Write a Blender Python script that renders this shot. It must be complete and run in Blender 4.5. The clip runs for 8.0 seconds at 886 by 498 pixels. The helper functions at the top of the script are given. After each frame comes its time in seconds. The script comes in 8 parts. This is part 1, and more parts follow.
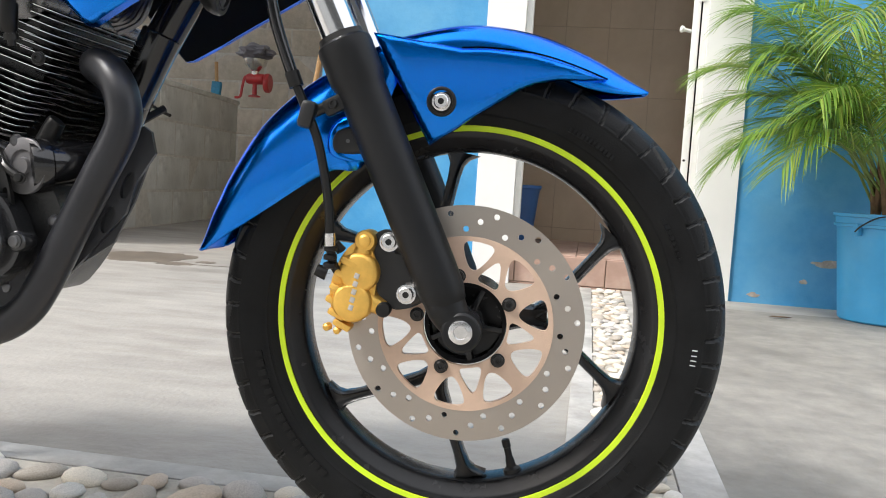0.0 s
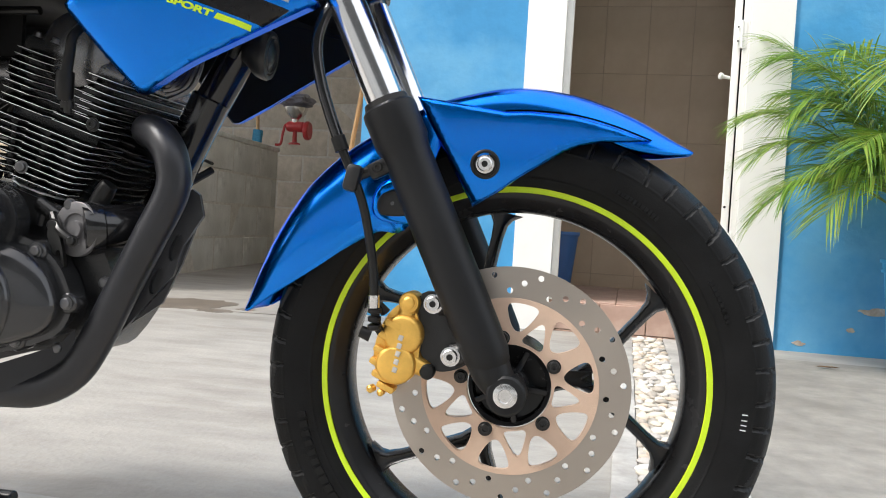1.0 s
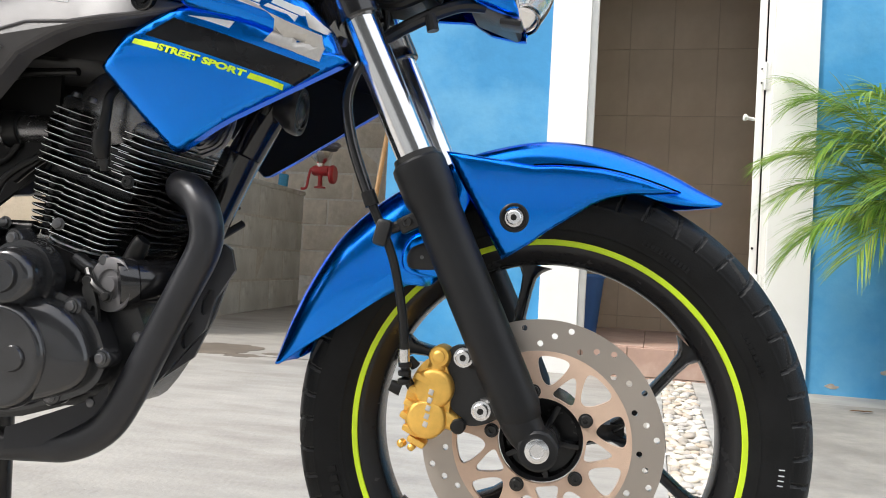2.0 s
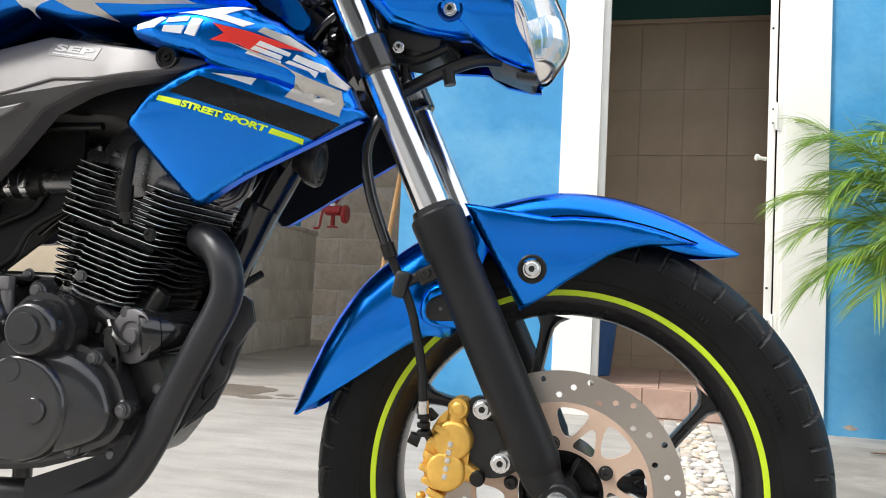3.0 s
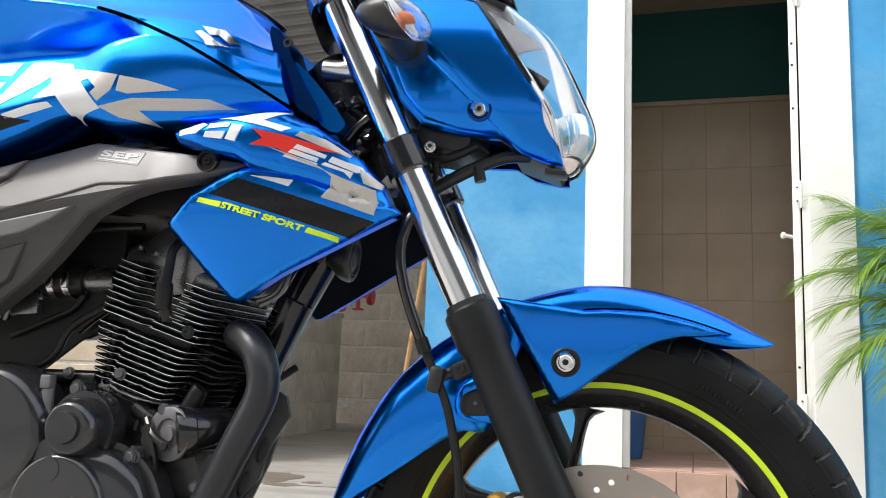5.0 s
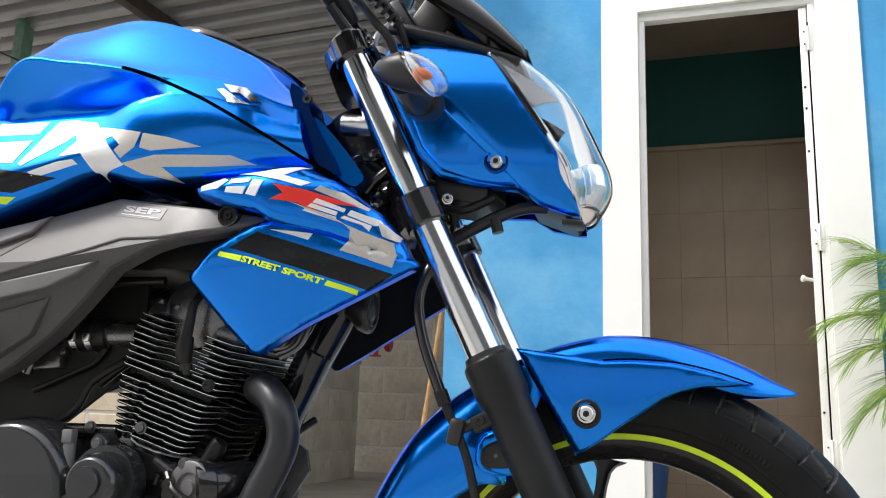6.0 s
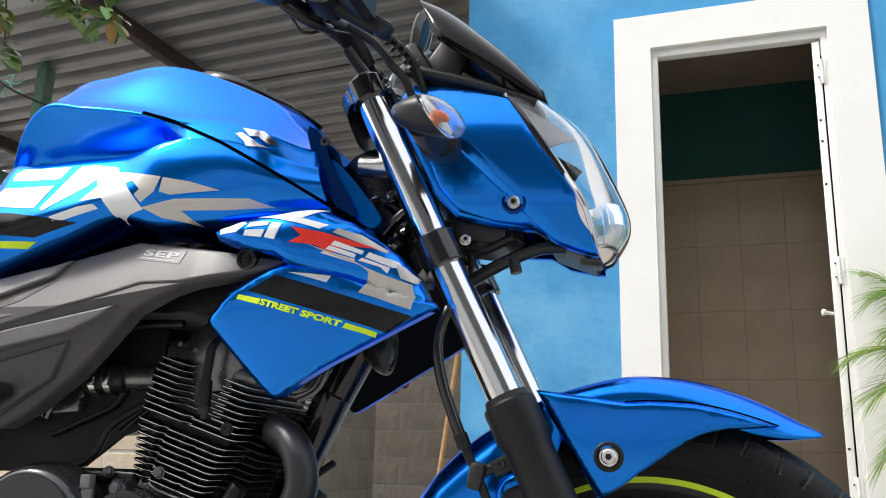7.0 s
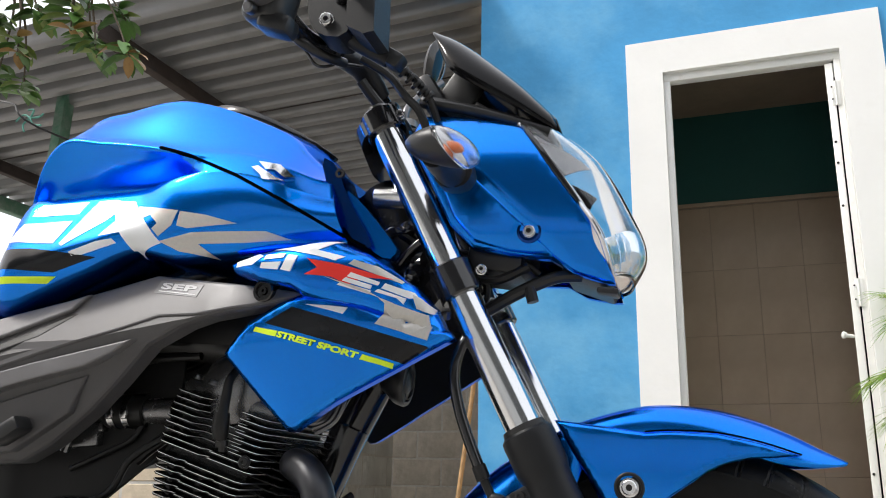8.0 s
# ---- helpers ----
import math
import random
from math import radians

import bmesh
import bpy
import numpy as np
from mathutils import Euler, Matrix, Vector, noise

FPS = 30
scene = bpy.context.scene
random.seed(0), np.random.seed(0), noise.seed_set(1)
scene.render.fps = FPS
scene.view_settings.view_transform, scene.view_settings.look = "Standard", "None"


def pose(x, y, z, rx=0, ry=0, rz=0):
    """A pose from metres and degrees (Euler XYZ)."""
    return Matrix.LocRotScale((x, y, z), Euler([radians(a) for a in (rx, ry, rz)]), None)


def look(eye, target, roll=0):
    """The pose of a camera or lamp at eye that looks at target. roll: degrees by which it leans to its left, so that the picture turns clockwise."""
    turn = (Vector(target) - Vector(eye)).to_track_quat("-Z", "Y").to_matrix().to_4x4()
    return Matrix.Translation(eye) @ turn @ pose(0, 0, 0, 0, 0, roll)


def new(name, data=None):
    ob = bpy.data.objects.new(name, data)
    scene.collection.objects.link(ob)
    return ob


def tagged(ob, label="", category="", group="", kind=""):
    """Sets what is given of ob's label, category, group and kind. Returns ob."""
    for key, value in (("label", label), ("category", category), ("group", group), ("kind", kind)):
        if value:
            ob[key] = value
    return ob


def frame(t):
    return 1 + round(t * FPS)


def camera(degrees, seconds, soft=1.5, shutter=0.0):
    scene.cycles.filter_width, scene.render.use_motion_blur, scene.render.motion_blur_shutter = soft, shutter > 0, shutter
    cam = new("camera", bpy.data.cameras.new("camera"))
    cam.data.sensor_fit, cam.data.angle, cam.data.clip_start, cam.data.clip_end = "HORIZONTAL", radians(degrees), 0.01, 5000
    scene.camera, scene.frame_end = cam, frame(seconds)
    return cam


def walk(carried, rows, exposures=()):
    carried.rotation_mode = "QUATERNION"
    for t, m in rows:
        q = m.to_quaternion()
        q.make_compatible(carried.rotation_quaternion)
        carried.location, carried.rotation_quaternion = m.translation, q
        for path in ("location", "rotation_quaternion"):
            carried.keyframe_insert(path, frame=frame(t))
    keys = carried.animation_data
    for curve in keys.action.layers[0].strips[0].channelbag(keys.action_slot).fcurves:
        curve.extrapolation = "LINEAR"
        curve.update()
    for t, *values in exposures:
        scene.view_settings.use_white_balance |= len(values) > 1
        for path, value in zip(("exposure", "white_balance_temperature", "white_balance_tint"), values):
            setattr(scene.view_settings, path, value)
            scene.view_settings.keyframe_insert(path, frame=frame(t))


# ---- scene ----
cam = camera(55.4, 8.0, soft=1.0)
# the held phone: a level frame tilted a little down and to one side, then its turns
HELD = pose(0, 0, 0, -4.1, -3.9, 6.0)
PATH = [
    (0.0, 0.0655, -1.0038, 0.4526, 0.13, -0.31, 0.26),
    (0.5, 0.0612, -1.0072, 0.4630, 1.27, 1.01, 0.24),
    (1.0, 0.0559, -1.0037, 0.4731, 2.60, 2.59, 0.28),
    (1.5, 0.0524, -1.0047, 0.4801, 3.57, 3.99, 0.44),
    (3.0, 0.0424, -1.0160, 0.5026, 5.04, 7.86, 0.69),
    (3.5, 0.0386, -1.0202, 0.5100, 5.29, 9.02, 0.79),
    (4.0, 0.0368, -1.0231, 0.5166, 5.68, 10.39, 0.91),
    (4.5, 0.0349, -1.0274, 0.5170, 6.17, 11.71, 1.04),
    (6.0, 0.0344, -1.0390, 0.5255, 8.04, 16.29, 1.46),
    (6.5, 0.0339, -1.0393, 0.5286, 8.57, 17.50, 1.51),
    (7.0, 0.0309, -1.0391, 0.5332, 9.19, 18.68, 1.62),
    (7.5, 0.0287, -1.0382, 0.5362, 9.73, 19.59, 1.81),
    (8.0, 0.0304, -1.0410, 0.5381, 10.39, 20.46, 1.96),
]
walk(cam, [(t, Matrix.Translation((x, y, z)) @ HELD @ pose(0, 0, 0, 90 + pitch, roll, yaw)) for t, x, y, z, yaw, pitch, roll in PATH],
     exposures=[(0.0, 0.72), (4.5, 0.76), (8.0, 0.46)])

# ---- light: bright hazy daylight from the open side ----
world = bpy.data.worlds.new("sky")
scene.world = world
world.use_nodes = True
wn = world.node_tree
sky = wn.nodes.new("ShaderNodeTexSky")
sky.sky_type = "NISHITA"
sky.sun_disc = False
sky.sun_elevation, sky.sun_rotation = radians(49), radians(242)
sky.air_density, sky.dust_density, sky.ozone_density = 1.0, 4.0, 0.6
haze = wn.nodes.new("ShaderNodeMix")
haze.data_type = "RGBA"
haze.inputs[0].default_value = 0.6
haze.inputs[7].default_value = (9.0, 9.0, 9.0, 1)
wn.links.new(sky.outputs[0], haze.inputs[6])
back = wn.nodes["Background"]
back.inputs[1].default_value = 0.15
wn.links.new(haze.outputs[2], back.inputs[0])
sun = new("sun", bpy.data.lights.new("sun", "SUN"))
sun.data.energy, sun.data.angle, sun.data.color = 2.0, radians(10), (1.0, 0.975, 0.94)
sun.matrix_world = look((-5.6, -3.0, 7.4), (0, 0, 0))


# ---- materials ----
def mat(name, color, rough=0.5, metal=0.0, coat=0.0, var=0.0, scale=8.0, bump=0.0, bscale=60.0, spec=0.5, dirt=None, dscale=3.0, damt=0.5, dlo=0.5, dhi=0.7):
    """A surface with a base colour, broad and fine variation, optional stains and fine relief, in metres."""
    m = bpy.data.materials.new(name)
    m.use_nodes = True
    nt = m.node_tree
    p = nt.nodes["Principled BSDF"]
    p.inputs["Roughness"].default_value, p.inputs["Metallic"].default_value = rough, metal
    p.inputs["Coat Weight"].default_value, p.inputs["Coat Roughness"].default_value = coat, 0.03
    p.inputs["Specular IOR Level"].default_value = spec
    p.inputs["Base Color"].default_value = (*color, 1)
    if not (var or bump or dirt):
        return m
    tc = nt.nodes.new("ShaderNodeTexCoord")
    out = None
    if var:
        n = nt.nodes.new("ShaderNodeTexNoise")
        n.inputs["Scale"].default_value, n.inputs["Detail"].default_value, n.inputs["Roughness"].default_value = scale, 8, 0.62
        nt.links.new(tc.outputs["Object"], n.inputs["Vector"])
        r = nt.nodes.new("ShaderNodeValToRGB")
        r.color_ramp.elements[0].position, r.color_ramp.elements[1].position = 0.3, 0.7
        r.color_ramp.elements[0].color = (*[c * (1 - var) for c in color], 1)
        r.color_ramp.elements[1].color = (*[min(1, c * (1 + var)) for c in color], 1)
        nt.links.new(n.outputs[0], r.inputs[0])
        out = r.outputs[0]
        rr = nt.nodes.new("ShaderNodeMapRange")
        rr.inputs[3].default_value, rr.inputs[4].default_value = max(0.02, rough - 0.12 * min(1, var * 3)), min(1, rough + 0.12 * min(1, var * 3))
        nt.links.new(n.outputs[0], rr.inputs[0])
        nt.links.new(rr.outputs[0], p.inputs["Roughness"])
    if dirt:
        n2 = nt.nodes.new("ShaderNodeTexNoise")
        n2.inputs["Scale"].default_value, n2.inputs["Detail"].default_value, n2.inputs["Roughness"].default_value = dscale, 7, 0.65
        nt.links.new(tc.outputs["Object"], n2.inputs["Vector"])
        r2 = nt.nodes.new("ShaderNodeMapRange")
        r2.inputs[1].default_value, r2.inputs[2].default_value, r2.inputs[4].default_value = dlo, dhi, damt
        nt.links.new(n2.outputs[0], r2.inputs[0])
        mx = nt.nodes.new("ShaderNodeMix")
        mx.data_type = "RGBA"
        mx.inputs[6].default_value, mx.inputs[7].default_value = (*color, 1), (*dirt, 1)
        if out:
            nt.links.new(out, mx.inputs[6])
        nt.links.new(r2.outputs[0], mx.inputs[0])
        out = mx.outputs[2]
    if out:
        nt.links.new(out, p.inputs["Base Color"])
    if bump:
        b = nt.nodes.new("ShaderNodeTexNoise")
        b.inputs["Scale"].default_value, b.inputs["Detail"].default_value = bscale, 6
        nt.links.new(tc.outputs["Object"], b.inputs["Vector"])
        bp = nt.nodes.new("ShaderNodeBump")
        bp.inputs["Strength"].default_value, bp.inputs["Distance"].default_value = min(1, bump), 0.004
        nt.links.new(b.outputs[0], bp.inputs["Height"])
        nt.links.new(bp.outputs[0], p.inputs["Normal"])
    return m


def glassy(name, color, rough, alpha_like=1.0):
    m = mat(name, color, rough)
    p = m.node_tree.nodes["Principled BSDF"]
    p.inputs["Transmission Weight"].default_value, p.inputs["IOR"].default_value = alpha_like, 1.45
    return m


BLUE = mat("blue metallic paint", (0.0, 0.205, 0.84), 0.22, 1.0, 0.45, 0.04, 900, spec=0.5)
NAVY = mat("dark blue paint", (0.0, 0.045, 0.24), 0.22, 1.0, 0.5, 0.05, 900, spec=0.5)
for _m in (BLUE, NAVY):
    _m.node_tree.nodes["Principled BSDF"].inputs["Specular Tint"].default_value = (0.0, 0.40, 1.0, 1)
    _m.node_tree.nodes["Principled BSDF"].inputs["Coat IOR"].default_value = 1.5
    _m.node_tree.nodes["Principled BSDF"].inputs["Coat Roughness"].default_value = 0.012
SATIN = mat("satin black paint", (0.012, 0.0125, 0.014), 0.26, 0.0, 0.0, 0.15, 30, 0.05, 900, 0.4)
MATTE = mat("matte black coating", (0.0095, 0.0102, 0.0115), 0.42, 0.0, 0.0, 0.2, 20, 0.1, 1400, 0.28)
PLASTIC = mat("black plastic", (0.015, 0.0155, 0.0165), 0.36, 0, 0, 0.15, 40, 0.1, 900, 0.45)
GLOSSBLACK = mat("gloss black plastic", (0.009, 0.009, 0.010), 0.13, 0, 0.0, spec=0.75)
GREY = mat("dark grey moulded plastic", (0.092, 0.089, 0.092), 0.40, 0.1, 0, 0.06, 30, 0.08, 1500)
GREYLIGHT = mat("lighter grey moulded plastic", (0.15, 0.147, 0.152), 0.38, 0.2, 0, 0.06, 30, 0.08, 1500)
CASTING = mat("dark grey engine casting", (0.036, 0.037, 0.040), 0.21, 0.5, 0.6, 0.14, 50, 0.05, 700)
BLOCKMET = mat("black finned casting", (0.013, 0.0133, 0.014), 0.24, 0.0, 0.0, 0.2, 60, 0.1, 700, 0.55)
HEADMET = mat("satin grey cylinder head casting", (0.20, 0.20, 0.205), 0.26, 0.85, 0, 0.14, 50, 0.06, 600)
BAREEDGE = mat("machined fin edge", (0.95, 0.95, 0.95), 0.30, 0.4, 0, 0.2, 80)
EXHAUST = mat("heat proof black exhaust coating", (0.021, 0.022, 0.026), 0.34, 0.2, 0, 0.15, 25, 0.08, 1500, 0.5)
CHROME = mat("hard chrome", (0.74, 0.74, 0.75), 0.13, 1.0)
STEEL = mat("zinc plated steel", (0.74, 0.74, 0.74), 0.25, 1.0, 0, 0.12, 120)
BOLTGREY = mat("grey zinc bolt", (0.15, 0.15, 0.155), 0.32, 0.9, 0, 0.15, 120)
DARKSTEEL = mat("black oxide steel", (0.035, 0.035, 0.035), 0.32, 0.7, 0, 0.15, 120)
DISC = mat("ground stainless brake ring", (0.44, 0.395, 0.35), 0.32, 0.9, 0, 0, 160)
_p = DISC.node_tree.nodes["Principled BSDF"]
_p.inputs["Anisotropic"].default_value = 0.75
_t = DISC.node_tree.nodes.new("ShaderNodeTangent")
_t.direction_type, _t.axis = "RADIAL", "Y"
DISC.node_tree.links.new(_t.outputs[0], _p.inputs["Tangent"])
TAN = mat("sand coloured disc carrier paint", (0.62, 0.45, 0.34), 0.5, 0.1, 0, 0.05, 60, 0.1, 900)
GOLD = mat("gold anodised caliper", (0.86, 0.52, 0.12), 0.36, 0.7, 0, 0.08, 90, 0.12, 600)
RUBBER = mat("tyre rubber", (0.0075, 0.0080, 0.0086), 0.48, 0, 0, 0.35, 25, 0.15, 500, 0.18)
DUSTRUBBER = mat("dusty groove rubber", (0.034, 0.035, 0.036), 0.65, 0, 0, 0.5, 60, 0.2, 500, 0.3)
HOSE = mat("hose rubber", (0.008, 0.008, 0.008), 0.4, 0, 0, 0.2, 60, 0, 60, 0.35)
NEON = mat("fluorescent yellow rim tape", (0.66, 0.9, 0.03), 0.45, 0, 0.2, 0.04, 60)
NEON.node_tree.nodes["Principled BSDF"].inputs["Specular IOR Level"].default_value = 0.3
SILVER = mat("silver decal", (0.55, 0.53, 0.5), 0.38, 0.45, 0.8, 0.05, 300)
PALE = mat("pale decal", (0.78, 0.8, 0.82), 0.3, 0.1, 0.8)
RED = mat("red decal", (0.75, 0.03, 0.02), 0.3, 0, 0.8)
VOID = mat("black inner plastic", (0.011, 0.011, 0.0115), 0.5, 0, 0, 0.2, 30, spec=0.3)
DARKGREY = mat("black grained plastic", (0.070, 0.068, 0.070), 0.42, 0, 0, 0.1, 30, 0.1, 1500, 0.4)
BADGE = mat("grey badge foil", (0.13, 0.13, 0.137), 0.4, 0.1, 0, 0.05, 60)
BADGETYPE = mat("light grey badge print", (0.52, 0.52, 0.53), 0.45, 0.0, 0, 0.05, 60)
SEAM = mat("shadow gap", (0.002, 0.002, 0.003), 0.9, spec=0.0)
BLACKDECAL = mat("black decal", (0.007, 0.0075, 0.009), 0.2, 0, 0.10, 0.2, 60, spec=0.25)
CLEAR = glassy("clear lens plastic", (0.97, 0.98, 0.99), 0.03)
FROST = glassy("frosted lens plastic", (0.97, 0.97, 0.97), 0.16)
AMBER = mat("amber bulb cover", (0.62, 0.14, 0.03), 0.3, 0, 0.3)
REFLECTOR = mat("aluminised reflector", (0.8, 0.8, 0.82), 0.12, 1.0)
SMOKED = mat("smoked black screen plastic", (0.004, 0.004, 0.0045), 0.12, 0, 0.0, spec=0.18)
LAMPBACK = mat("satin silver lamp backing", (0.62, 0.62, 0.63), 0.35, 0.7)


# ---- building helpers ----
def finish(name, bm, material, parent=None, label="", smooth=True, angle=35):
    bmesh.ops.recalc_face_normals(bm, faces=bm.faces)
    me = bpy.data.meshes.new(name)
    bm.to_mesh(me)
    bm.free()
    for mm in material if isinstance(material, (list, tuple)) else [material]:
        me.materials.append(mm)
    if smooth:
        me.shade_smooth()
        me.set_sharp_from_angle(angle=radians(angle))
    ob = new(name, me)
    if parent:
        ob.parent = parent
    if label:
        ob["label"] = label
    return ob


def part(name, bm, material, parent, label="", smooth=True, angle=35):
    return finish(name, bm, material, parent, label, smooth, angle)


def thing(name, label, category, group="", at=(0, 0, 0), kind=""):
    e = new(name)
    e.empty_display_size = 0.05
    e.location = at
    return tagged(e, label, category, group, kind)


def spline(pts, n=8, closed=False):
    """Catmull-Rom points through pts."""
    p = [Vector(q) for q in pts]
    if len(p) < 3 and not closed:
        return p
    out = []
    m = len(p)
    for i in range(m if closed else m - 1):
        a, b, c, d = (p[(i + k) % m] for k in (-1, 0, 1, 2)) if closed else (p[max(i - 1, 0)], p[i], p[i + 1], p[min(i + 2, m - 1)])
        for k in range(n):
            t = k / n
            out.append(0.5 * ((2 * b) + (c - a) * t + (2 * a - 5 * b + 4 * c - d) * t * t + (3 * b - a - 3 * c + d) * t ** 3))
    if not closed:
        out.append(p[-1])
    return out


def tube(bm, pts, r, n=12, smooth=8, caps=True):
    """A round tube through pts; r is a number or a list of radii over the points."""
    path = spline(pts, smooth) if smooth else [Vector(q) for q in pts]
    m = len(path)
    rings = []
    up = None
    for i, q in enumerate(path):
        d = (path[min(i + 1, m - 1)] - path[max(i - 1, 0)]).normalized()
        if up is None:
            up = d.orthogonal().normalized()
        else:
            up = (up - d * up.dot(d)).normalized()
        s = d.cross(up)
        if isinstance(r, (int, float)):
            rad = r
        else:
            f = i / (m - 1) * (len(r) - 1)
            k = min(int(f), len(r) - 2)
            rad = r[k] * (1 - f + k) + r[k + 1] * (f - k)
        rings.append([bm.verts.new(q + rad * (math.cos(a) * up + math.sin(a) * s)) for a in (2 * math.pi * j / n for j in range(n))])
    for a, b in zip(rings, rings[1:]):
        for j in range(n):
            bm.faces.new((a[j], a[(j + 1) % n], b[(j + 1) % n], b[j]))
    if caps:
        bm.faces.new(rings[0][::-1])
        bm.faces.new(rings[-1])
    return bm


def turned(bm, profile, axis0, axis1, n=32, closed=False):
    """A solid of revolution about the line axis0-axis1; profile: (distance along, radius)."""
    o, d = Vector(axis0), (Vector(axis1) - Vector(axis0)).normalized()
    u = d.orthogonal().normalized()
    v = d.cross(u)
    rings = []
    for s, r in profile:
        rings.append([bm.verts.new(o + d * s + max(r, 1e-5) * (math.cos(2 * math.pi * j / n) * u + math.sin(2 * math.pi * j / n) * v)) for j in range(n)])
    pairs = list(zip(rings, rings[1:])) + ([(rings[-1], rings[0])] if closed else [])
    for a, b in pairs:
        for j in range(n):
            bm.faces.new((a[j], a[(j + 1) % n], b[(j + 1) % n], b[j]))
    if not closed:
        bm.faces.new(rings[0][::-1])
        bm.faces.new(rings[-1])
    return bm


def rod(bm, a, b, r, n=16, ch=0.002):
    L = (Vector(b) - Vector(a)).length
    return turned(bm, [(0, r - ch), (ch, r), (L - ch, r), (L, r - ch)], a, b, n)


def box(bm, c, s, rot=(0, 0, 0), bevel=0.0, seg=2):
    m = pose(*c, *rot) @ Matrix.Diagonal((*s, 1))
    g = bmesh.ops.create_cube(bm, size=1, matrix=m)
    if bevel:
        es = list({e for v in g["verts"] for e in v.link_edges})
        bmesh.ops.bevel(bm, geom=es, offset=bevel, segments=seg, affect="EDGES", profile=0.5)
    return bm


def rounded(pts, n=3):
    """Corner cutting of a closed outline of (a, b) pairs."""
    p = [Vector(q) for q in pts]
    for _ in range(n):
        p = [w for i in range(len(p)) for w in (p[i] * 0.75 + p[(i + 1) % len(p)] * 0.25, p[i] * 0.25 + p[(i + 1) % len(p)] * 0.75)]
    return [tuple(q) for q in p]


def plate(bm, outer, holes, to3, h0, h1, bev=0.0):
    """A flat plate with holes; outlines in plate coordinates, to3(a, b, h) maps them into space."""
    loops = [outer] + list(holes)
    rings = {}
    for h in (h0, h1):
        edges = []
        rings[h] = []
        for lp in loops:
            vs = [bm.verts.new(to3(a, b, h)) for a, b in lp]
            rings[h].append(vs)
            edges += [bm.edges.new((vs[i], vs[(i + 1) % len(vs)])) for i in range(len(vs))]
        bmesh.ops.triangle_fill(bm, use_beauty=True, use_dissolve=False, edges=edges)
    for ra, rb in zip(rings[h0], rings[h1]):
        for i in range(len(ra)):
            j = (i + 1) % len(ra)
            bm.faces.new((ra[i], ra[j], rb[j], rb[i]))
    return bm


def circle(c, r, n=20):
    return [(c[0] + r * math.cos(2 * math.pi * i / n), c[1] + r * math.sin(2 * math.pi * i / n)) for i in range(n)]


def side(a, b, h):
    """Plate coordinates of the motorcycle's side view: ahead, up, and across."""
    return (a, h, b)


def outline_gap(p, poly):
    """The distance of p from the outline poly."""
    best = 9.0
    for i in range(len(poly)):
        ax, az = poly[i]
        bx, bz = poly[(i + 1) % len(poly)]
        dx, dz = bx - ax, bz - az
        L = dx * dx + dz * dz
        t = 0 if L < 1e-12 else max(0, min(1, ((p[0] - ax) * dx + (p[1] - az) * dz) / L))
        best = min(best, math.hypot(p[0] - ax - t * dx, p[1] - az - t * dz))
    return best


def panel(bm, poly, depth, step=0.014, thick=0.004, edge=0.008, turn=0.006, lines=()):
    """A moulded panel in side view: outline poly (ahead, up); depth(a, b) gives its place across (the outer face); the rim turns inwards."""
    f = bm.faces.new([bm.verts.new((a, 0, b)) for a, b in poly])
    if edge:
        for k in (0.25, 0.3, 0.45):
            bmesh.ops.inset_region(bm, faces=[f], thickness=edge * k, use_even_offset=True, use_boundary=True)
    for k, i in ((0, 0), (2, 1)):
        lo, hi = min(q[i] for q in poly), max(q[i] for q in poly)
        c = lo + step
        while c < hi:
            co, no = [0, 0, 0], [0, 0, 0]
            co[k], no[k] = c, 1
            bmesh.ops.bisect_plane(bm, geom=list(bm.verts) + list(bm.edges) + list(bm.faces), plane_co=co, plane_no=no, dist=1e-5)
            c += step
    for (ax, az), (bx, bz) in lines:
        bmesh.ops.bisect_plane(bm, geom=list(bm.verts) + list(bm.edges) + list(bm.faces), plane_co=(ax, 0, az), plane_no=(az - bz, 0, bx - ax), dist=1e-5)
    bmesh.ops.triangulate(bm, faces=list(bm.faces))
    front = list(bm.verts)
    border = [e for e in bm.edges if len(e.link_faces) == 1]
    for v in front:
        g = outline_gap((v.co.x, v.co.z), poly)
        k = max(0.0, 1 - g / edge) if edge else 0
        v.co.y = depth(v.co.x, v.co.z) + turn * (1 - math.sqrt(max(0, 1 - k * k)))
    ret = bmesh.ops.extrude_edge_only(bm, edges=border)
    for g in ret["geom"]:
        if isinstance(g, bmesh.types.BMVert):
            g.co.y += thick + turn
    return bm


def smoothstep(a, b, x):
    t = max(0.0, min(1.0, (x - a) / (b - a)))
    return t * t * (3 - 2 * t)


def lerp_rows(rows, x):
    """Rows (x, values...) read at x, by a smooth curve."""
    if x <= rows[0][0]:
        return rows[0][1:]
    for i in range(len(rows) - 1):
        if x <= rows[i + 1][0]:
            a, b = rows[i], rows[i + 1]
            t = (x - a[0]) / (b[0] - a[0])
            pa, pb = rows[max(i - 1, 0)], rows[min(i + 2, len(rows) - 1)]
            out = []
            for k in range(1, len(a)):
                m0 = (b[k] - pa[k]) / (b[0] - pa[0]) * (b[0] - a[0])
                m1 = (pb[k] - a[k]) / (pb[0] - a[0]) * (b[0] - a[0])
                out.append((2 * t ** 3 - 3 * t * t + 1) * a[k] + (t ** 3 - 2 * t * t + t) * m0 + (-2 * t ** 3 + 3 * t * t) * b[k] + (t ** 3 - t * t) * m1)
            return out
    return rows[-1][1:]


from mathutils.bvhtree import BVHTree


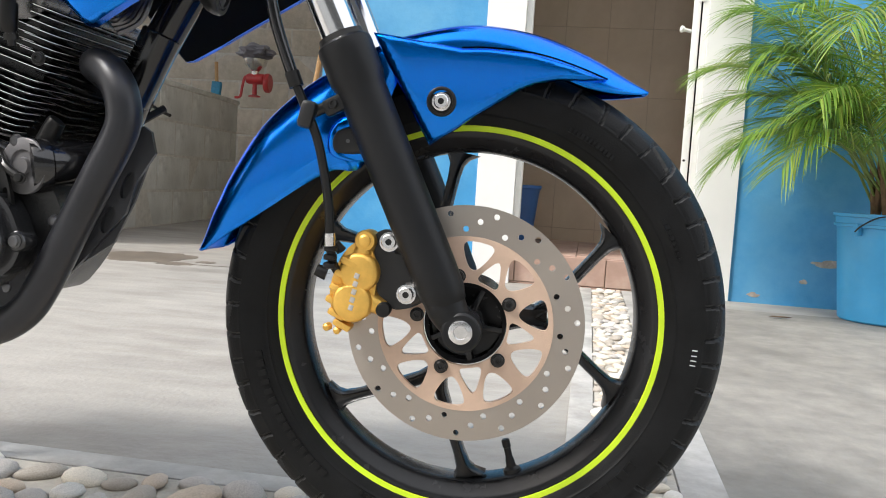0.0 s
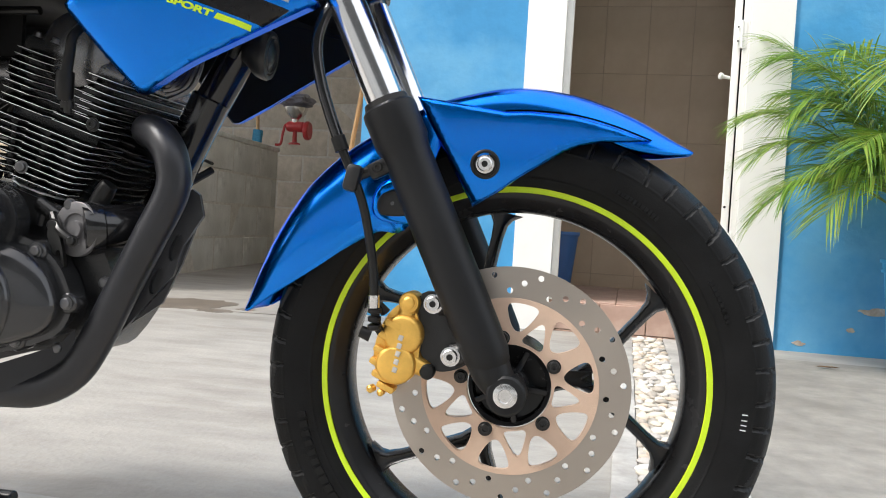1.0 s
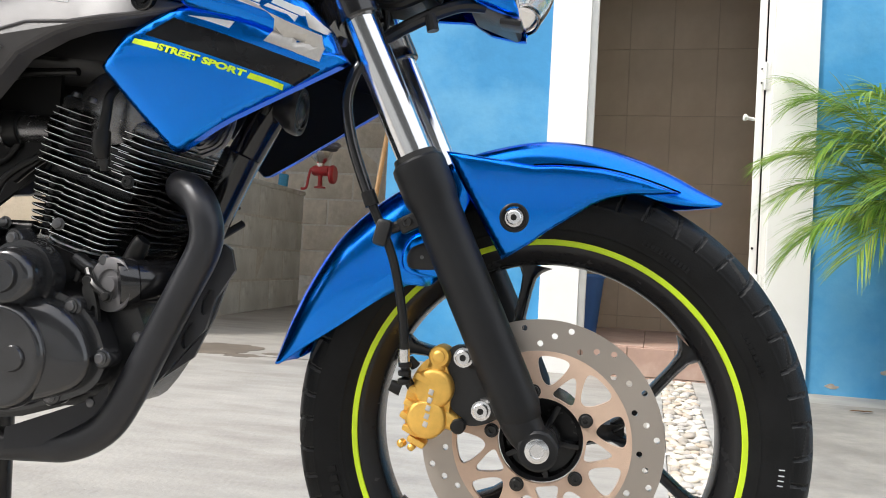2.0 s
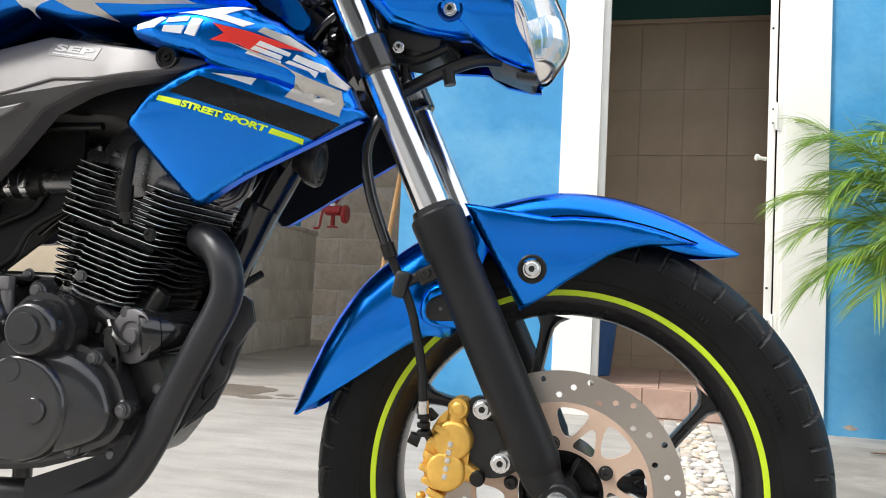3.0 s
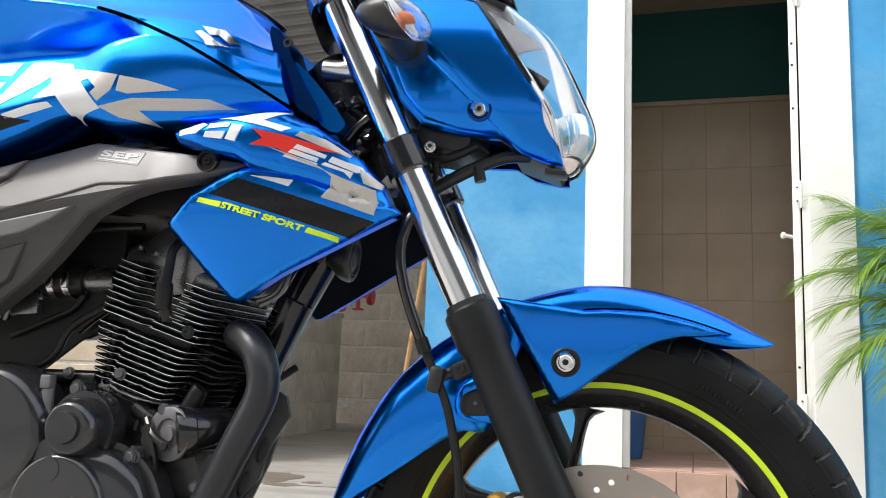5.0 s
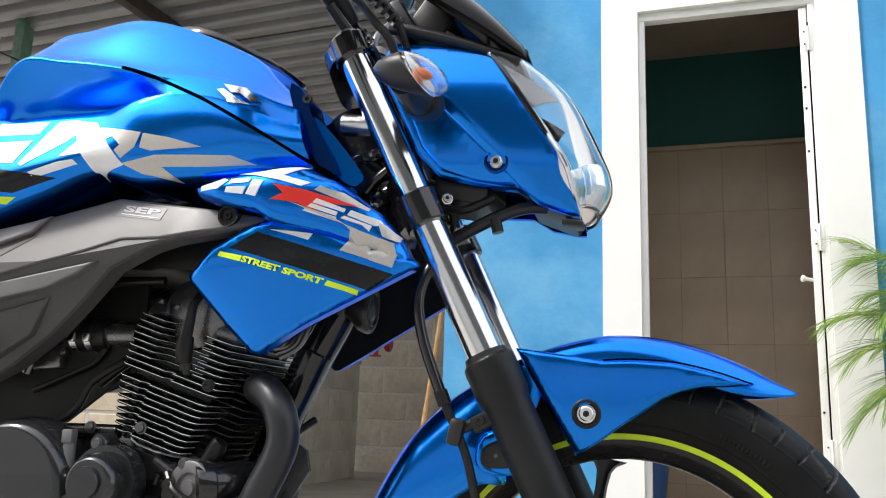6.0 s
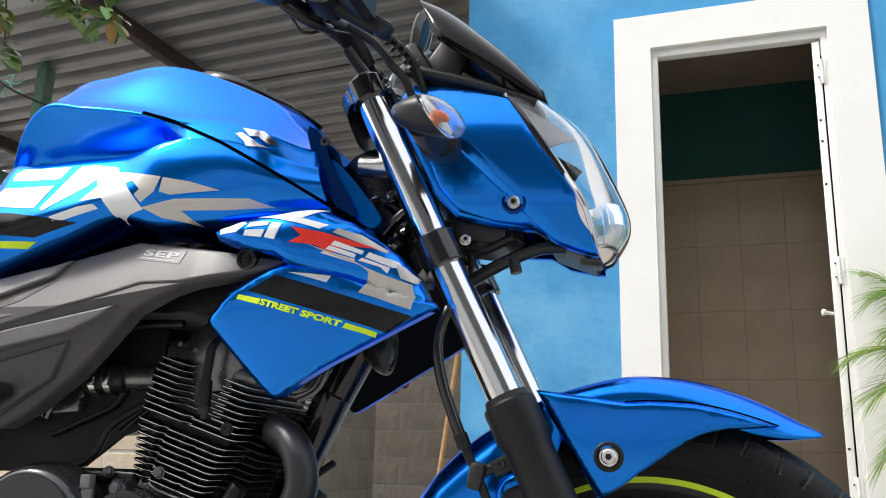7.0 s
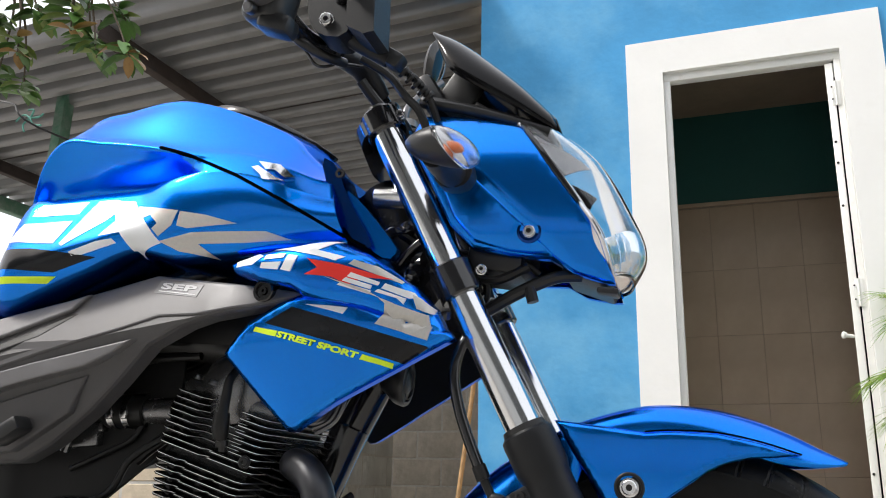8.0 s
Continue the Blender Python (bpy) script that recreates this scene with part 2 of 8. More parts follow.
def surface_of(*obs):
    """A tree of the given meshes' faces, for laying decals on them."""
    vs, fs = [], []
    for ob in obs:
        k = len(vs)
        vs += [ob.matrix_world @ v.co for v in ob.data.vertices]
        fs += [[k + i for i in p.vertices] for p in ob.data.polygons]
    return BVHTree.FromPolygons(vs, fs)


def decal(name, poly, tree, material, parent, lift=0.0012, step=0.0055, label=""):
    """A thin sticker: outline poly in side view, laid on the surface that tree holds."""
    bm = bmesh.new()
    bm.faces.new([bm.verts.new((a, 0, b)) for a, b in poly])
    for k, i in ((0, 0), (2, 1)):
        lo, hi = min(q[i] for q in poly), max(q[i] for q in poly)
        c = lo + step
        while c < hi:
            co, no = [0, 0, 0], [0, 0, 0]
            co[k], no[k] = c, 1
            bmesh.ops.bisect_plane(bm, geom=list(bm.verts) + list(bm.edges) + list(bm.faces), plane_co=co, plane_no=no, dist=1e-5)
            c += step
    bmesh.ops.triangulate(bm, faces=list(bm.faces))
    lay(bm, tree, lift)
    border = [e for e in bm.edges if len(e.link_faces) == 1]
    for g in bmesh.ops.extrude_edge_only(bm, edges=border)["geom"]:
        if isinstance(g, bmesh.types.BMVert):
            g.co.y += lift
    return part(name, bm, material, parent, label)


def lay(bm, tree, lift):
    for v in bm.verts:
        hit = tree.ray_cast(Vector((v.co.x, -0.6, v.co.z)), Vector((0, 1, 0)))
        if hit[0] is None:
            near = tree.find_nearest(Vector((v.co.x, -0.19, v.co.z)))
            v.co.y = near[0].y - lift
        else:
            n = hit[1] if hit[1].y < 0 else -hit[1]
            v.co = hit[0] + n * lift


def bolt(parent, at, way, r, material, washer=1.35, h=0.005, socket=True, name="bolt"):
    """A bolt head with a washer, a chamfer and a socket."""
    bm = bmesh.new()
    a = Vector(at)
    d = Vector(way).normalized()
    prof = [(0, r * washer), (0.0012, r * washer), (0.0016, r * 1.02), (h - 0.001, r), (h, r * 0.85)]
    prof += [(h, r * 0.42), (h - 0.0022, r * 0.36)] if socket else [(h + 0.0006, r * 0.4)]
    turned(bm, prof, a, a + d, 14)
    bm.faces.ensure_lookup_table()
    bm.faces[-1].material_index = 1 if socket else 0
    return part(name, bm, [material, DARKSTEEL], parent)


def words(text, size, extrude=0.0, bold=0.0):
    """A mesh of lettering in the built-in face, in its own plane."""
    cu = bpy.data.curves.new("lettering", "FONT")
    cu.body, cu.size, cu.extrude = text, size, extrude
    cu.resolution_u = 3
    cu.offset = bold
    ob = bpy.data.objects.new("lettering", cu)
    scene.collection.objects.link(ob)
    me = bpy.data.meshes.new_from_object(ob.evaluated_get(bpy.context.evaluated_depsgraph_get()))
    bpy.data.objects.remove(ob)
    bm = bmesh.new()
    bm.from_mesh(me)
    bpy.data.meshes.remove(me)
    return bm


# ---- materials of the place ----
CONCRETE = mat("worn smoothed concrete", (0.340, 0.324, 0.297), 0.58, 0, 0, 0.17, 8.0, 0.6, 70, 0.4, (0.190, 0.170, 0.148), 2.2, 0.65, 0.50, 0.70)
# trowel marks: the stains run along the house
for _n in [n for n in CONCRETE.node_tree.nodes if n.type == "TEX_NOISE"][:2]:
    _map = CONCRETE.node_tree.nodes.new("ShaderNodeMapping")
    _map.inputs["Scale"].default_value = (0.55, 1.45, 1)
    _map.inputs["Rotation"].default_value = (0, 0, radians(12))
    _src = _n.inputs["Vector"].links[0].from_socket
    CONCRETE.node_tree.links.new(_src, _map.inputs["Vector"])
    CONCRETE.node_tree.links.new(_map.outputs[0], _n.inputs["Vector"])
BORDER = mat("smooth cement border", (0.44, 0.43, 0.41), 0.8, 0, 0, 0.25, 9, 0.5, 50, 0.3, (0.27, 0.255, 0.235), 6, 0.7, 0.45, 0.65)
MORTAR = mat("sandy mortar bed", (0.44, 0.41, 0.36), 0.9, 0, 0, 0.2, 20, 0.6, 120)
WALLBLUE = mat("blue wall paint", (0.056, 0.288, 0.565), 0.7, 0, 0, 0.16, 2.2, 0.5, 30, 0.35, (0.15, 0.41, 0.64), 1.3, 0.75, 0.46, 0.66)
WHITE = mat("white wall paint", (0.80, 0.80, 0.78), 0.65, 0, 0, 0.03, 3, 0.25, 25, 0.4, (0.66, 0.64, 0.6), 4, 0.35, 0.6, 0.8)
WHITEMETAL = mat("white door enamel", (0.78, 0.78, 0.75), 0.4, 0, 0, 0.04, 6, 0.05, 60, 0.5, (0.5, 0.45, 0.38), 14, 0.4, 0.62, 0.75)
BLOCK = mat("grey concrete block", (0.56, 0.575, 0.565), 0.92, 0, 0, 0.26, 9, 1.0, 38, 0.25, (0.30, 0.30, 0.285), 2.2, 0.6, 0.5, 0.68)
BLOCKWARM = mat("weathered brown block", (0.50, 0.46, 0.395), 0.92, 0, 0, 0.22, 8, 0.8, 60, 0.25, (0.27, 0.235, 0.19), 1.6, 0.6, 0.48, 0.7)
CREAMBLOCK = mat("cream washed block", (0.54, 0.46, 0.35), 0.92, 0, 0, 0.22, 9, 0.8, 40, 0.25, (0.36, 0.30, 0.22), 2.2, 0.6, 0.5, 0.68)
JOINT = mat("block mortar", (0.50, 0.49, 0.46), 0.95, 0, 0, 0.15, 30, 0.6, 120)
TILE = mat("beige glazed wall tile", (0.43, 0.335, 0.240), 0.25, 0, 0, 0.10, 3.5, 0.02, 20)
GROUT = mat("tile grout", (0.30, 0.24, 0.18), 0.9, 0, 0, 0.15, 30)
TERRA = mat("terracotta step tile", (0.44, 0.295, 0.235), 0.5, 0, 0, 0.15, 9, 0.1, 60, 0.5, (0.55, 0.45, 0.39), 5, 0.5, 0.5, 0.7)
# tones of the added unseen walls, chosen for what the paint reflects
DARKUNSEEN = mat("dark tone for reflections", (0.10, 0.10, 0.095), 0.9, 0, 0, 0.3, 1.5, 0.3, 20)
PALEUNSEEN = mat("pale tone for reflections", (0.66, 0.65, 0.62), 0.85, 0, 0, 0.12, 1.5, 0.3, 20)
CEMENT = mat("bare brown cement", (0.24, 0.19, 0.14), 0.9, 0, 0, 0.2, 3, 0.3, 30)
TEAL = mat("dark green interior paint", (0.012, 0.085, 0.075), 0.6, 0, 0, 0.08, 2, 0.2, 30)

WALL_M = pose(0.9, 2.75, 0, 0, 0, -3.7) @ Matrix.Translation((-0.721, 0, 0))   # u along the house wall, v into it, z up
SLOPE = 0.011


def ground_z(y):
    return SLOPE * y if -6 < y < 12 else (SLOPE * 12 if y > 0 else -SLOPE * 6)


def wall_box(name, u0, u1, v0, v1, z0, z1, material, parent=None, label="", bevel=0.0, kind="structure"):
    bm = bmesh.new()
    box(bm, ((u0 + u1) / 2, (v0 + v1) / 2, (z0 + z1) / 2), (u1 - u0, v1 - v0, z1 - z0), (0, 0, 0), bevel)
    bm.transform(WALL_M)
    ob = finish(name, bm, material, parent, label, smooth=bevel > 0)
    if kind:
        ob["kind"] = kind
    return ob


def build_ground():
    bm = bmesh.new()
    ys = [-600, -60, -6, 0, 12, 60, 600]
    xs = [-600, -60, -8, 8, 60, 600]
    g = [[bm.verts.new((x, y, ground_z(y) - 0.006)) for x in xs] for y in ys]
    for i in range(len(ys) - 1):
        for j in range(len(xs) - 1):
            bm.faces.new((g[i][j], g[i][j + 1], g[i + 1][j + 1], g[i + 1][j]))
    ob = finish("ground", bm, CONCRETE, smooth=False)
    tagged(ob, "worn stained smoothed concrete yard", "ground", kind="structure")


build_ground()

# house wall with its door opening
OP0, OP1, OPZ, STEP = -0.170, 0.530, 2.45, 0.165
WTOP = 3.6
wall = new("wall_house")
tagged(wall, "sky blue painted plaster house wall", "wall", kind="structure")
for nm, u0, u1, z0, z1 in (("plaster", -1.125, OP0 - 0.04, -0.1, WTOP), ("plaster", OP1 + 0.06, 7.0, -0.1, WTOP), ("plaster", OP0 - 0.04, OP1 + 0.06, OPZ + 0.05, WTOP)):
    wall_box(nm, u0, u1, 0.0, 0.15, z0, z1, WALLBLUE, wall, kind="")
# painted white surround, a little proud
bm = bmesh.new()
plate(bm, [(-0.372, 0.0), (-0.372, 2.665), (0.756, 2.665), (0.756, 0.0), (OP1 + 0.05, 0.0), (OP1 + 0.05, OPZ + 0.04), (OP0 - 0.03, OPZ + 0.04), (OP0 - 0.03, 0.0)], [], lambda a, b, h: WALL_M @ Vector((a, h, b)), -0.012, 0.148)
part("surround", bm, WHITE, wall, "thick white painted door surround", smooth=False)


# ---- doorway, room behind it ----
ROOM_V = 1.15
for nm, u0, u1, v0, v1, z0, z1, m in (("wall_room", -1.1, 1.6, ROOM_V - 0.0025, ROOM_V + 0.12, 0, 3.4, GROUT), ("wall_room", -1.1, -0.95, 0.15, ROOM_V, 0, 3.4, TEAL), ("wall_room", 0.95, 1.10, 0.15, ROOM_V, 0, 3.4, TEAL)):
    tagged(wall_box(nm, u0, u1, v0, v1, z0, z1, m), "plain inner wall of the tiled washroom", "wall")
tagged(wall_box("ceiling", -1.1, 1.6, 0.15, ROOM_V + 0.1, 2.75, 2.85, CEMENT), "bare cement ceiling of the small washroom", "ceiling")
tagged(wall_box("wall_room", -0.95, 0.95, ROOM_V - 0.004, ROOM_V + 0.004, 2.19, 2.75, TEAL), "dark green painted upper wall", "wall")
rail = tagged(wall_box("trim", -0.95, 0.95, ROOM_V - 0.016, ROOM_V + 0.006, 2.165, 2.19, TILE, None, "", 0.003), "beige tile edging strip", "trim")
tiles = new("wall_tiling")
tagged(tiles, "beige glazed wall tiles in straight courses", "tiling", kind="structure")


def shared_tile(w, d, h, bev, material, name):
    bm = bmesh.new()
    box(bm, (0, 0, 0), (w, d, h), (0, 0, 0), bev, 1)
    me = bpy.data.meshes.new(name)
    bm.to_mesh(me)
    bm.free()
    me.materials.append(material)
    return me


def piece(name, me, parent, m):
    ob = new(name, me)
    ob.parent = parent
    ob.matrix_world = m
    return ob


TW, TH = 0.243, 0.383
tme = shared_tile(TW - 0.0025, 0.012, TH - 0.0025, 0.0012, TILE, "tile")
rnd = random.Random(7)
for i in range(8):
    for j in range(7):
        z = 2.157 - TH * (j + 0.5)
        if z - TH / 2 < -0.3:
            continue
        piece("tile", tme, tiles, WALL_M @ pose(-1.0386 + TW * (i + 0.5), ROOM_V + 0.001 + rnd.uniform(-0.0008, 0.0008), z, rnd.uniform(-0.1, 0.1), 0, rnd.uniform(-0.1, 0.1)))
# raised floor and its tiled step
step = tagged(wall_box("floor_washroom", -0.95, 0.95, 0.03, ROOM_V, 0.0, STEP - 0.008, GROUT), "raised washroom floor with terracotta tiles", "floor")
sme = shared_tile(0.20, 0.012, 0.125, 0.002, TERRA, "tile")
fme = shared_tile(0.326, 0.326, 0.012, 0.002, TERRA, "tile")
for i in range(5):
    piece("tile", sme, step, WALL_M @ pose(-0.28 + 0.204 * i, 0.025, 0.098, 0, 0, 0))
    piece("tile", sme, step, WALL_M @ pose(-0.38 + 0.204 * i, 0.027, -0.03, 0, 0, 0))
for i in range(4):
    for j in range(4):
        piece("tile", fme, step, WALL_M @ pose(-0.40 + 0.33 * i, 0.19 + 0.33 * j, STEP - 0.004, 0, 0, 0))

# inner frame: white steel, and the leaf folded open against the jamb
door = tagged(new("door_1"), "white steel door standing open, seen on its edge", "door", kind="structure")
for nm, u0, u1, v0, v1, z0, z1 in (("door_frame", OP0 - 0.03, OP0, 0.015, 0.06, STEP, OPZ), ("door_frame", OP1 + 0.022, OP1 + 0.05, 0.015, 0.06, STEP, OPZ), ("door_frame", OP0 - 0.03, OP1 + 0.05, 0.015, 0.06, OPZ, OPZ + 0.04)):
    wall_box(nm, u0, u1, v0, v1, z0, z1, WHITEMETAL, door, "", 0.003, kind="")
for nm, u0, u1, z0, z1 in (("reveal", OP0 - 0.032, OP0 - 0.012, 0.0, OPZ), ("reveal", OP1 + 0.034, OP1 + 0.055, 0.0, OPZ)):
    wall_box(nm, u0, u1, 0.06, 0.148, STEP, OPZ, WHITE, door, "", 0, kind="")
# near-black strip that paints the shade in the gap between leaf and frame
wall_box("gasket", OP1 + 0.0165, OP1 + 0.0215, 0.017, 0.022, STEP, OPZ - 0.09, SEAM, door, "", 0, kind="")
bm = bmesh.new()
box(bm, (0, 0.34, (STEP + OPZ) / 2), (0.032, 0.68, OPZ - STEP - 0.03), (0, 0, 0), 0.003)
bm.transform(WALL_M @ pose(OP1, 0.022, 0, 0, 0, -13))
part("door_leaf", bm, WHITEMETAL, door)
for z in (2.28, 1.36, 0.45):
    bm = bmesh.new()
    box(bm, (OP1 + 0.019, 0.012, z), (0.034, 0.004, 0.12), (0, 0, 0), 0.001)
    rod(bm, (OP1 + 0.019, 0.010, z - 0.06), (OP1 + 0.019, 0.010, z + 0.06), 0.0045)
    bm.transform(WALL_M)
    part("hinge", bm, WHITEMETAL, door)
    for dz in (-0.03, 0.03):
        bm = bmesh.new()
        rod(bm, (OP1 + 0.002, 0.008, z + dz), (OP1 + 0.002, 0.004, z + dz), 0.004, 10, 0.001)
        bm.transform(WALL_M)
        part("screw", bm, DARKSTEEL, door)
bm = bmesh.new()
rod(bm, (OP1 - 0.015, 0.05, 1.18), (OP1 - 0.05, 0.04, 1.185), 0.008, 14)
turned(bm, [(0, 0.008), (0.004, 0.014), (0.014, 0.015), (0.018, 0.010)], (OP1 - 0.045, 0.04, 1.185), (OP1 - 0.09, 0.03, 1.19), 18)
bm.transform(WALL_M)
part("door_knob", bm, WHITEMETAL, door)
for z in (2.05, 1.95, 0.62, 0.35, 1.75):
    bm = bmesh.new()
    rod(bm, (OP1 - 0.004, 0.024, z), (OP1 - 0.004, 0.019, z), 0.0055, 10, 0.001)
    bm.transform(WALL_M)
    part("rivet", bm, DARKSTEEL, door)

# flaked patch low on the blue wall
FLAKE = mat("bare plaster patch", (0.42, 0.36, 0.30), 0.9, 0, 0, 0.35, 30, 0.5, 60)
for u, z, w, h in ((1.16, 0.215, 0.075, 0.018), (1.28, 0.19, 0.06, 0.02), (1.06, 0.13, 0.02, 0.012), (0.86, 0.06, 0.03, 0.012), (1.38, 0.20, 0.05, 0.016)):
    bm = bmesh.new()
    r2 = random.Random(int(u * 100))
    pts = [(u + w * math.cos(a) * r2.uniform(0.55, 1.1), z + h * math.sin(a) * r2.uniform(0.5, 1.2)) for a in (2 * math.pi * j / 16 for j in range(16))]
    plate(bm, pts, [], lambda a, b, hh: WALL_M @ Vector((a, hh, b)), -0.002, 0.002)
    part("flaked_patch", bm, FLAKE, wall)

# return of the house wall into the carport
PALEWALL = mat("pale cream plaster", (0.62, 0.54, 0.42), 0.85, 0, 0, 0.12, 2, 0.3, 30, 0.3, (0.42, 0.34, 0.26), 1.2, 0.6, 0.48, 0.7)
wall_box("plaster", -1.125, -0.975, 0.15, 4.2, -0.1, WTOP, PALEWALL, wall, kind="")

# ---- carport: block walls, washing block, roof ----
def block_wall(name, label, p0, p1, z0, rows, bl, bh, depth, material, seed, category="wall", limit=300):
    """A wall of single blocks in running bond between two plan points, with recessed mortar."""
    a, b = Vector((*p0, 0)), Vector((*p1, 0))
    L = (b - a).length
    ang = math.atan2(b.y - a.y, b.x - a.x)
    m = Matrix.Translation((a.x, a.y, z0)) @ Matrix.Rotation(ang, 4, "Z")
    w = new(name)
    tagged(w, label, category, kind="structure")
    bm = bmesh.new()
    box(bm, (L / 2, depth / 2, rows * bh / 2), (L - 0.012, depth - 0.006, rows * bh - 0.004))
    bm.transform(m)
    part("mortar", bm, JOINT, w, smooth=False)
    r2 = random.Random(seed)
    meshes = {}
    for j in range(rows):
        x = -bl / 2 * (j % 2)
        while x < L - 0.01:
            x0, x1 = max(0, x), min(L, x + bl)
            key = round(x1 - x0, 3)
            if key > 0.03:
                if key not in meshes:
                    meshes[key] = shared_tile(key - 0.012, depth, bh - 0.012, 0.006, material, "block")
                piece("block", meshes[key], w, m @ pose((x0 + x1) / 2, depth / 2 + r2.uniform(-0.003, 0.003), bh * (j + 0.5), r2.uniform(-0.4, 0.4), r2.uniform(-0.25, 0.25), r2.uniform(-0.3, 0.3)))
            x += bl
    return w


block_wall("wall_carport", "brown weathered bare block wall at the back", (-7.0, 6.9), (-0.9, 6.5), 0.05, 9, 0.48, 0.2445, 0.15, BLOCKWARM, 3)
block_wall("washing_block", "grey bare block washing stand with plastered top", (-2.46, 3.1), (-2.49, 6.05), 0.04, 4, 0.56, 0.2437, 0.15, BLOCK, 5)
bpy.context.scene.objects["washing_block"]["category"] = "block wall"
bm = bmesh.new()
box(bm, (-2.895, 4.6, 1.030), (0.85, 2.96, 0.04), (0, 0, 0.5), 0.012)
for v in bm.verts:
    v.co.z += 0.008 * noise.noise(v.co * 3)
ob = finish("counter_slab", bm, BLOCK)
tagged(ob, "rough grey cement slab on the washing block", "slab", kind="structure")
for x in (-3.30,):
    block_wall("wall_stand", "grey bare block end of the washing stand", (-3.30, 3.1), (-2.46, 3.1), 0.04, 4, 0.56, 0.2437, 0.15, CREAMBLOCK, 8)

ROOFMETAL = mat("corrugated zinc roofing", (0.24, 0.24, 0.245), 0.45, 0.4, 0, 0.2, 3, 0.1, 30, 0.5, (0.16, 0.152, 0.145), 1.5, 0.6, 0.5, 0.7)
RUSTBEAM = mat("rusty brown steel purlin", (0.05, 0.038, 0.034), 0.8, 0.2, 0, 0.3, 10, 0.3, 60)
GREENPOST = mat("faded green post paint", (0.10, 0.22, 0.15), 0.6, 0, 0, 0.15, 6, 0.2, 40, 0.5, (0.32, 0.36, 0.33), 5, 0.7, 0.45, 0.65)
RM = Matrix.Translation((-1.06, 2.2, 3.22)) @ Matrix.Rotation(radians(-5.5), 4, "Z") @ Matrix.Rotation(radians(-1.0), 4, "Y")


def build_roof():
    verts, faces = [], []
    x0, x1, y0, y1 = -5.35, 0.0, 0.2, 4.6
    pitch = 0.180
    n = int((y1 - y0) / pitch * 20)
    xs = [x0 + (x1 - x0) * i / 6 for i in range(7)]
    for k, x in enumerate(xs):
        for i in range(n + 1):
            y = y0 + (y1 - y0) * i / n
            verts.append((x, y, 0.044 * math.tanh(3.5 * math.sin(2 * math.pi * y / pitch))))
    for k in range(6):
        for i in range(n):
            a = k * (n + 1) + i
            faces.append((a, a + 1, a + n + 2, a + n + 1))
    me = bpy.data.meshes.new("roofing")
    me.from_pydata(verts, [], faces)
    me.materials.append(ROOFMETAL)
    me.shade_smooth()
    ob = new("roof_carport", me)
    ob.matrix_world = RM
    sm = ob.modifiers.new("sheet", "SOLIDIFY")
    sm.thickness, sm.offset = 0.002, 1
    tagged(ob, "corrugated zinc carport roof on steel purlins", "roof", kind="structure")
    for nm, xx, w, h, m in (("purlin", -2.18, 0.07, 0.10, RUSTBEAM), ("purlin", -4.55, 0.06, 0.10, RUSTBEAM), ("eave_beam", -5.30, 0.08, 0.13, GREENPOST)):
        bm = bmesh.new()
        box(bm, (xx, (y0 + y1) / 2, -0.046 - h / 2), (w, y1 - y0, h), (0, 0, 0), 0.004)
        p = part(nm, bm, m, ob)
    # sheet laps
    for y in (1.62,):
        bm = bmesh.new()
        box(bm, ((x0 + x1) / 2, y, -0.046), (x1 - x0, 0.010, 0.004))
        part("sheet_lap", bm, RUSTBEAM, ob)


build_roof()
bm = bmesh.new()
box(bm, (-4.16, 3.5, 1.62), (0.075, 0.10, 3.16), (0, 0, 0), 0.006)
tagged(finish("post", bm, GREENPOST), "tall faded green steel post under the roof", "post")

# pale plaster wall far behind the yard
bm = bmesh.new()
box(bm, (-5.2, 5.6, 0.78), (1.9, 0.15, 1.5), (0, 0, 0), 0.004)
tagged(finish("wall_garden", bm, PALEWALL), "low cream plastered garden wall with stains", "wall", kind="structure")
# unseen walls added behind the camera: pale below, dark above, to shape reflections
for nm, z0, z1, m_, txt in (("wall_unseen_pale", -0.1, 2.1, PALEUNSEEN, "plain pale wall added out of view for reflections"), ("wall_unseen_dark", 2.1, 5.6, DARKUNSEEN, "plain dark upper wall added out of view for reflections")):
    bm = bmesh.new()
    box(bm, (0.5, -6.5, (z0 + z1) / 2), (24.0, 0.2, z1 - z0))
    tagged(finish(nm, bm, m_, smooth=False), txt, "wall", kind="structure")


# ==== the motorcycle: ahead is +x, its right side faces -y ====
bike = thing("motorcycle", "blue street motorcycle with gold brake caliper and lime rim stripe", "motorcycle")
AXLE = Vector((-0.0005, 0, 0.297))


def polar(r, deg):
    return (r * math.cos(radians(deg)), r * math.sin(radians(deg)))


TREAD = [((0.00, 0.96), (0.05, 0.42)), ((0.02, 0.80), (0.36, 0.66)), ((0.40, 0.97), (0.35, 0.30)), ((0.72, 0.97), (0.70, 0.62)), ((0.05, 0.42), (0.20, 0.08)), ((0.62, 0.34), (0.84, 0.05))]
PITCH = 0.1035


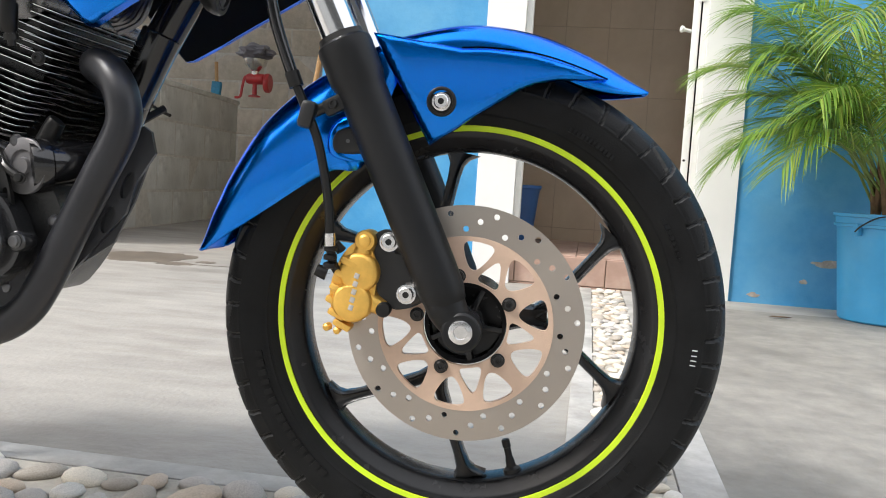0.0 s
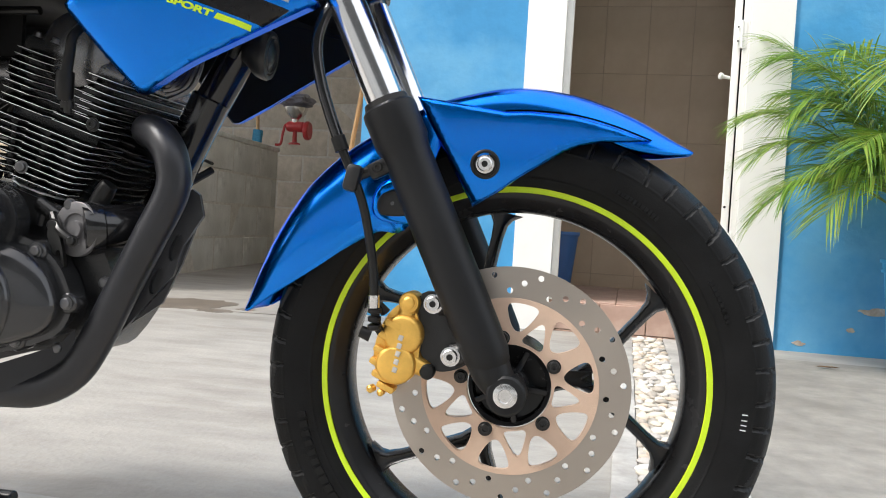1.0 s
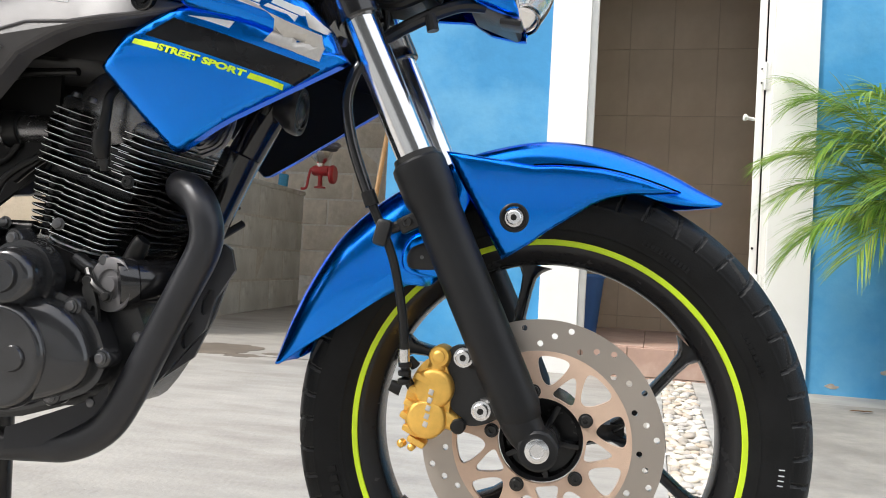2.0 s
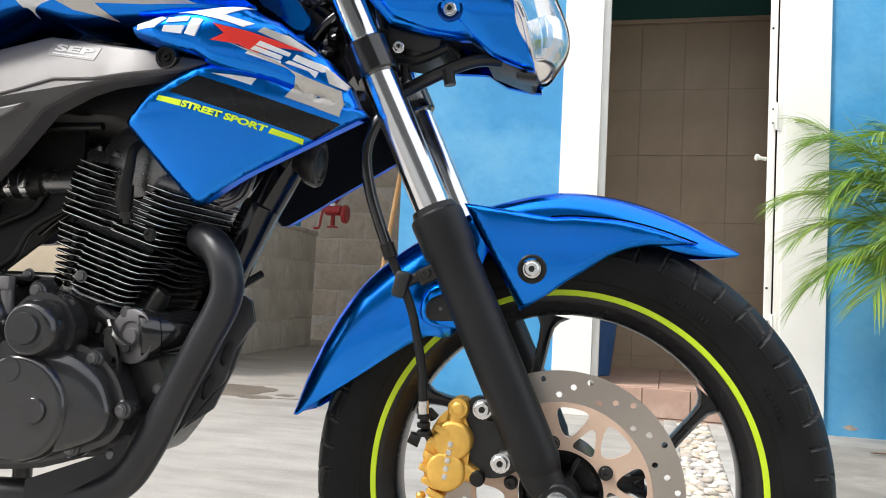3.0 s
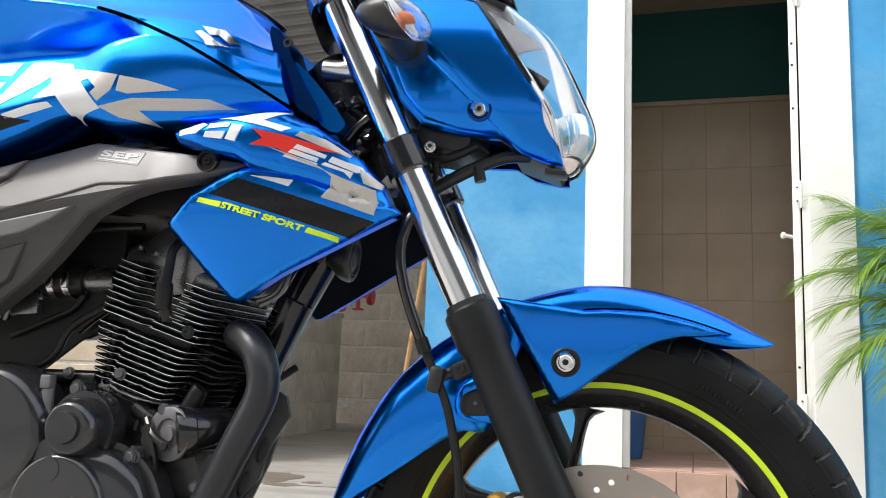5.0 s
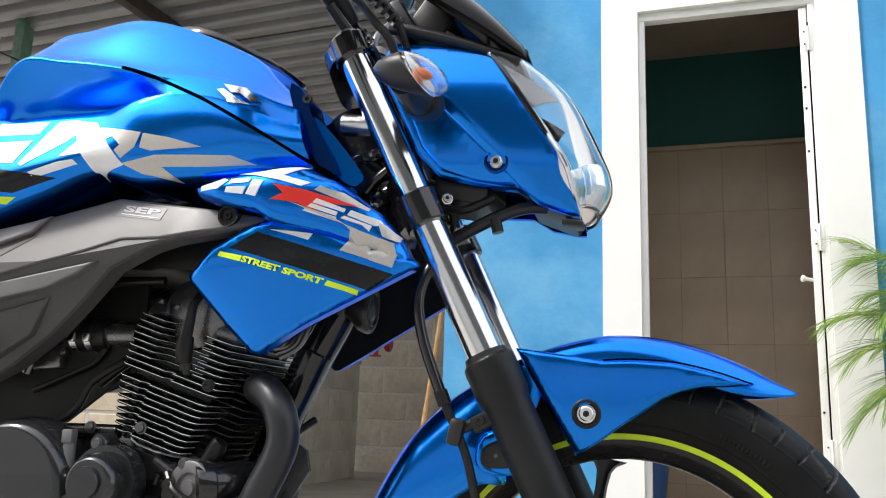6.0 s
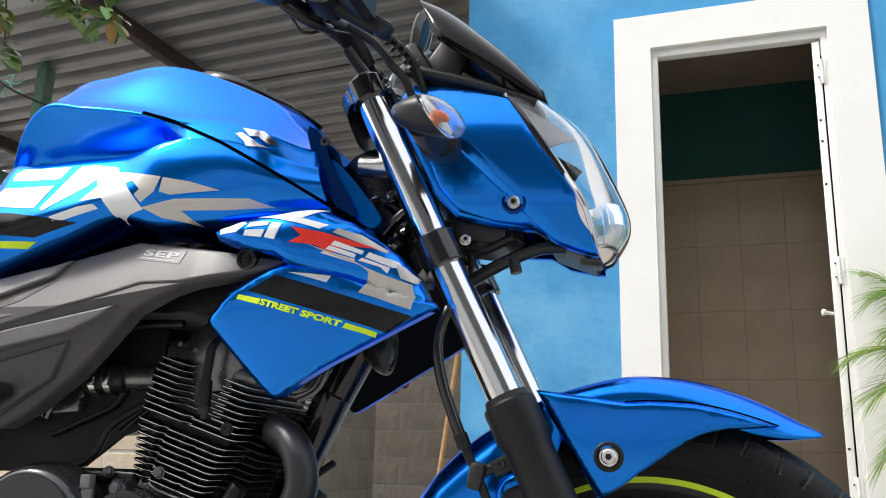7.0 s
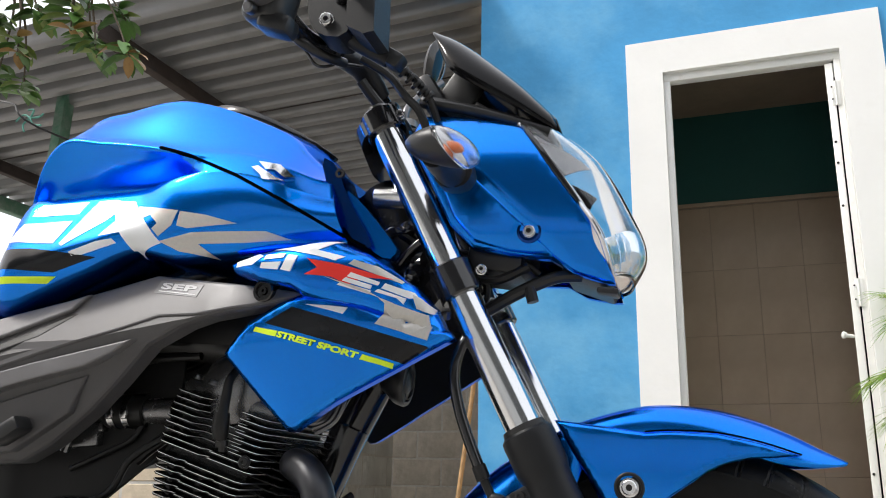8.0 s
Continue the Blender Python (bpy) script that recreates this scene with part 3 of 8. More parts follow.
def tread_cut(ang, s):
    """Depth of the tyre's grooves; ang: radians round, s: -1..1 over the tread from side to side."""
    u = ang / (2 * math.pi) * 18
    q = abs(s)
    if q > 0.98:
        return 0.0
    k = (u + (0.5 if s > 0 else 0.0)) % 1.0
    for (k0, q0), (k1, q1) in TREAD:
        for dk in (-1, 0, 1):
            ax, ay, bx, by = (k0 + dk) * PITCH, q0 * 0.072, (k1 + dk) * PITCH, q1 * 0.072
            px_, py_ = k * PITCH, q * 0.072
            L = (bx - ax) ** 2 + (by - ay) ** 2
            t = max(0, min(1, ((px_ - ax) * (bx - ax) + (py_ - ay) * (by - ay)) / L))
            d = math.hypot(px_ - ax - t * (bx - ax), py_ - ay - t * (by - ay))
            if d < 0.0028:
                return 1.0 if d < 0.0018 else 0.5
    return 0.0


def build_tyre(parent):
    keys = [(0.0, 0.2165, 0.030), (0.03, 0.2215, 0.0365), (0.08, 0.2300, 0.0420), (0.16, 0.2440, 0.0478), (0.24, 0.2580, 0.0500), (0.30, 0.2670, 0.0495),
            (0.36, 0.2745, 0.0470), (0.44, 0.2835, 0.0400), (0.56, 0.2910, 0.0255), (0.68, 0.2945, 0.0120), (0.80, 0.2960, 0.0)]
    prof = []
    for i in range(0, 33):
        prof.append((*lerp_rows(keys, 0.28 * i / 32 * 0.999), 2.0))
    for i in range(1, 61):
        prof.append((*lerp_rows(keys, 0.28 + 0.52 * i / 60), 1 - i / 60))
    half = [(r, -y, -q) for r, y, q in prof]
    full = half + [(r, -y, -q) for r, y, q in half[-2::-1]]
    n = 1300
    verts, faces = [], []
    m = len(full)
    for j in range(n):
        a = 2 * math.pi * j / n
        ca, sa = math.cos(a), math.sin(a)
        for i, (r, y, q) in enumerate(full):
            rr, yy = r, y
            if abs(q) <= 1:
                c = tread_cut(a, q)
                if c:
                    rr -= 0.0042 * c * (1 - 0.6 * abs(q))
                    yy *= 1 - 0.07 * c * abs(q)
                elif abs(q) > 0.96:
                    yy *= 1.012
            elif 0.2575 < r < 0.2585 or 0.2330 < r < 0.2345:
                yy *= 1.018
            verts.append((rr * ca, yy, rr * sa))
    for j in range(n):
        k = (j + 1) % n
        for i in range(m - 1):
            faces.append((j * m + i, j * m + i + 1, k * m + i + 1, k * m + i))
    me = bpy.data.meshes.new("tyre")
    me.from_pydata(verts, [], faces)
    me.materials.append(RUBBER)
    me.materials.append(DUSTRUBBER)
    # the groove flanks hold dust
    rad = np.array([math.hypot(v[0], v[2]) for v in verts])
    base = np.array([r for r, _, _ in full] * n)
    cut = base - rad
    for p_, f_ in zip(me.polygons, faces):
        c_ = [cut[q] for q in f_]
        if max(c_) - min(c_) > 0.0008:
            p_.material_index = 1
    me.shade_smooth()
    me.set_sharp_from_angle(angle=radians(40))
    t = new("tyre", me)
    t.parent = parent
    t["label"] = "black treaded tubeless tyre with worn dusty shoulders"
    t.location = AXLE if parent is None else (0, 0, 0)
    return t


def sidewall_bars(parent):
    """Raised unreadable marking on the sidewall, as plain bars."""
    rnd = random.Random(4)
    runs = [(-62, -36, 0.2475, 9, 0.011), (-168, -128, 0.2475, 15, 0.011), (-118, -96, 0.2370, 20, 0.004), (-84, -68, 0.2370, 16, 0.004), (52, 66, 0.245, 12, 0.006), (20, 32, 0.247, 8, 0.005)]
    for a0, a1, r, count, size in runs:
        for i in range(count):
            bm = bmesh.new()
            a = radians(a0 + (a1 - a0) * (i + 0.5) / count)
            w = abs(radians(a1 - a0)) * r / count * rnd.uniform(0.5, 0.8)
            m = Matrix.Translation((r * math.cos(a), -0.0488, r * math.sin(a))) @ Matrix.Rotation(-a - math.pi / 2, 4, "Y") @ Matrix.Rotation(radians(12 if r < 0.24 else 5), 4, "X") @ Matrix.Diagonal((w, 0.0022, size, 1))
            bmesh.ops.create_cube(bm, size=1, matrix=m)
            part("sidewall_mark", bm, RUBBER, parent, smooth=False)
    bm = bmesh.new()
    for i, a in enumerate((-2.6, -4.0, -5.2, -6.4)):
        aa = radians(a)
        r = 0.2555
        m = Matrix.Translation((r * math.cos(aa), -0.0503, r * math.sin(aa))) @ Matrix.Rotation(-aa - math.pi / 2, 4, "Y") @ Matrix.Diagonal((0.0012, 0.001, 0.006, 1))
        bmesh.ops.create_cube(bm, size=1, matrix=m)
    part("chalk_mark", bm, PALE, parent, "small white chalked figures on the sidewall", smooth=False)


def build_front_wheel():
    # rim barrel
    bm = bmesh.new()
    rp = [(-0.036, 0.2285), (-0.034, 0.230), (-0.031, 0.2285), (-0.030, 0.2215), (-0.0345, 0.2160), (-0.0345, 0.2140), (-0.031, 0.2085), (-0.026, 0.2030), (-0.023, 0.1985), (-0.020, 0.1955),
          (-0.014, 0.1938), (0.0, 0.1932)]

    full = [(y, r) for y, r in rp] + [(-y, r) for y, r in rp[-2::-1]]
    full += [(0.030, 0.2160), (0.012, 0.2040), (-0.012, 0.2040), (-0.030, 0.2160)]
    turned(bm, full, (0, 0, 0), (0, 1, 0), 128, closed=True)
    wheel = part("front_wheel", bm, SATIN, bike, "satin black cast front wheel")
    wheel.location = AXLE
    wheel.scale = (1.007, 1, 1.007)
    build_tyre(wheel)
    sidewall_bars(wheel)
    # lime stripe
    for s in (-1, 1):
        bm = bmesh.new()
        turned(bm, [(0, 0.2160), (0.0012, 0.2168), (0.0012, 0.2252), (0, 0.2260), (-0.0006, 0.221)], (0, s * 0.0362, 0), (0, s * 1, 0), 160, closed=True)
        part("rim_stripe", bm, NEON, wheel, "fluorescent lime stripe round the rim")
    # hub
    bm = bmesh.new()
    turned(bm, [(-0.040, 0.022), (-0.042, 0.040), (-0.058, 0.0415), (-0.060, 0.046), (-0.050, 0.0475), (-0.030, 0.043), (0.0, 0.040), (0.030, 0.043), (0.050, 0.046), (0.055, 0.042), (0.055, 0.028)], (0, 0, 0), (0, 1, 0), 48)
    for k in range(5):
        a = radians(28.5 + 36 + 72 * k)
        box(bm, (0.031 * math.cos(a), -0.050, 0.031 * math.sin(a)), (0.024, 0.020, 0.007), (0, -math.degrees(a), 0), 0.002)
    part("hub", bm, SATIN, wheel)
    # three spokes that fork into two branches each
    def beam(bm, stations, c, s_):
        """A ribbed bar through stations (along, across, half width, half height) in the plane of the wheel."""
        rings = []
        for i, (a, b, w, h) in enumerate(stations):
            p, q = stations[max(i - 1, 0)], stations[min(i + 1, len(stations) - 1)]
            d = Vector((q[0] - p[0], q[1] - p[1])).normalized()
            prof = [(w, -h * 0.55), (w * 0.72, -h), (w * 0.3, -h + 0.003), (-w * 0.3, -h + 0.003), (-w * 0.72, -h), (-w, -h * 0.55), (-w, h * 0.55), (-w * 0.7, h), (w * 0.7, h), (w, h * 0.55)]
            rings.append([])
            for e, hh in prof:
                x, z = a - d.y * e, b + d.x * e
                rings[-1].append(bm.verts.new((c * x - s_ * z, hh, s_ * x + c * z)))
        for ra, rb in zip(rings, rings[1:]):
            for i in range(10):
                bm.faces.new((ra[i], ra[(i + 1) % 10], rb[(i + 1) % 10], rb[i]))
        bm.faces.new(rings[0])
        bm.faces.new(rings[-1])

    for k in range(3):
        bm = bmesh.new()
        th = radians(4.8 + 120 * k)
        c, s_ = math.cos(th), math.sin(th)
        beam(bm, [(0.036, 0, 0.019, 0.020), (0.055, 0, 0.0145, 0.018), (0.078, 0, 0.0120, 0.0165), (0.092, 0, 0.0120, 0.0150)], c, s_)
        for e in (-1, 1):
            beam(bm, [(0.076, 0.003 * e, 0.0075, 0.0158), (0.095, 0.0145 * e, 0.0072, 0.0150), (0.124, 0.0430 * e, 0.0066, 0.0138), (0.150, 0.0695 * e, 0.0066, 0.0128), (0.161, 0.0808 * e, 0.0082, 0.0128),
                      (0.1665, 0.0866 * e, 0.0130, 0.0130), (0.1715, 0.0915 * e, 0.0240, 0.0138)], c, s_)
        part("spoke", bm, SATIN, wheel, "satin black spoke that forks towards the rim", angle=50)
    # valve
    bm = bmesh.new()
    a = radians(-70.5)
    o = Vector((0.191 * math.cos(a), -0.004, 0.191 * math.sin(a)))
    turned(bm, [(-0.004, 0.011), (0.001, 0.0105), (0.004, 0.006), (0.012, 0.0052), (0.016, 0.0042), (0.027, 0.0042), (0.0275, 0.005), (0.036, 0.005), (0.0375, 0.0035)], o, o * 0.5 + Vector((0.005, -0.002, 0)), 16)
    part("valve_stem", bm, HOSE, wheel)
    # drilled braking ring
    bm = bmesh.new()
    holes = []
    for k in range(15):
        for j, (r, da) in enumerate(((0.1245, 0.0), (0.1155, 8.0), (0.1065, 16.0))):
            holes.append(circle(polar(r, 24 * k + da + 5), 0.0034, 10))
    plate(bm, circle((0, 0), 0.133, 120), [circle((0, 0), 0.0965, 100)] + holes, lambda a_, b_, h: (a_, h, b_), -0.0645, -0.0605)
    part("brake_disc", bm, DISC, wheel, "drilled stainless steel brake ring", angle=30)
    # carrier with ten windows round five lugs
    bm = bmesh.new()
    wins = []
    for k in range(5):
        tb = 28.5 + 72 * k
        for s in (-1, 1):
            q = [polar(r, tb + s * d) for r, d in ((0.0935, 5.0), (0.0945, 16), (0.0935, 29.5), (0.080, 28.5), (0.0615, 20.5), (0.0605, 12.5), (0.072, 7.0))]
            wins.append(rounded(q if s > 0 else q[::-1], 2))
        q = [polar(r, tb + 36 + d) for r, d in ((0.0505, -17), (0.0490, 0), (0.0505, 17), (0.064, 9.5), (0.0850, 0), (0.064, -9.5))]
        wins.append(rounded(q, 2))
    def smaller(q, k):
        mx, mz = sum(a_ for a_, _ in q) / len(q), sum(b_ for _, b_ in q) / len(q)
        return [(mx + (a_ - mx) * k, mz + (b_ - mz) * k) for a_, b_ in q]
    wins = [smaller(q, 0.97 if i % 3 < 2 else 0.93) for i, q in enumerate(wins)]
    plate(bm, circle((0, 0), 0.0985, 100), [circle((0, 0), 0.0468, 64)] + wins, lambda a_, b_, h: (a_, h, b_), -0.0665, -0.0600)
    for v in bm.verts:
        if v.co.y < -0.066 and math.hypot(v.co.x, v.co.z) > 0.098:
            v.co.y += 0.0008
    part("disc_carrier", bm, TAN, wheel, "sand-coloured painted disc carrier", angle=30)
    for k in range(5):
        x, z = polar(0.0545, 28.5 + 72 * k)
        bolt(wheel, (x, -0.0665, z), (0, -1, 0), 0.0062, DARKSTEEL, 1.3, 0.005)
    # axle with its nut
    bm = bmesh.new()
    rod(bm, (0, -0.118, 0), (0, 0.118, 0), 0.0085)
    turned(bm, [(0, 0.0150), (0.0025, 0.0150), (0.003, 0.0138), (0.0075, 0.0128), (0.0085, 0.0105), (0.0092, 0.0075), (0.0072, 0.0068)], (0, -0.1155, 0), (0, -1.2, 0), 6 * 4)
    part("axle_nut", bm, STEEL, wheel, "bright zinc axle nut and washer")
    bm = bmesh.new()
    turned(bm, [(0, 0.022), (0.02, 0.0225), (0.036, 0.0215), (0.037, 0.017)], (0, -0.058, 0), (0, -1, 0), 32)
    part("spacer", bm, SATIN, wheel)


build_front_wheel()


# ---- fork ----
FA, FB = Vector((-0.3380, -0.100, 0.997)), Vector((-0.0220, -0.100, 0.330))
FD = (FB - FA).normalized()
FN = Vector((-FD.z, 0, FD.x))     # square to the leg, pointing ahead


def fork_at(z, y=-0.100, ahead=0.0):
    k = (z - FA.z) / FD.z
    q = FA + FD * k + FN * ahead
    return Vector((q.x, y, q.z))


def build_fork():
    for s, tag in ((-1, "right"), (1, "left")):
        y = 0.100 * s
        bm = bmesh.new()
        a, b = fork_at(1.0, y), fork_at(0.50, y)
        turned(bm, [(0, 0.0185), (0.002, 0.0205), ((b - a).length, 0.0205)], a, b, 40)
        part("stanchion", bm, CHROME, bike, "polished chrome fork tube")
        bm = bmesh.new()
        a, b = fork_at(0.598, y), fork_at(0.318, y)
        L = (b - a).length
        turned(bm, [(0.004, 0.0212), (0.0, 0.0225), (0.0, 0.0268), (0.003, 0.0296), (0.010, 0.0304), (0.014, 0.0300), (0.043, 0.0300), (0.052, 0.0272), (0.060, 0.0268), (0.10, 0.0268), (0.20, 0.0265), (L - 0.05, 0.0262), (L - 0.02, 0.0255), (L - 0.006, 0.022), (L, 0.016)], a, b, 40)
        # axle lug
        turned(bm, [(-0.020, 0.019), (-0.018, 0.0215), (0.016, 0.0215), (0.018, 0.019)], (0.0, y, 0.296), (0.0, y + 1, 0.296), 28)
        tube(bm, [fork_at(0.36, y), (-0.018, y, 0.318), (-0.002, y, 0.298)], [0.024, 0.022, 0.017], 20, 4)
        part("fork_leg", bm, MATTE, bike, "matte black cast fork leg")
        # dust seal
        bm = bmesh.new()
        a, b = fork_at(0.604, y), fork_at(0.59, y)
        turned(bm, [(0, 0.0212), (0, 0.0245), (0.010, 0.0265), (0.014, 0.024)], a, b, 36)
        part("dust_seal", bm, HOSE, bike)


build_fork()


# ---- front mudguard: crest and lower edge along the arch ----
#        s    crest x, z      edge x, z     half width, squareness
ARCH = [(0.00, -0.331, 0.355, -0.318, 0.356, 0.040, 2.4),
        (0.09, -0.312, 0.405, -0.272, 0.386, 0.060, 3.0),
        (0.18, -0.289, 0.455, -0.229, 0.415, 0.070, 3.3),
        (0.28, -0.256, 0.507, -0.190, 0.442, 0.076, 3.5),
        (0.36, -0.216, 0.547, -0.157, 0.460, 0.079, 3.7),
        (0.44, -0.172, 0.577, -0.122, 0.470, 0.080, 4.2),
        (0.52, -0.115, 0.606, -0.086, 0.570, 0.080, 4.5),
        (0.60, -0.060, 0.624, -0.052, 0.580, 0.080, 4.5),
        (0.67, -0.010, 0.633, -0.005, 0.585, 0.077, 4.0),
        (0.75, 0.048, 0.630, 0.043, 0.590, 0.070, 2.8),
        (0.83, 0.092, 0.619, 0.084, 0.578, 0.060, 2.4),
        (0.90, 0.131, 0.603, 0.118, 0.568, 0.048, 2.2),
        (0.96, 0.165, 0.585, 0.150, 0.565, 0.032, 2.0),
        (1.00, 0.190, 0.5725, 0.186, 0.568, 0.012, 2.0)]


def arch_point(s, t):
    """s along the arch, t -1..1 from the right edge over the crest to the left edge."""
    cx, cz, lx, lz, w, n = lerp_rows(ARCH, s)
    phi = abs(t) * math.pi / 2
    y = w * math.sin(phi) ** (2 / n) * (1 if t > 0 else -1)
    d = 1 - max(0.0, math.cos(phi)) ** (2 / n)
    return Vector((cx + (lx - cx) * d, y, cz + (lz - cz) * d))


def build_mudguard():
    bm = bmesh.new()
    ns, nt = 100, 56
    top = [[bm.verts.new(arch_point(i / ns, 2 * j / nt - 1)) for j in range(nt + 1)] for i in range(ns + 1)]
    for i in range(ns):
        for j in range(nt):
            bm.faces.new((top[i][j], top[i + 1][j], top[i + 1][j + 1], top[i][j + 1]))
    ob = part("front_mudguard", bm, BLUE, bike, "glossy metallic blue front mudguard", angle=60)
    m = ob.modifiers.new("wall", "SOLIDIFY")
    m.thickness, m.offset = 0.0035, -1
    # fixing in its round dish
    bm = bmesh.new()
    turned(bm, [(-0.004, 0.0162), (0.0026, 0.0162), (0.0034, 0.0150), (0.0030, 0.0128), (0.0012, 0.0122), (0.0012, 0.004)], (-0.040, -0.0860, 0.541), (-0.040, -1, 0.541), 32)
    part("bolt_dish", bm, HOSE, ob)
    bolt(ob, (-0.040, -0.0872, 0.541), (0, -1, 0), 0.0082, STEEL, 1.25, 0.0055)
    # stay: a rounded lug on a raised pad beside the leg
    bm = bmesh.new()
    panel(bm, rounded([(-0.166, 0.474), (-0.166, 0.504), (-0.150, 0.522), (-0.100, 0.528), (-0.100, 0.474), (-0.130, 0.468)], 2), lambda a_, b_: -0.0835, 0.012, 0.012, 0.007, 0.006)
    part("stay_pad", bm, BLUE, ob, angle=60)
    bm = bmesh.new()
    panel(bm, rounded([(-0.156, 0.480), (-0.156, 0.500), (-0.140, 0.509), (-0.100, 0.520), (-0.100, 0.482), (-0.140, 0.478)], 2), lambda a_, b_: -0.0960, 0.012, 0.014, 0.004, 0.003)
    stay = part("stay", bm, PLASTIC, ob, angle=50)
    bm = bmesh.new()
    turned(bm, [(0, 0.0022), (0.0008, 0.0022), (0.0008, 0.001)], (-0.1385, -0.0958, 0.4925), (-0.1385, -1, 0.4925), 12)
    part("pin", bm, BOLTGREY, stay)
    # flat flank panel with a sharp corner beside the leg
    FLANK = [(-0.1205, 0.6130), (-0.0881, 0.6088), (-0.0500, 0.6036), (-0.0219, 0.5994), (0.0057, 0.6010), (0.0545, 0.5988), (0.0973, 0.5900), (0.1377, 0.5775),
             (0.1120, 0.5745), (0.0857, 0.5732), (0.0616, 0.5675), (0.0438, 0.5598), (-0.0035, 0.5286), (-0.0273, 0.5108), (-0.0530, 0.4950), (-0.0715, 0.5260), (-0.0925, 0.5640), (-0.1100, 0.5935)]

    def flank_depth(x, z):
        d = lerp_rows([(-0.15, -0.0890), (-0.06, -0.0885), (0.0, -0.0865), (0.05, -0.0805), (0.09, -0.0705), (0.13, -0.0580), (0.17, -0.0420)], x)[0]
        up, low = max(0, z - 0.570), max(0, 0.575 - z)
        fold = max(0, 0.008 - ((x + 0.1205) * 0.868 + (z - 0.613) * 0.496))      # the edge beside the leg turns in
        return d + 1.4 * up * up + 1.6 * low * low + 0.35 * fold
    bm = bmesh.new()
    panel(bm, FLANK, flank_depth, 0.006, 0.006, 0.006, 0.005, [])
    fl = part("flank_panel", bm, BLUE, ob, angle=65)
    bm = bmesh.new()
    panel(bm, FLANK, lambda a_, b_: flank_depth(a_, b_), 0.010, 0.010, 0.006, 0.005)
    bm.transform(Matrix.Diagonal((1, -1, 1, 1)))
    part("flank_panel", bm, BLUE, ob, angle=65)
    # narrow gap between flank and crest
    for s_ in (-1, 1):
        bm = bmesh.new()
        tube(bm, [(x, -s_ * (flank_depth(x, z) + 0.0020), z + 0.0006) for x, z in FLANK[3:8]], 0.0009, 6, 4)
        part("seam", bm, SEAM, ob)


build_mudguard()


# ---- brake caliper, bracket and hose ----
def build_brake():
    bm = bmesh.new()
    q = rounded([(-0.100, 0.402), (-0.070, 0.392), (-0.045, 0.352), (-0.040, 0.325), (-0.062, 0.312), (-0.085, 0.310), (-0.100, 0.330), (-0.112, 0.372)], 2)
    plate(bm, q, [], side, -0.088, -0.074)
    tube(bm, [(-0.080, -0.083, 0.386), (-0.055, -0.088, 0.385)], 0.014, 14, 0)
    tube(bm, [(-0.062, -0.083, 0.330), (-0.035, -0.088, 0.338)], 0.014, 14, 0)
    part("caliper_bracket", bm, PLASTIC, bike, "black cast caliper bracket")
    # body: two piston housings and a bridge over the disc
    bm = bmesh.new()
    for cx, cz, r, h in ((-0.118, 0.350, 0.0225, 0.020), (-0.124, 0.3165, 0.0225, 0.021)):
        turned(bm, [(-0.020, r), (h - 0.006, r), (h - 0.002, r * 0.93), (h, r * 0.78), (h + 0.0006, r * 0.3)], (cx, -0.083, cz), (cx, -1, cz), 32)
    q = rounded([(-0.140, 0.368), (-0.120, 0.388), (-0.104, 0.376), (-0.098, 0.350), (-0.100, 0.320), (-0.104, 0.302), (-0.122, 0.292), (-0.146, 0.300), (-0.152, 0.330)], 2)
    plate(bm, q, [], side, -0.094, -0.050)
    # lug arms
    turned(bm, [(-0.018, 0.012), (0.010, 0.012), (0.013, 0.0105), (0.0135, 0.006)], (-0.113, -0.086, 0.385), (-0.113, -1, 0.385), 24)
    tube(bm, [(-0.113, -0.088, 0.384), (-0.118, -0.088, 0.366)], 0.0115, 14, 0)
    tube(bm, [(-0.106, -0.086, 0.318), (-0.090, -0.087, 0.311)], [0.012, 0.009], 14, 0)
    part("brake_caliper", bm, GOLD, bike, "gold anodised two-piston brake caliper", angle=40)
    cal = bpy.context.scene.objects["brake_caliper"]
    # stepped fins on the outer flank
    for k, (x, z) in enumerate(((-0.140, 0.360), (-0.146, 0.346), (-0.151, 0.330), (-0.155, 0.316), (-0.152, 0.302), (-0.146, 0.290))):
        bm = bmesh.new()
        box(bm, (x + 0.0115, -0.088, z), (0.021, 0.032 - 0.002 * k, 0.0080), (0, 24, 0), 0.0025)
        part("caliper_rib", bm, GOLD, cal)
    # mark on the caliper, as a row of plain pale bars
    for k in range(5):
        bm = bmesh.new()
        box(bm, (-0.1235 + 0.0012 * k, -0.1046, 0.3115 + 0.0088 * k), (0.0062, 0.0012, 0.0054), (0, -72, 0), 0.0005)
        part("mark", bm, SILVER, cal)
    for x, z, r, m in ((-0.086, 0.386, 0.0085, STEEL), (-0.064, 0.330, 0.0085, STEEL)):
        bolt(cal, (x, -0.0985, z), (0, -1, 0), r, m, 1.28, 0.006)
    bolt(cal, (-0.113, -0.0985, 0.385), (0, -1, 0), 0.0068, GOLD, 1.2, 0.005, False)
    bm = bmesh.new()
    turned(bm, [(0, 0.0085), (0.008, 0.0085), (0.010, 0.007), (0.0104, 0.004)], (-0.089, -0.088, 0.3105), (-0.089, -1, 0.3105), 20)
    part("pin_cap", bm, HOSE, cal)
    bm = bmesh.new()
    tube(bm, [(-0.140, -0.092, 0.372), (-0.146, -0.096, 0.381)], [0.006, 0.004], 12, 0)
    tube(bm, [(-0.156, -0.088, 0.345), (-0.168, -0.090, 0.349)], [0.008, 0.0065], 12, 0)
    part("bleed_cap", bm, HOSE, cal)
    bm = bmesh.new()
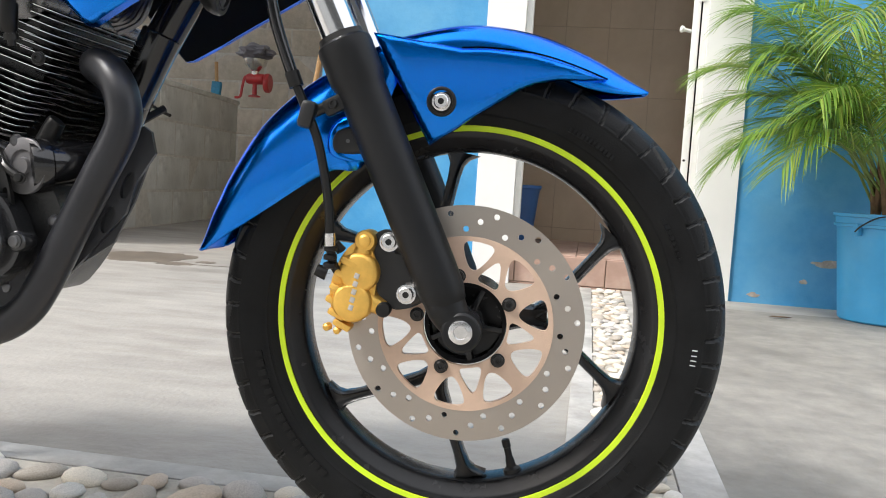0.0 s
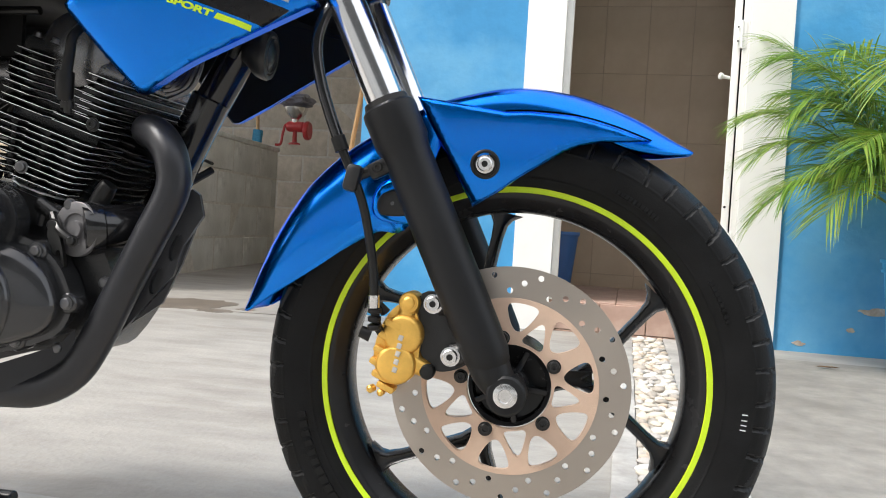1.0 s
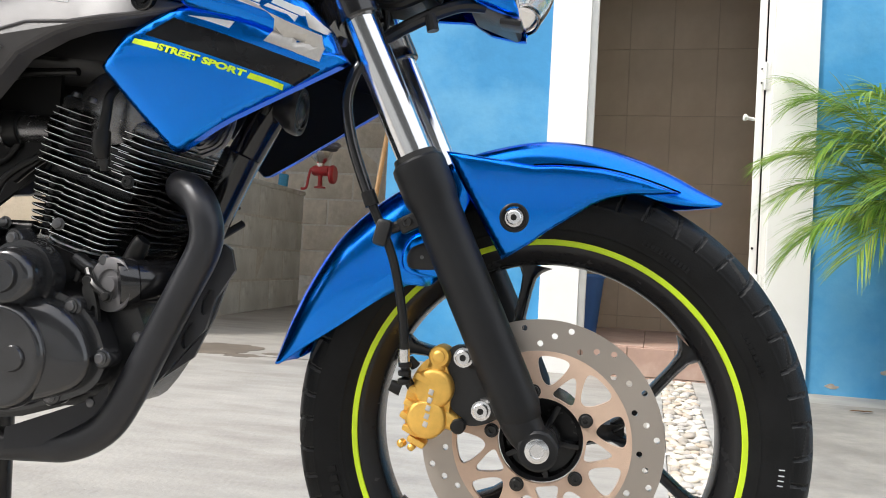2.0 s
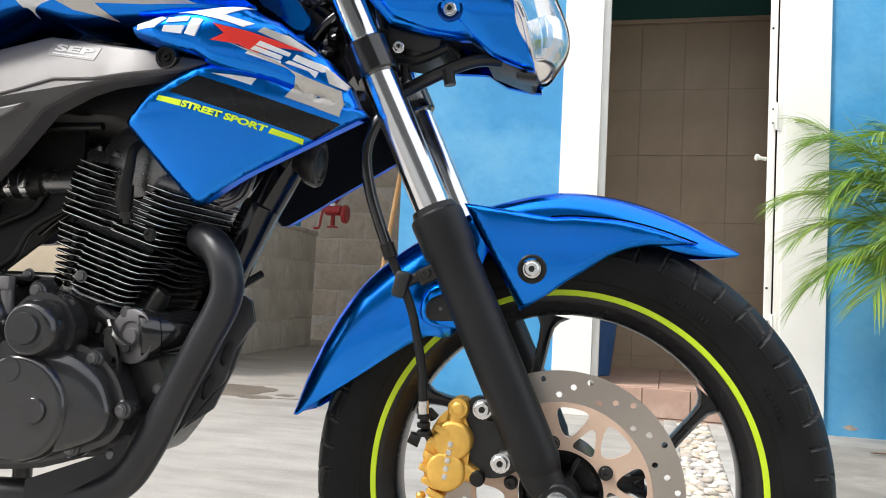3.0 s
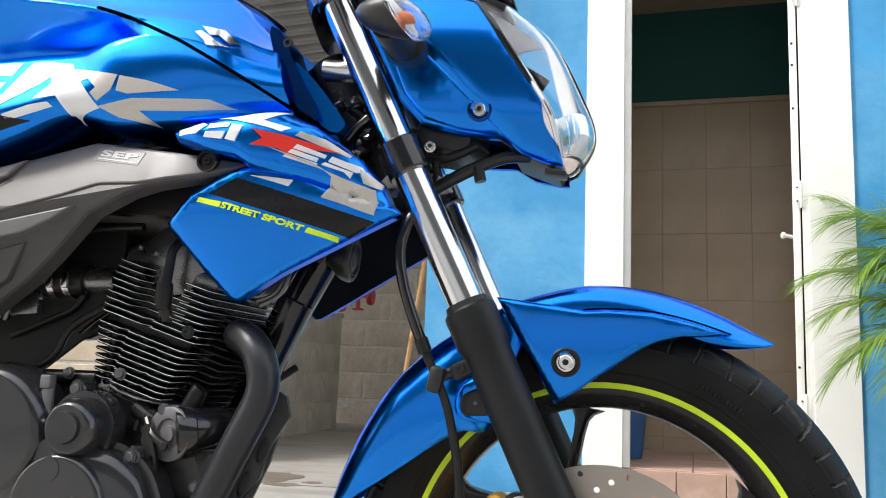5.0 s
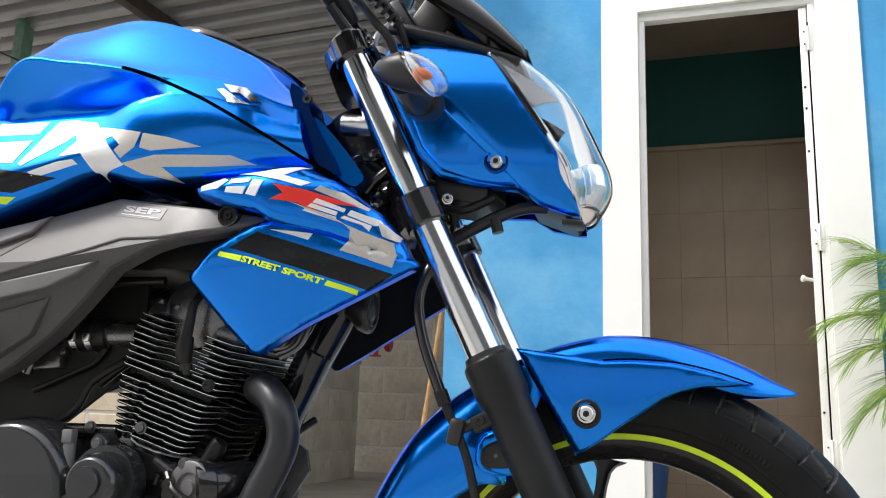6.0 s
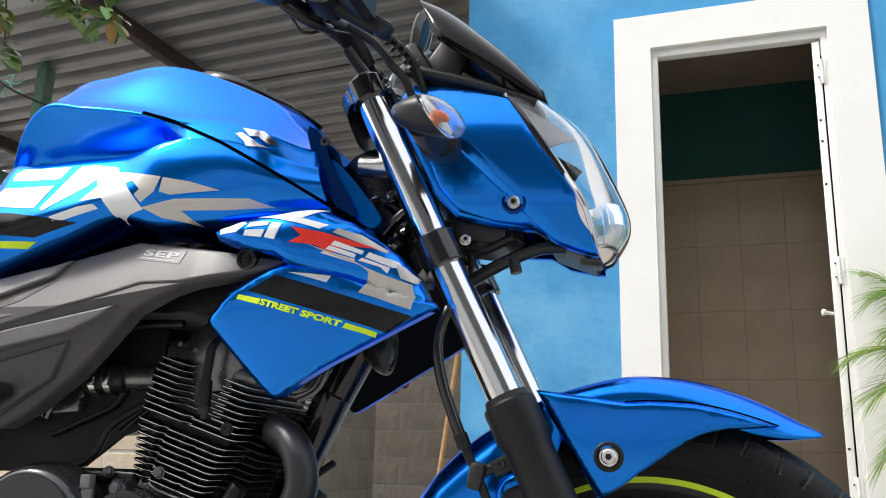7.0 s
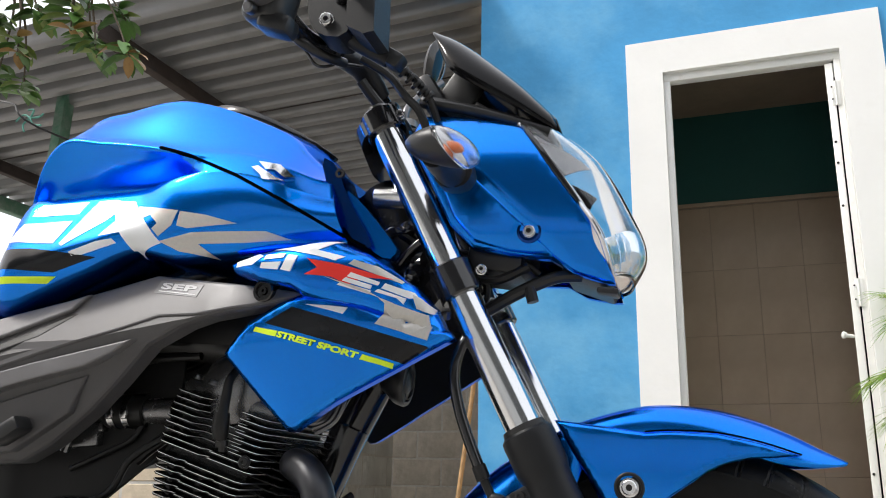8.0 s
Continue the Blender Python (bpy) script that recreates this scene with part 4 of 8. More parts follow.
    rod(bm, (-0.148, -0.09, 0.288), (-0.153, -0.099, 0.286), 0.0045)
    rod(bm, (-0.138, -0.09, 0.285), (-0.140, -0.1, 0.283), 0.004)
    part("pad_pin", bm, GOLD, cal)
    # hose
    bm = bmesh.new()
    tube(bm, [(-0.235, -0.075, 0.760), (-0.214, -0.095, 0.722), (-0.224, -0.108, 0.690), (-0.229, -0.112, 0.660), (-0.222, -0.114, 0.622), (-0.209, -0.115, 0.585), (-0.197, -0.115, 0.556)], 0.0066, 12)
    hose = part("brake_hose", bm, GLOSSBLACK, bike, "glossy black sleeved brake hose")
    bm = bmesh.new()
    tube(bm, [(-0.199, -0.115, 0.561), (-0.193, -0.115, 0.546)], 0.0080, 12, 0)
    tube(bm, [(-0.196, -0.115, 0.553), (-0.179, -0.115, 0.518), (-0.167, -0.115, 0.490), (-0.158, -0.114, 0.455), (-0.152, -0.112, 0.420), (-0.149, -0.110, 0.385), (-0.147, -0.104, 0.362), (-0.143, -0.096, 0.350)], 0.0050, 12)
    part("lower_hose", bm, HOSE, hose)
    bm = bmesh.new()
    turned(bm, [(0, 0.0062), (0.006, 0.0066), (0.008, 0.0062), (0.014, 0.006)], (-0.150, -0.110, 0.392), (-0.148, -0.108, 0.36), 16)
    part("ferrule", bm, STEEL, hose)
    bm = bmesh.new()
    for k in range(3):
        turned(bm, [(0, 0.0055), (0.001, 0.0074), (0.005, 0.0074), (0.006, 0.0055)], (-0.1486, -0.108, 0.378 - 0.009 * k), (-0.147, -0.104, 0.34), 14)
    part("boot", bm, HOSE, hose)
    bm = bmesh.new()
    box(bm, (-0.179, -0.116, 0.517), (0.017, 0.018, 0.030), (0, 12, 0), 0.005)
    part("hose_clip", bm, PLASTIC, hose)
    bm = bmesh.new()
    tube(bm, [(-0.176, -0.108, 0.520), (-0.155, -0.106, 0.530), (-0.128, -0.1, 0.545)], 0.0062, 10, 3)
    box(bm, (-0.152, -0.108, 0.529), (0.024, 0.012, 0.018), (0, -28, 0), 0.003)
    part("hose_bracket", bm, DARKSTEEL, hose)
    bolt(hose, (-0.153, -0.114, 0.530), (0, -1, 0), 0.0058, DARKSTEEL, 1.2, 0.004)


build_brake()


# ---- fork crowns, steering head, frame ----
def build_crowns():
    for z, name, material, h in ((0.985, "top_crown", GLOSSBLACK, 0.028), (0.772, "lower_crown", GLOSSBLACK, 0.038)):
        bm = bmesh.new()
        for s in (-1, 1):
            a, b = fork_at(z + h / 2, 0.1 * s), fork_at(z - h / 2, 0.1 * s)
            turned(bm, [(0, 0.0215), (0, 0.0250), (0.002, 0.0265), ((b - a).length - 0.002, 0.0265), ((b - a).length, 0.0250), ((b - a).length, 0.0215)], a, b, 32)
        c = fork_at(z, 0, -0.012)
        q = rounded([(-0.03, -0.118), (0.02, -0.122), (0.028, -0.10), (0.022, -0.05), (0.03, 0), (0.022, 0.05), (0.028, 0.10), (0.02, 0.122), (-0.03, 0.118), (-0.045, 0.05), (-0.055, 0), (-0.045, -0.05)], 2)
        plate(bm, q, [], lambda a_, b_, hh: tuple(c + FN * (a_ + 0.008) + Vector((0, b_, 0)) + FD * hh), -h * 0.36, h * 0.36)
        ob = part(name, bm, material, bike)
        o = fork_at(z - 0.002, -0.1, 0.034 if z < 0.9 else 0.026)
        bolt(ob, (o.x, -0.106, o.z), (0.2, -1, 0), 0.0055, STEEL, 1.2, 0.007)
    # fork caps
    for s in (-1, 1):
        bm = bmesh.new()
        a, b = fork_at(1.008, 0.1 * s), fork_at(0.99, 0.1 * s)
        turned(bm, [(0, 0.010), (0, 0.014), (0.005, 0.016), (0.006, 0.0195), (0.02, 0.0195)], a, b, 24)
        part("fork_cap", bm, DARKSTEEL, bike)
    # steering head and frame
    bm = bmesh.new()
    tube(bm, [fork_at(0.955, 0, -0.055), fork_at(0.79, 0, -0.055)], 0.030, 24, 0)
    part("steering_head", bm, SATIN, bike)
    bm = bmesh.new()
    tube(bm, [fork_at(0.89, 0, -0.07), (-0.45, -0.06, 0.84), (-0.62, -0.11, 0.78), (-0.86, -0.12, 0.70)], 0.017, 14)
    tube(bm, [fork_at(0.89, 0, -0.07), (-0.45, 0.06, 0.84), (-0.62, 0.11, 0.78), (-0.86, 0.12, 0.70)], 0.017, 14)
    tube(bm, [(-0.86, -0.12, 0.70), (-0.88, -0.12, 0.52), (-0.84, -0.115, 0.38), (-0.76, -0.11, 0.30)], 0.017, 14)
    tube(bm, [(-0.86, 0.12, 0.70), (-0.90, 0.12, 0.52), (-0.86, 0.115, 0.38), (-0.76, 0.11, 0.30)], 0.017, 14)
    part("frame", bm, SATIN, bike, "black tubular steel frame")
    bm = bmesh.new()
    tube(bm, [(-0.305, 0.0, 0.800), (-0.347, 0.0, 0.699), (-0.401, 0.0, 0.596), (-0.434, 0.0, 0.524), (-0.470, 0.0, 0.44)], 0.0225, 24)
    d = part("downtube", bm, GLOSSBLACK, bike, "gloss black frame downtube")
    bm = bmesh.new()
    rod(bm, (-0.394, -0.006, 0.612), (-0.432, -0.006, 0.528), 0.0240, 24)
    part("tube_sleeve", bm, GLOSSBLACK, d)
    bm = bmesh.new()
    box(bm, (-0.372, -0.010, 0.690), (0.020, 0.018, 0.05), (0, -22, 0), 0.003)
    tube(bm, [(-0.36, -0.03, 0.66), (-0.33, -0.05, 0.70), (-0.29, -0.06, 0.74), (-0.27, -0.04, 0.78)], 0.005, 8)
    tube(bm, [(-0.35, -0.05, 0.70), (-0.31, -0.06, 0.735), (-0.29, -0.05, 0.80)], 0.004, 8)
    part("wiring", bm, HOSE, d)
    # horn
    bm = bmesh.new()
    o, way = Vector((-0.318, -0.02, 0.664)), Vector((0.98, 0.06, -0.12)).normalized()
    turned(bm, [(-0.030, 0.012), (-0.022, 0.018), (-0.012, 0.027), (-0.004, 0.0295), (0.0, 0.030), (0.004, 0.0285), (0.004, 0.024), (0.001, 0.022), (0.002, 0.016), (0.005, 0.012), (0.006, 0.004)], o, o + way, 32)
    part("horn", bm, PLASTIC, bike, "round black horn behind the fork")
    bm = bmesh.new()
    turned(bm, [(0.0045, 0.0190), (0.0058, 0.0195), (0.0058, 0.0205), (0.0045, 0.0210)], o, o + way, 32, closed=True)
    part("horn_ring", bm, DARKSTEEL, bpy.context.scene.objects["horn"])


build_crowns()


# ---- tank ----
# stations from the seat to the steering head: lower flank and upper flank, as (y, z) pairs
LOW = [(-0.850, -0.130, 0.735, -0.165, 0.752, -0.160, 0.790, -0.140, 0.815),
       (-0.800, -0.170, 0.742, -0.205, 0.774, -0.199, 0.823, -0.176, 0.882),
       (-0.755, -0.172, 0.757, -0.207, 0.789, -0.200, 0.832, -0.177, 0.887),
       (-0.690, -0.174, 0.779, -0.207, 0.806, -0.200, 0.840, -0.178, 0.890),
       (-0.620, -0.172, 0.803, -0.205, 0.822, -0.199, 0.852, -0.182, 0.891),
       (-0.560, -0.166, 0.794, -0.198, 0.818, -0.202, 0.862, -0.194, 0.900),
       (-0.480, -0.154, 0.797, -0.186, 0.820, -0.196, 0.862, -0.191, 0.896),
       (-0.420, -0.142, 0.803, -0.170, 0.821, -0.183, 0.850, -0.179, 0.880),
       (-0.355, -0.122, 0.807, -0.142, 0.822, -0.156, 0.845, -0.153, 0.868)]
HIGH = [(-0.850, -0.120, 0.830, -0.070, 0.842, 0.850),
        (-0.800, -0.168, 0.930, -0.112, 0.952, 0.965),
        (-0.755, -0.186, 0.968, -0.130, 1.012, 1.030),
        (-0.690, -0.188, 0.962, -0.130, 1.028, 1.048),
        (-0.620, -0.190, 0.950, -0.130, 1.035, 1.055),
        (-0.560, -0.190, 0.936, -0.128, 1.022, 1.044),
        (-0.480, -0.180, 0.925, -0.122, 0.988, 1.010),
        (-0.420, -0.168, 0.908, -0.113, 0.955, 0.975),
        (-0.355, -0.144, 0.892, -0.098, 0.918, 0.932)]


def build_tank():
    bm = bmesh.new()
    rows = []
    n = 72
    for i in range(n + 1):
        x = -0.85 + (0.495) * i / n
        a, b = lerp_rows(LOW, x), lerp_rows(HIGH, x)
        k = (1 - smoothstep(-0.590, -0.525, x)) * smoothstep(-0.84, -0.80, x)
        p = [(a[0], a[1]), (a[2], a[3]), (a[4], a[5]), (a[6], a[7]), (a[6] + 0.001 + 0.036 * k, a[7] + 0.012 * k + 0.003), (b[0] + 0.001, b[1] - 0.008), (b[0] + 0.005, b[1] + 0.006), (b[2] - 0.012, b[3] - 0.010), (b[2] + 0.012, b[3] + 0.005), (0.0, b[4])]
        # a crisp ridge: short steps on both sides of it keep the faces flat
        lo, r0, r1, hi = p[4], (b[0] + 0.0008, b[1] - 0.004), (b[0] + 0.0055, b[1] + 0.0035), p[7]
        near = [(r0[0] + (lo[0] - r0[0]) * 0.24, r0[1] + (lo[1] - r0[1]) * 0.24), r0, r1, (r1[0] + (hi[0] - r1[0]) * 0.2, r1[1] + (hi[1] - r1[1]) * 0.17)]
        p = [(0.0, p[0][1] + 0.002)] + p[:5] + near + p[7:]
        mir = [(-y, z) for y, z in p[-2:0:-1]]
        ring = spline([(y, z, 0) for y, z in p + mir], 7, True)
        lean = 0.018 * smoothstep(-0.46, -0.355, x)
        rows.append([bm.verts.new((x - lean * (q.y - 0.81) / 0.06, q.x, q.y)) for q in ring])
    m = len(rows[0])
    for a, b in zip(rows, rows[1:]):
        for j in range(m):
            bm.faces.new((a[j], a[(j + 1) % m], b[(j + 1) % m], b[j]))
    for r in (rows[0], rows[-1]):
        c = bm.verts.new(sum((v.co for v in r), Vector()) / m)
        for j in range(m):
            bm.faces.new((r[j], r[(j + 1) % m], c))
    tank = part("tank", bm, BLUE, bike, "metallic blue fuel tank with silver graphics", angle=60)
    tree = surface_of(tank)
    # seam between the upper cover and the flank
    line = [(-0.600, 0.9452), (-0.5518, 0.9285), (-0.4855, 0.8965), (-0.4321, 0.866), (-0.3553, 0.8217), (-0.330, 0.808)]
    up = [(x, z + 0.0022) for x, z in line]
    dn = [(x, z - 0.0022) for x, z in line[::-1]]
    decal("tank_seam", up + dn, tree, SEAM, tank, 0.0008, 0.003)
    # silver lettering, kept to plain slanted shapes
    def shape(nm, pts, material):
        return decal(nm, pts, tree, material, tank, 0.0007)
    # a hooked block, a slanted wedge pair and two arrow forms
    # rear shapes are paler than silver: the sun's glare is put into their colour
    shape("graphic", [(-0.770, 0.882), (-0.697, 0.880), (-0.705, 0.862), (-0.7775, 0.864)], PALE)
    shape("graphic", [(-0.785, 0.8535), (-0.710, 0.8525), (-0.727, 0.821), (-0.806, 0.829)], PALE)
    shape("graphic", [(-0.680, 0.8790), (-0.652, 0.8785), (-0.642, 0.8610), (-0.659, 0.8470), (-0.712, 0.8165), (-0.717, 0.8200)], PALE)
    shape("graphic", [(-0.657, 0.878), (-0.622, 0.872), (-0.5755, 0.8145), (-0.611, 0.803), (-0.630, 0.829), (-0.660, 0.826), (-0.642, 0.846)], PALE)
    shape("graphic", [(-0.692, 0.801), (-0.634, 0.8165), (-0.640, 0.822), (-0.662, 0.819), (-0.700, 0.808)], PALE)
    shape("graphic", [(-0.613, 0.864), (-0.5535, 0.853), (-0.5609, 0.8345), (-0.578, 0.822), (-0.5865, 0.832), (-0.580, 0.838), (-0.592, 0.850), (-0.607, 0.845)], SILVER)
    shape("graphic", [(-0.5508, 0.852), (-0.5169, 0.8457), (-0.4782, 0.8347), (-0.5403, 0.8303), (-0.5540, 0.8340)], SILVER)
    shape("graphic", [(-0.5782, 0.8166), (-0.5349, 0.8255), (-0.4448, 0.826), (-0.4174, 0.8174), (-0.4729, 0.8130), (-0.5283, 0.8122), (-0.5078, 0.7970), (-0.553, 0.8044)], SILVER)
    shape("graphic", [(-0.836, 0.7945), (-0.806, 0.818), (-0.760, 0.8165), (-0.664, 0.8005), (-0.722, 0.784)], BLACKDECAL)
    shape("graphic", [(-0.835, 0.782), (-0.720, 0.7795), (-0.735, 0.772), (-0.835, 0.772)], NEON)
    # maker's emblem, a plain raised chevron form
    for pts in ([(-0.4635, 0.9155), (-0.4390, 0.9120), (-0.4200, 0.8945), (-0.4300, 0.8925), (-0.4430, 0.9035), (-0.4520, 0.9030)],
                [(-0.4690, 0.9065), (-0.4620, 0.9085), (-0.4400, 0.8925), (-0.4280, 0.8870), (-0.4520, 0.8890), (-0.4560, 0.8945)]):
        e = decal("emblem", pts, tree, CHROME, tank, 0.0035, 0.006, "small chromed chevron emblem")
    # filler surround and front trims
    bm = bmesh.new()
    for r in (rows and [0]):
        pts = []
        for i in range(25):
            x = -0.66 + 0.22 * i / 24
            b = lerp_rows(HIGH, x)
            pts.append((x, b[4]))
        ring = []
        for x, z in pts:
            k = math.sin(math.pi * (x + 0.66) / 0.22) ** 0.6
            ring.append([bm.verts.new((x, y * 0.085 * max(k, 0.05), z + 0.010 * max(k, 0.02) * (1 - y * y) + 0.0015)) for y in (-1, -0.75, -0.4, 0, 0.4, 0.75, 1)])
        for a, b in zip(ring, ring[1:]):
            for j in range(6):
                bm.faces.new((a[j], a[j + 1], b[j + 1], b[j]))
    ob = part("filler_surround", bm, GLOSSBLACK, tank, "gloss black filler cap surround", angle=60)
    sm = ob.modifiers.new("wall", "SOLIDIFY")
    sm.thickness = 0.02
    for s in (-1, 1):
        bm = bmesh.new()
        plate(bm, rounded([(-0.400, 0.934), (-0.376, 0.920), (-0.362, 0.879), (-0.324, 0.815), (-0.331, 0.808), (-0.356, 0.826), (-0.383, 0.876)], 1), [], side, -0.140, -0.09)
        if s > 0:
            bm.transform(Matrix.Diagonal((1, -1, 1, 1)))
        e = part("tank_end_trim", bm, NAVY, tank)
        bm = bmesh.new()
        turned(bm, [(-0.002, 0.006), (0.002, 0.006), (0.002, 0.003), (0.0, 0.003)], (-0.372, s * 0.1385, 0.908), (-0.372, s, 0.908), 14)
        part("trim_screw", bm, HOSE, tank)
        bm = bmesh.new()
        plate(bm, rounded([(-0.366, 0.886), (-0.360, 0.886), (-0.3338, 0.8574), (-0.3055, 0.8209), (-0.297, 0.808), (-0.310, 0.796), (-0.334, 0.812)], 1), [], lambda a_, b_, h: (a_, h + 0.12 * (a_ + 0.34), b_), -0.130, -0.116)
        if s > 0:
            bm.transform(Matrix.Diagonal((1, -1, 1, 1)))
        part("air_guide", bm, BLUE, tank)
    return tank


build_tank()


# ---- shrouds ----
def shroud_depth(x, z):
    return -0.184 + 0.30 * max(0, x + 0.36) + 0.22 * max(0, 0.70 - z) + 0.10 * max(0, -0.40 - x)


def wedge_depth(x, z):
    return -0.205 + 0.42 * max(0, x + 0.375) + 0.25 * max(0, -0.44 - x) + 0.55 * max(0, z - 0.785)


UPPER = [(-0.486, 0.786), (-0.4635, 0.791), (-0.413, 0.803), (-0.360, 0.8125), (-0.352, 0.811), (-0.316, 0.7934), (-0.268, 0.7594), (-0.245, 0.734), (-0.231, 0.702), (-0.238, 0.698), (-0.2685, 0.7142), (-0.320, 0.7294), (-0.384, 0.742), (-0.400, 0.752), (-0.440, 0.762), (-0.478, 0.774)]
LOWER = [(-0.398, 0.748), (-0.424, 0.740), (-0.464, 0.720), (-0.497, 0.684), (-0.492, 0.676), (-0.449, 0.630), (-0.413, 0.5945), (-0.404, 0.596), (-0.345, 0.632), (-0.280, 0.668), (-0.224, 0.699), (-0.228, 0.706), (-0.300, 0.728), (-0.360, 0.752)]


def build_shrouds():
    for s in (-1, 1):
        bm = bmesh.new()
        panel(bm, LOWER, shroud_depth, 0.012, 0.004, 0.012, 0.010)
        panel_up = bmesh.new()
        panel(panel_up, UPPER, wedge_depth, 0.012, 0.008, 0.013, 0.012)
        for b in (bm, panel_up):
            if s > 0:
                b.transform(Matrix.Diagonal((1, -0.8, 1, 1)))
        low = part("shroud", bm, BLUE, bike, "metallic blue tank shroud with black and silver stripes" if s < 0 else "metallic blue tank shroud", angle=45)
        top = part("upper_wing", panel_up, BLUE, low, angle=45)
        bm = bmesh.new()
        box(bm, (-0.43, s * 0.150, 0.782), (0.085, 0.03, 0.03), (0, 6, 0), 0.006)
        part("wing_lip", bm, NAVY, low)
        if s > 0:
            for poly, fn in ((LOWER, shroud_depth), (UPPER, wedge_depth)):
                bm = bmesh.new()
                panel(bm, poly, lambda a_, b_: fn(a_, b_) + 0.014, 0.03, 0.006, 0, 0)
                bm.transform(Matrix.Diagonal((1, -0.8, 1, 1)))
                part("liner", bm, PLASTIC, low)
            continue
        t1 = t2 = surface_of(low, top)
        decal("stripe", [(-0.437, 0.7150), (-0.402, 0.7320), (-0.2510, 0.6880), (-0.2790, 0.6700)], t1, BLACKDECAL, low)
        decal("stripe", [(-0.3860, 0.7345), (-0.3370, 0.7300), (-0.3420, 0.7225)], t1, PALE, low)
        decal("stripe", [(-0.4485, 0.7112), (-0.4190, 0.7050), (-0.4220, 0.6990), (-0.4515, 0.7060)], t1, NEON, low)
        decal("stripe", [(-0.3200, 0.6785), (-0.2880, 0.6695), (-0.2910, 0.6645), (-0.3240, 0.6730)], t1, NEON, low)
        bm = words("STREET SPORT", 0.0106, 0, 0.00055)
        x0, x1 = min(v.co.x for v in bm.verts), max(v.co.x for v in bm.verts)
        for v in bm.verts:
            a = (v.co.x - x0) / (x1 - x0)
            h = v.co.y
            v.co = Vector((-0.4205 + a * 0.0940 + h * 0.42, 0, 0.6990 - a * 0.0252 + h * 0.80))
        lay(bm, t1, 0.0012)
        part("lettering", bm, NEON, low, "lime lettering STREET SPORT", smooth=False)
        # silver and pale shapes on the wing
        decal("stripe", [(-0.361, 0.763), (-0.316, 0.749), (-0.305, 0.743), (-0.295, 0.734), (-0.296, 0.726), (-0.307, 0.712), (-0.251, 0.695), (-0.246, 0.710), (-0.250, 0.722), (-0.282, 0.733), (-0.300, 0.740), (-0.330, 0.7505)], t2, SILVER, low, 0.0026)
        decal("stripe", [(-0.334, 0.778), (-0.328, 0.783), (-0.303, 0.776), (-0.276, 0.760), (-0.278, 0.757)], t2, SILVER, low)
        decal("stripe", [(-0.267, 0.744), (-0.259, 0.741), (-0.238, 0.723), (-0.249, 0.7235), (-0.262, 0.729)], t2, SILVER, low, 0.0034)
        decal("stripe", [(-0.346, 0.807), (-0.391, 0.799), (-0.370, 0.792)], t2, PALE, low)
        decal("stripe", [(-0.391, 0.799), (-0.423, 0.796), (-0.398, 0.793), (-0.348, 0.781), (-0.338, 0.786)], t2, PALE, low)
        decal("stripe", [(-0.470, 0.784), (-0.440, 0.7915), (-0.432, 0.7880), (-0.446, 0.7790), (-0.470, 0.7790)], t2, PALE, low)
        # the name as plain slanted shapes: pale bars, a red dart, silver bars
        decal("stripe", [(-0.429, 0.789), (-0.405, 0.790), (-0.407, 0.7845), (-0.431, 0.7835)], t2, PALE, low, 0.0016)
        decal("stripe", [(-0.433, 0.7805), (-0.409, 0.7800), (-0.413, 0.771), (-0.435, 0.774)], t2, PALE, low, 0.0016)
        decal("stripe", [(-0.401, 0.788), (-0.389, 0.786), (-0.397, 0.768), (-0.409, 0.771)], t2, PALE, low, 0.0016)
        decal("stripe", [(-0.377, 0.782), (-0.343, 0.777), (-0.316, 0.770), (-0.287, 0.7615), (-0.316, 0.763), (-0.334, 0.754), (-0.352, 0.762), (-0.379, 0.764), (-0.366, 0.772)], t2, RED, low, 0.0017)
        for q in ([(-0.331, 0.768), (-0.301, 0.758), (-0.303, 0.754), (-0.335, 0.763)], [(-0.336, 0.762), (-0.309, 0.754), (-0.311, 0.7495), (-0.340, 0.758)], [(-0.341, 0.7565), (-0.310, 0.748), (-0.312, 0.744), (-0.345, 0.753)],
                  [(-0.295, 0.757), (-0.265, 0.747), (-0.261, 0.742), (-0.270, 0.7405), (-0.299, 0.751)], [(-0.302, 0.750), (-0.273, 0.7405), (-0.276, 0.734), (-0.283, 0.7405), (-0.306, 0.747)]):
            decal("stripe", q, t2, PALE, low, 0.0023)


build_shrouds()


# ---- side cover ----
CREASE = ((-0.652, 0.7040), (-0.414, 0.7390))


def cover_depth(x, z):
    """Flat facets: the upper face leans out to a long crease, the lower one turns in under it."""
    k1 = (z - 0.7040) - 0.147 * (x + 0.652)
    d = -0.193 + 0.24 * max(0, x + 0.47)
    return d + (0.36 * k1 if k1 > 0 else -0.36 * k1)


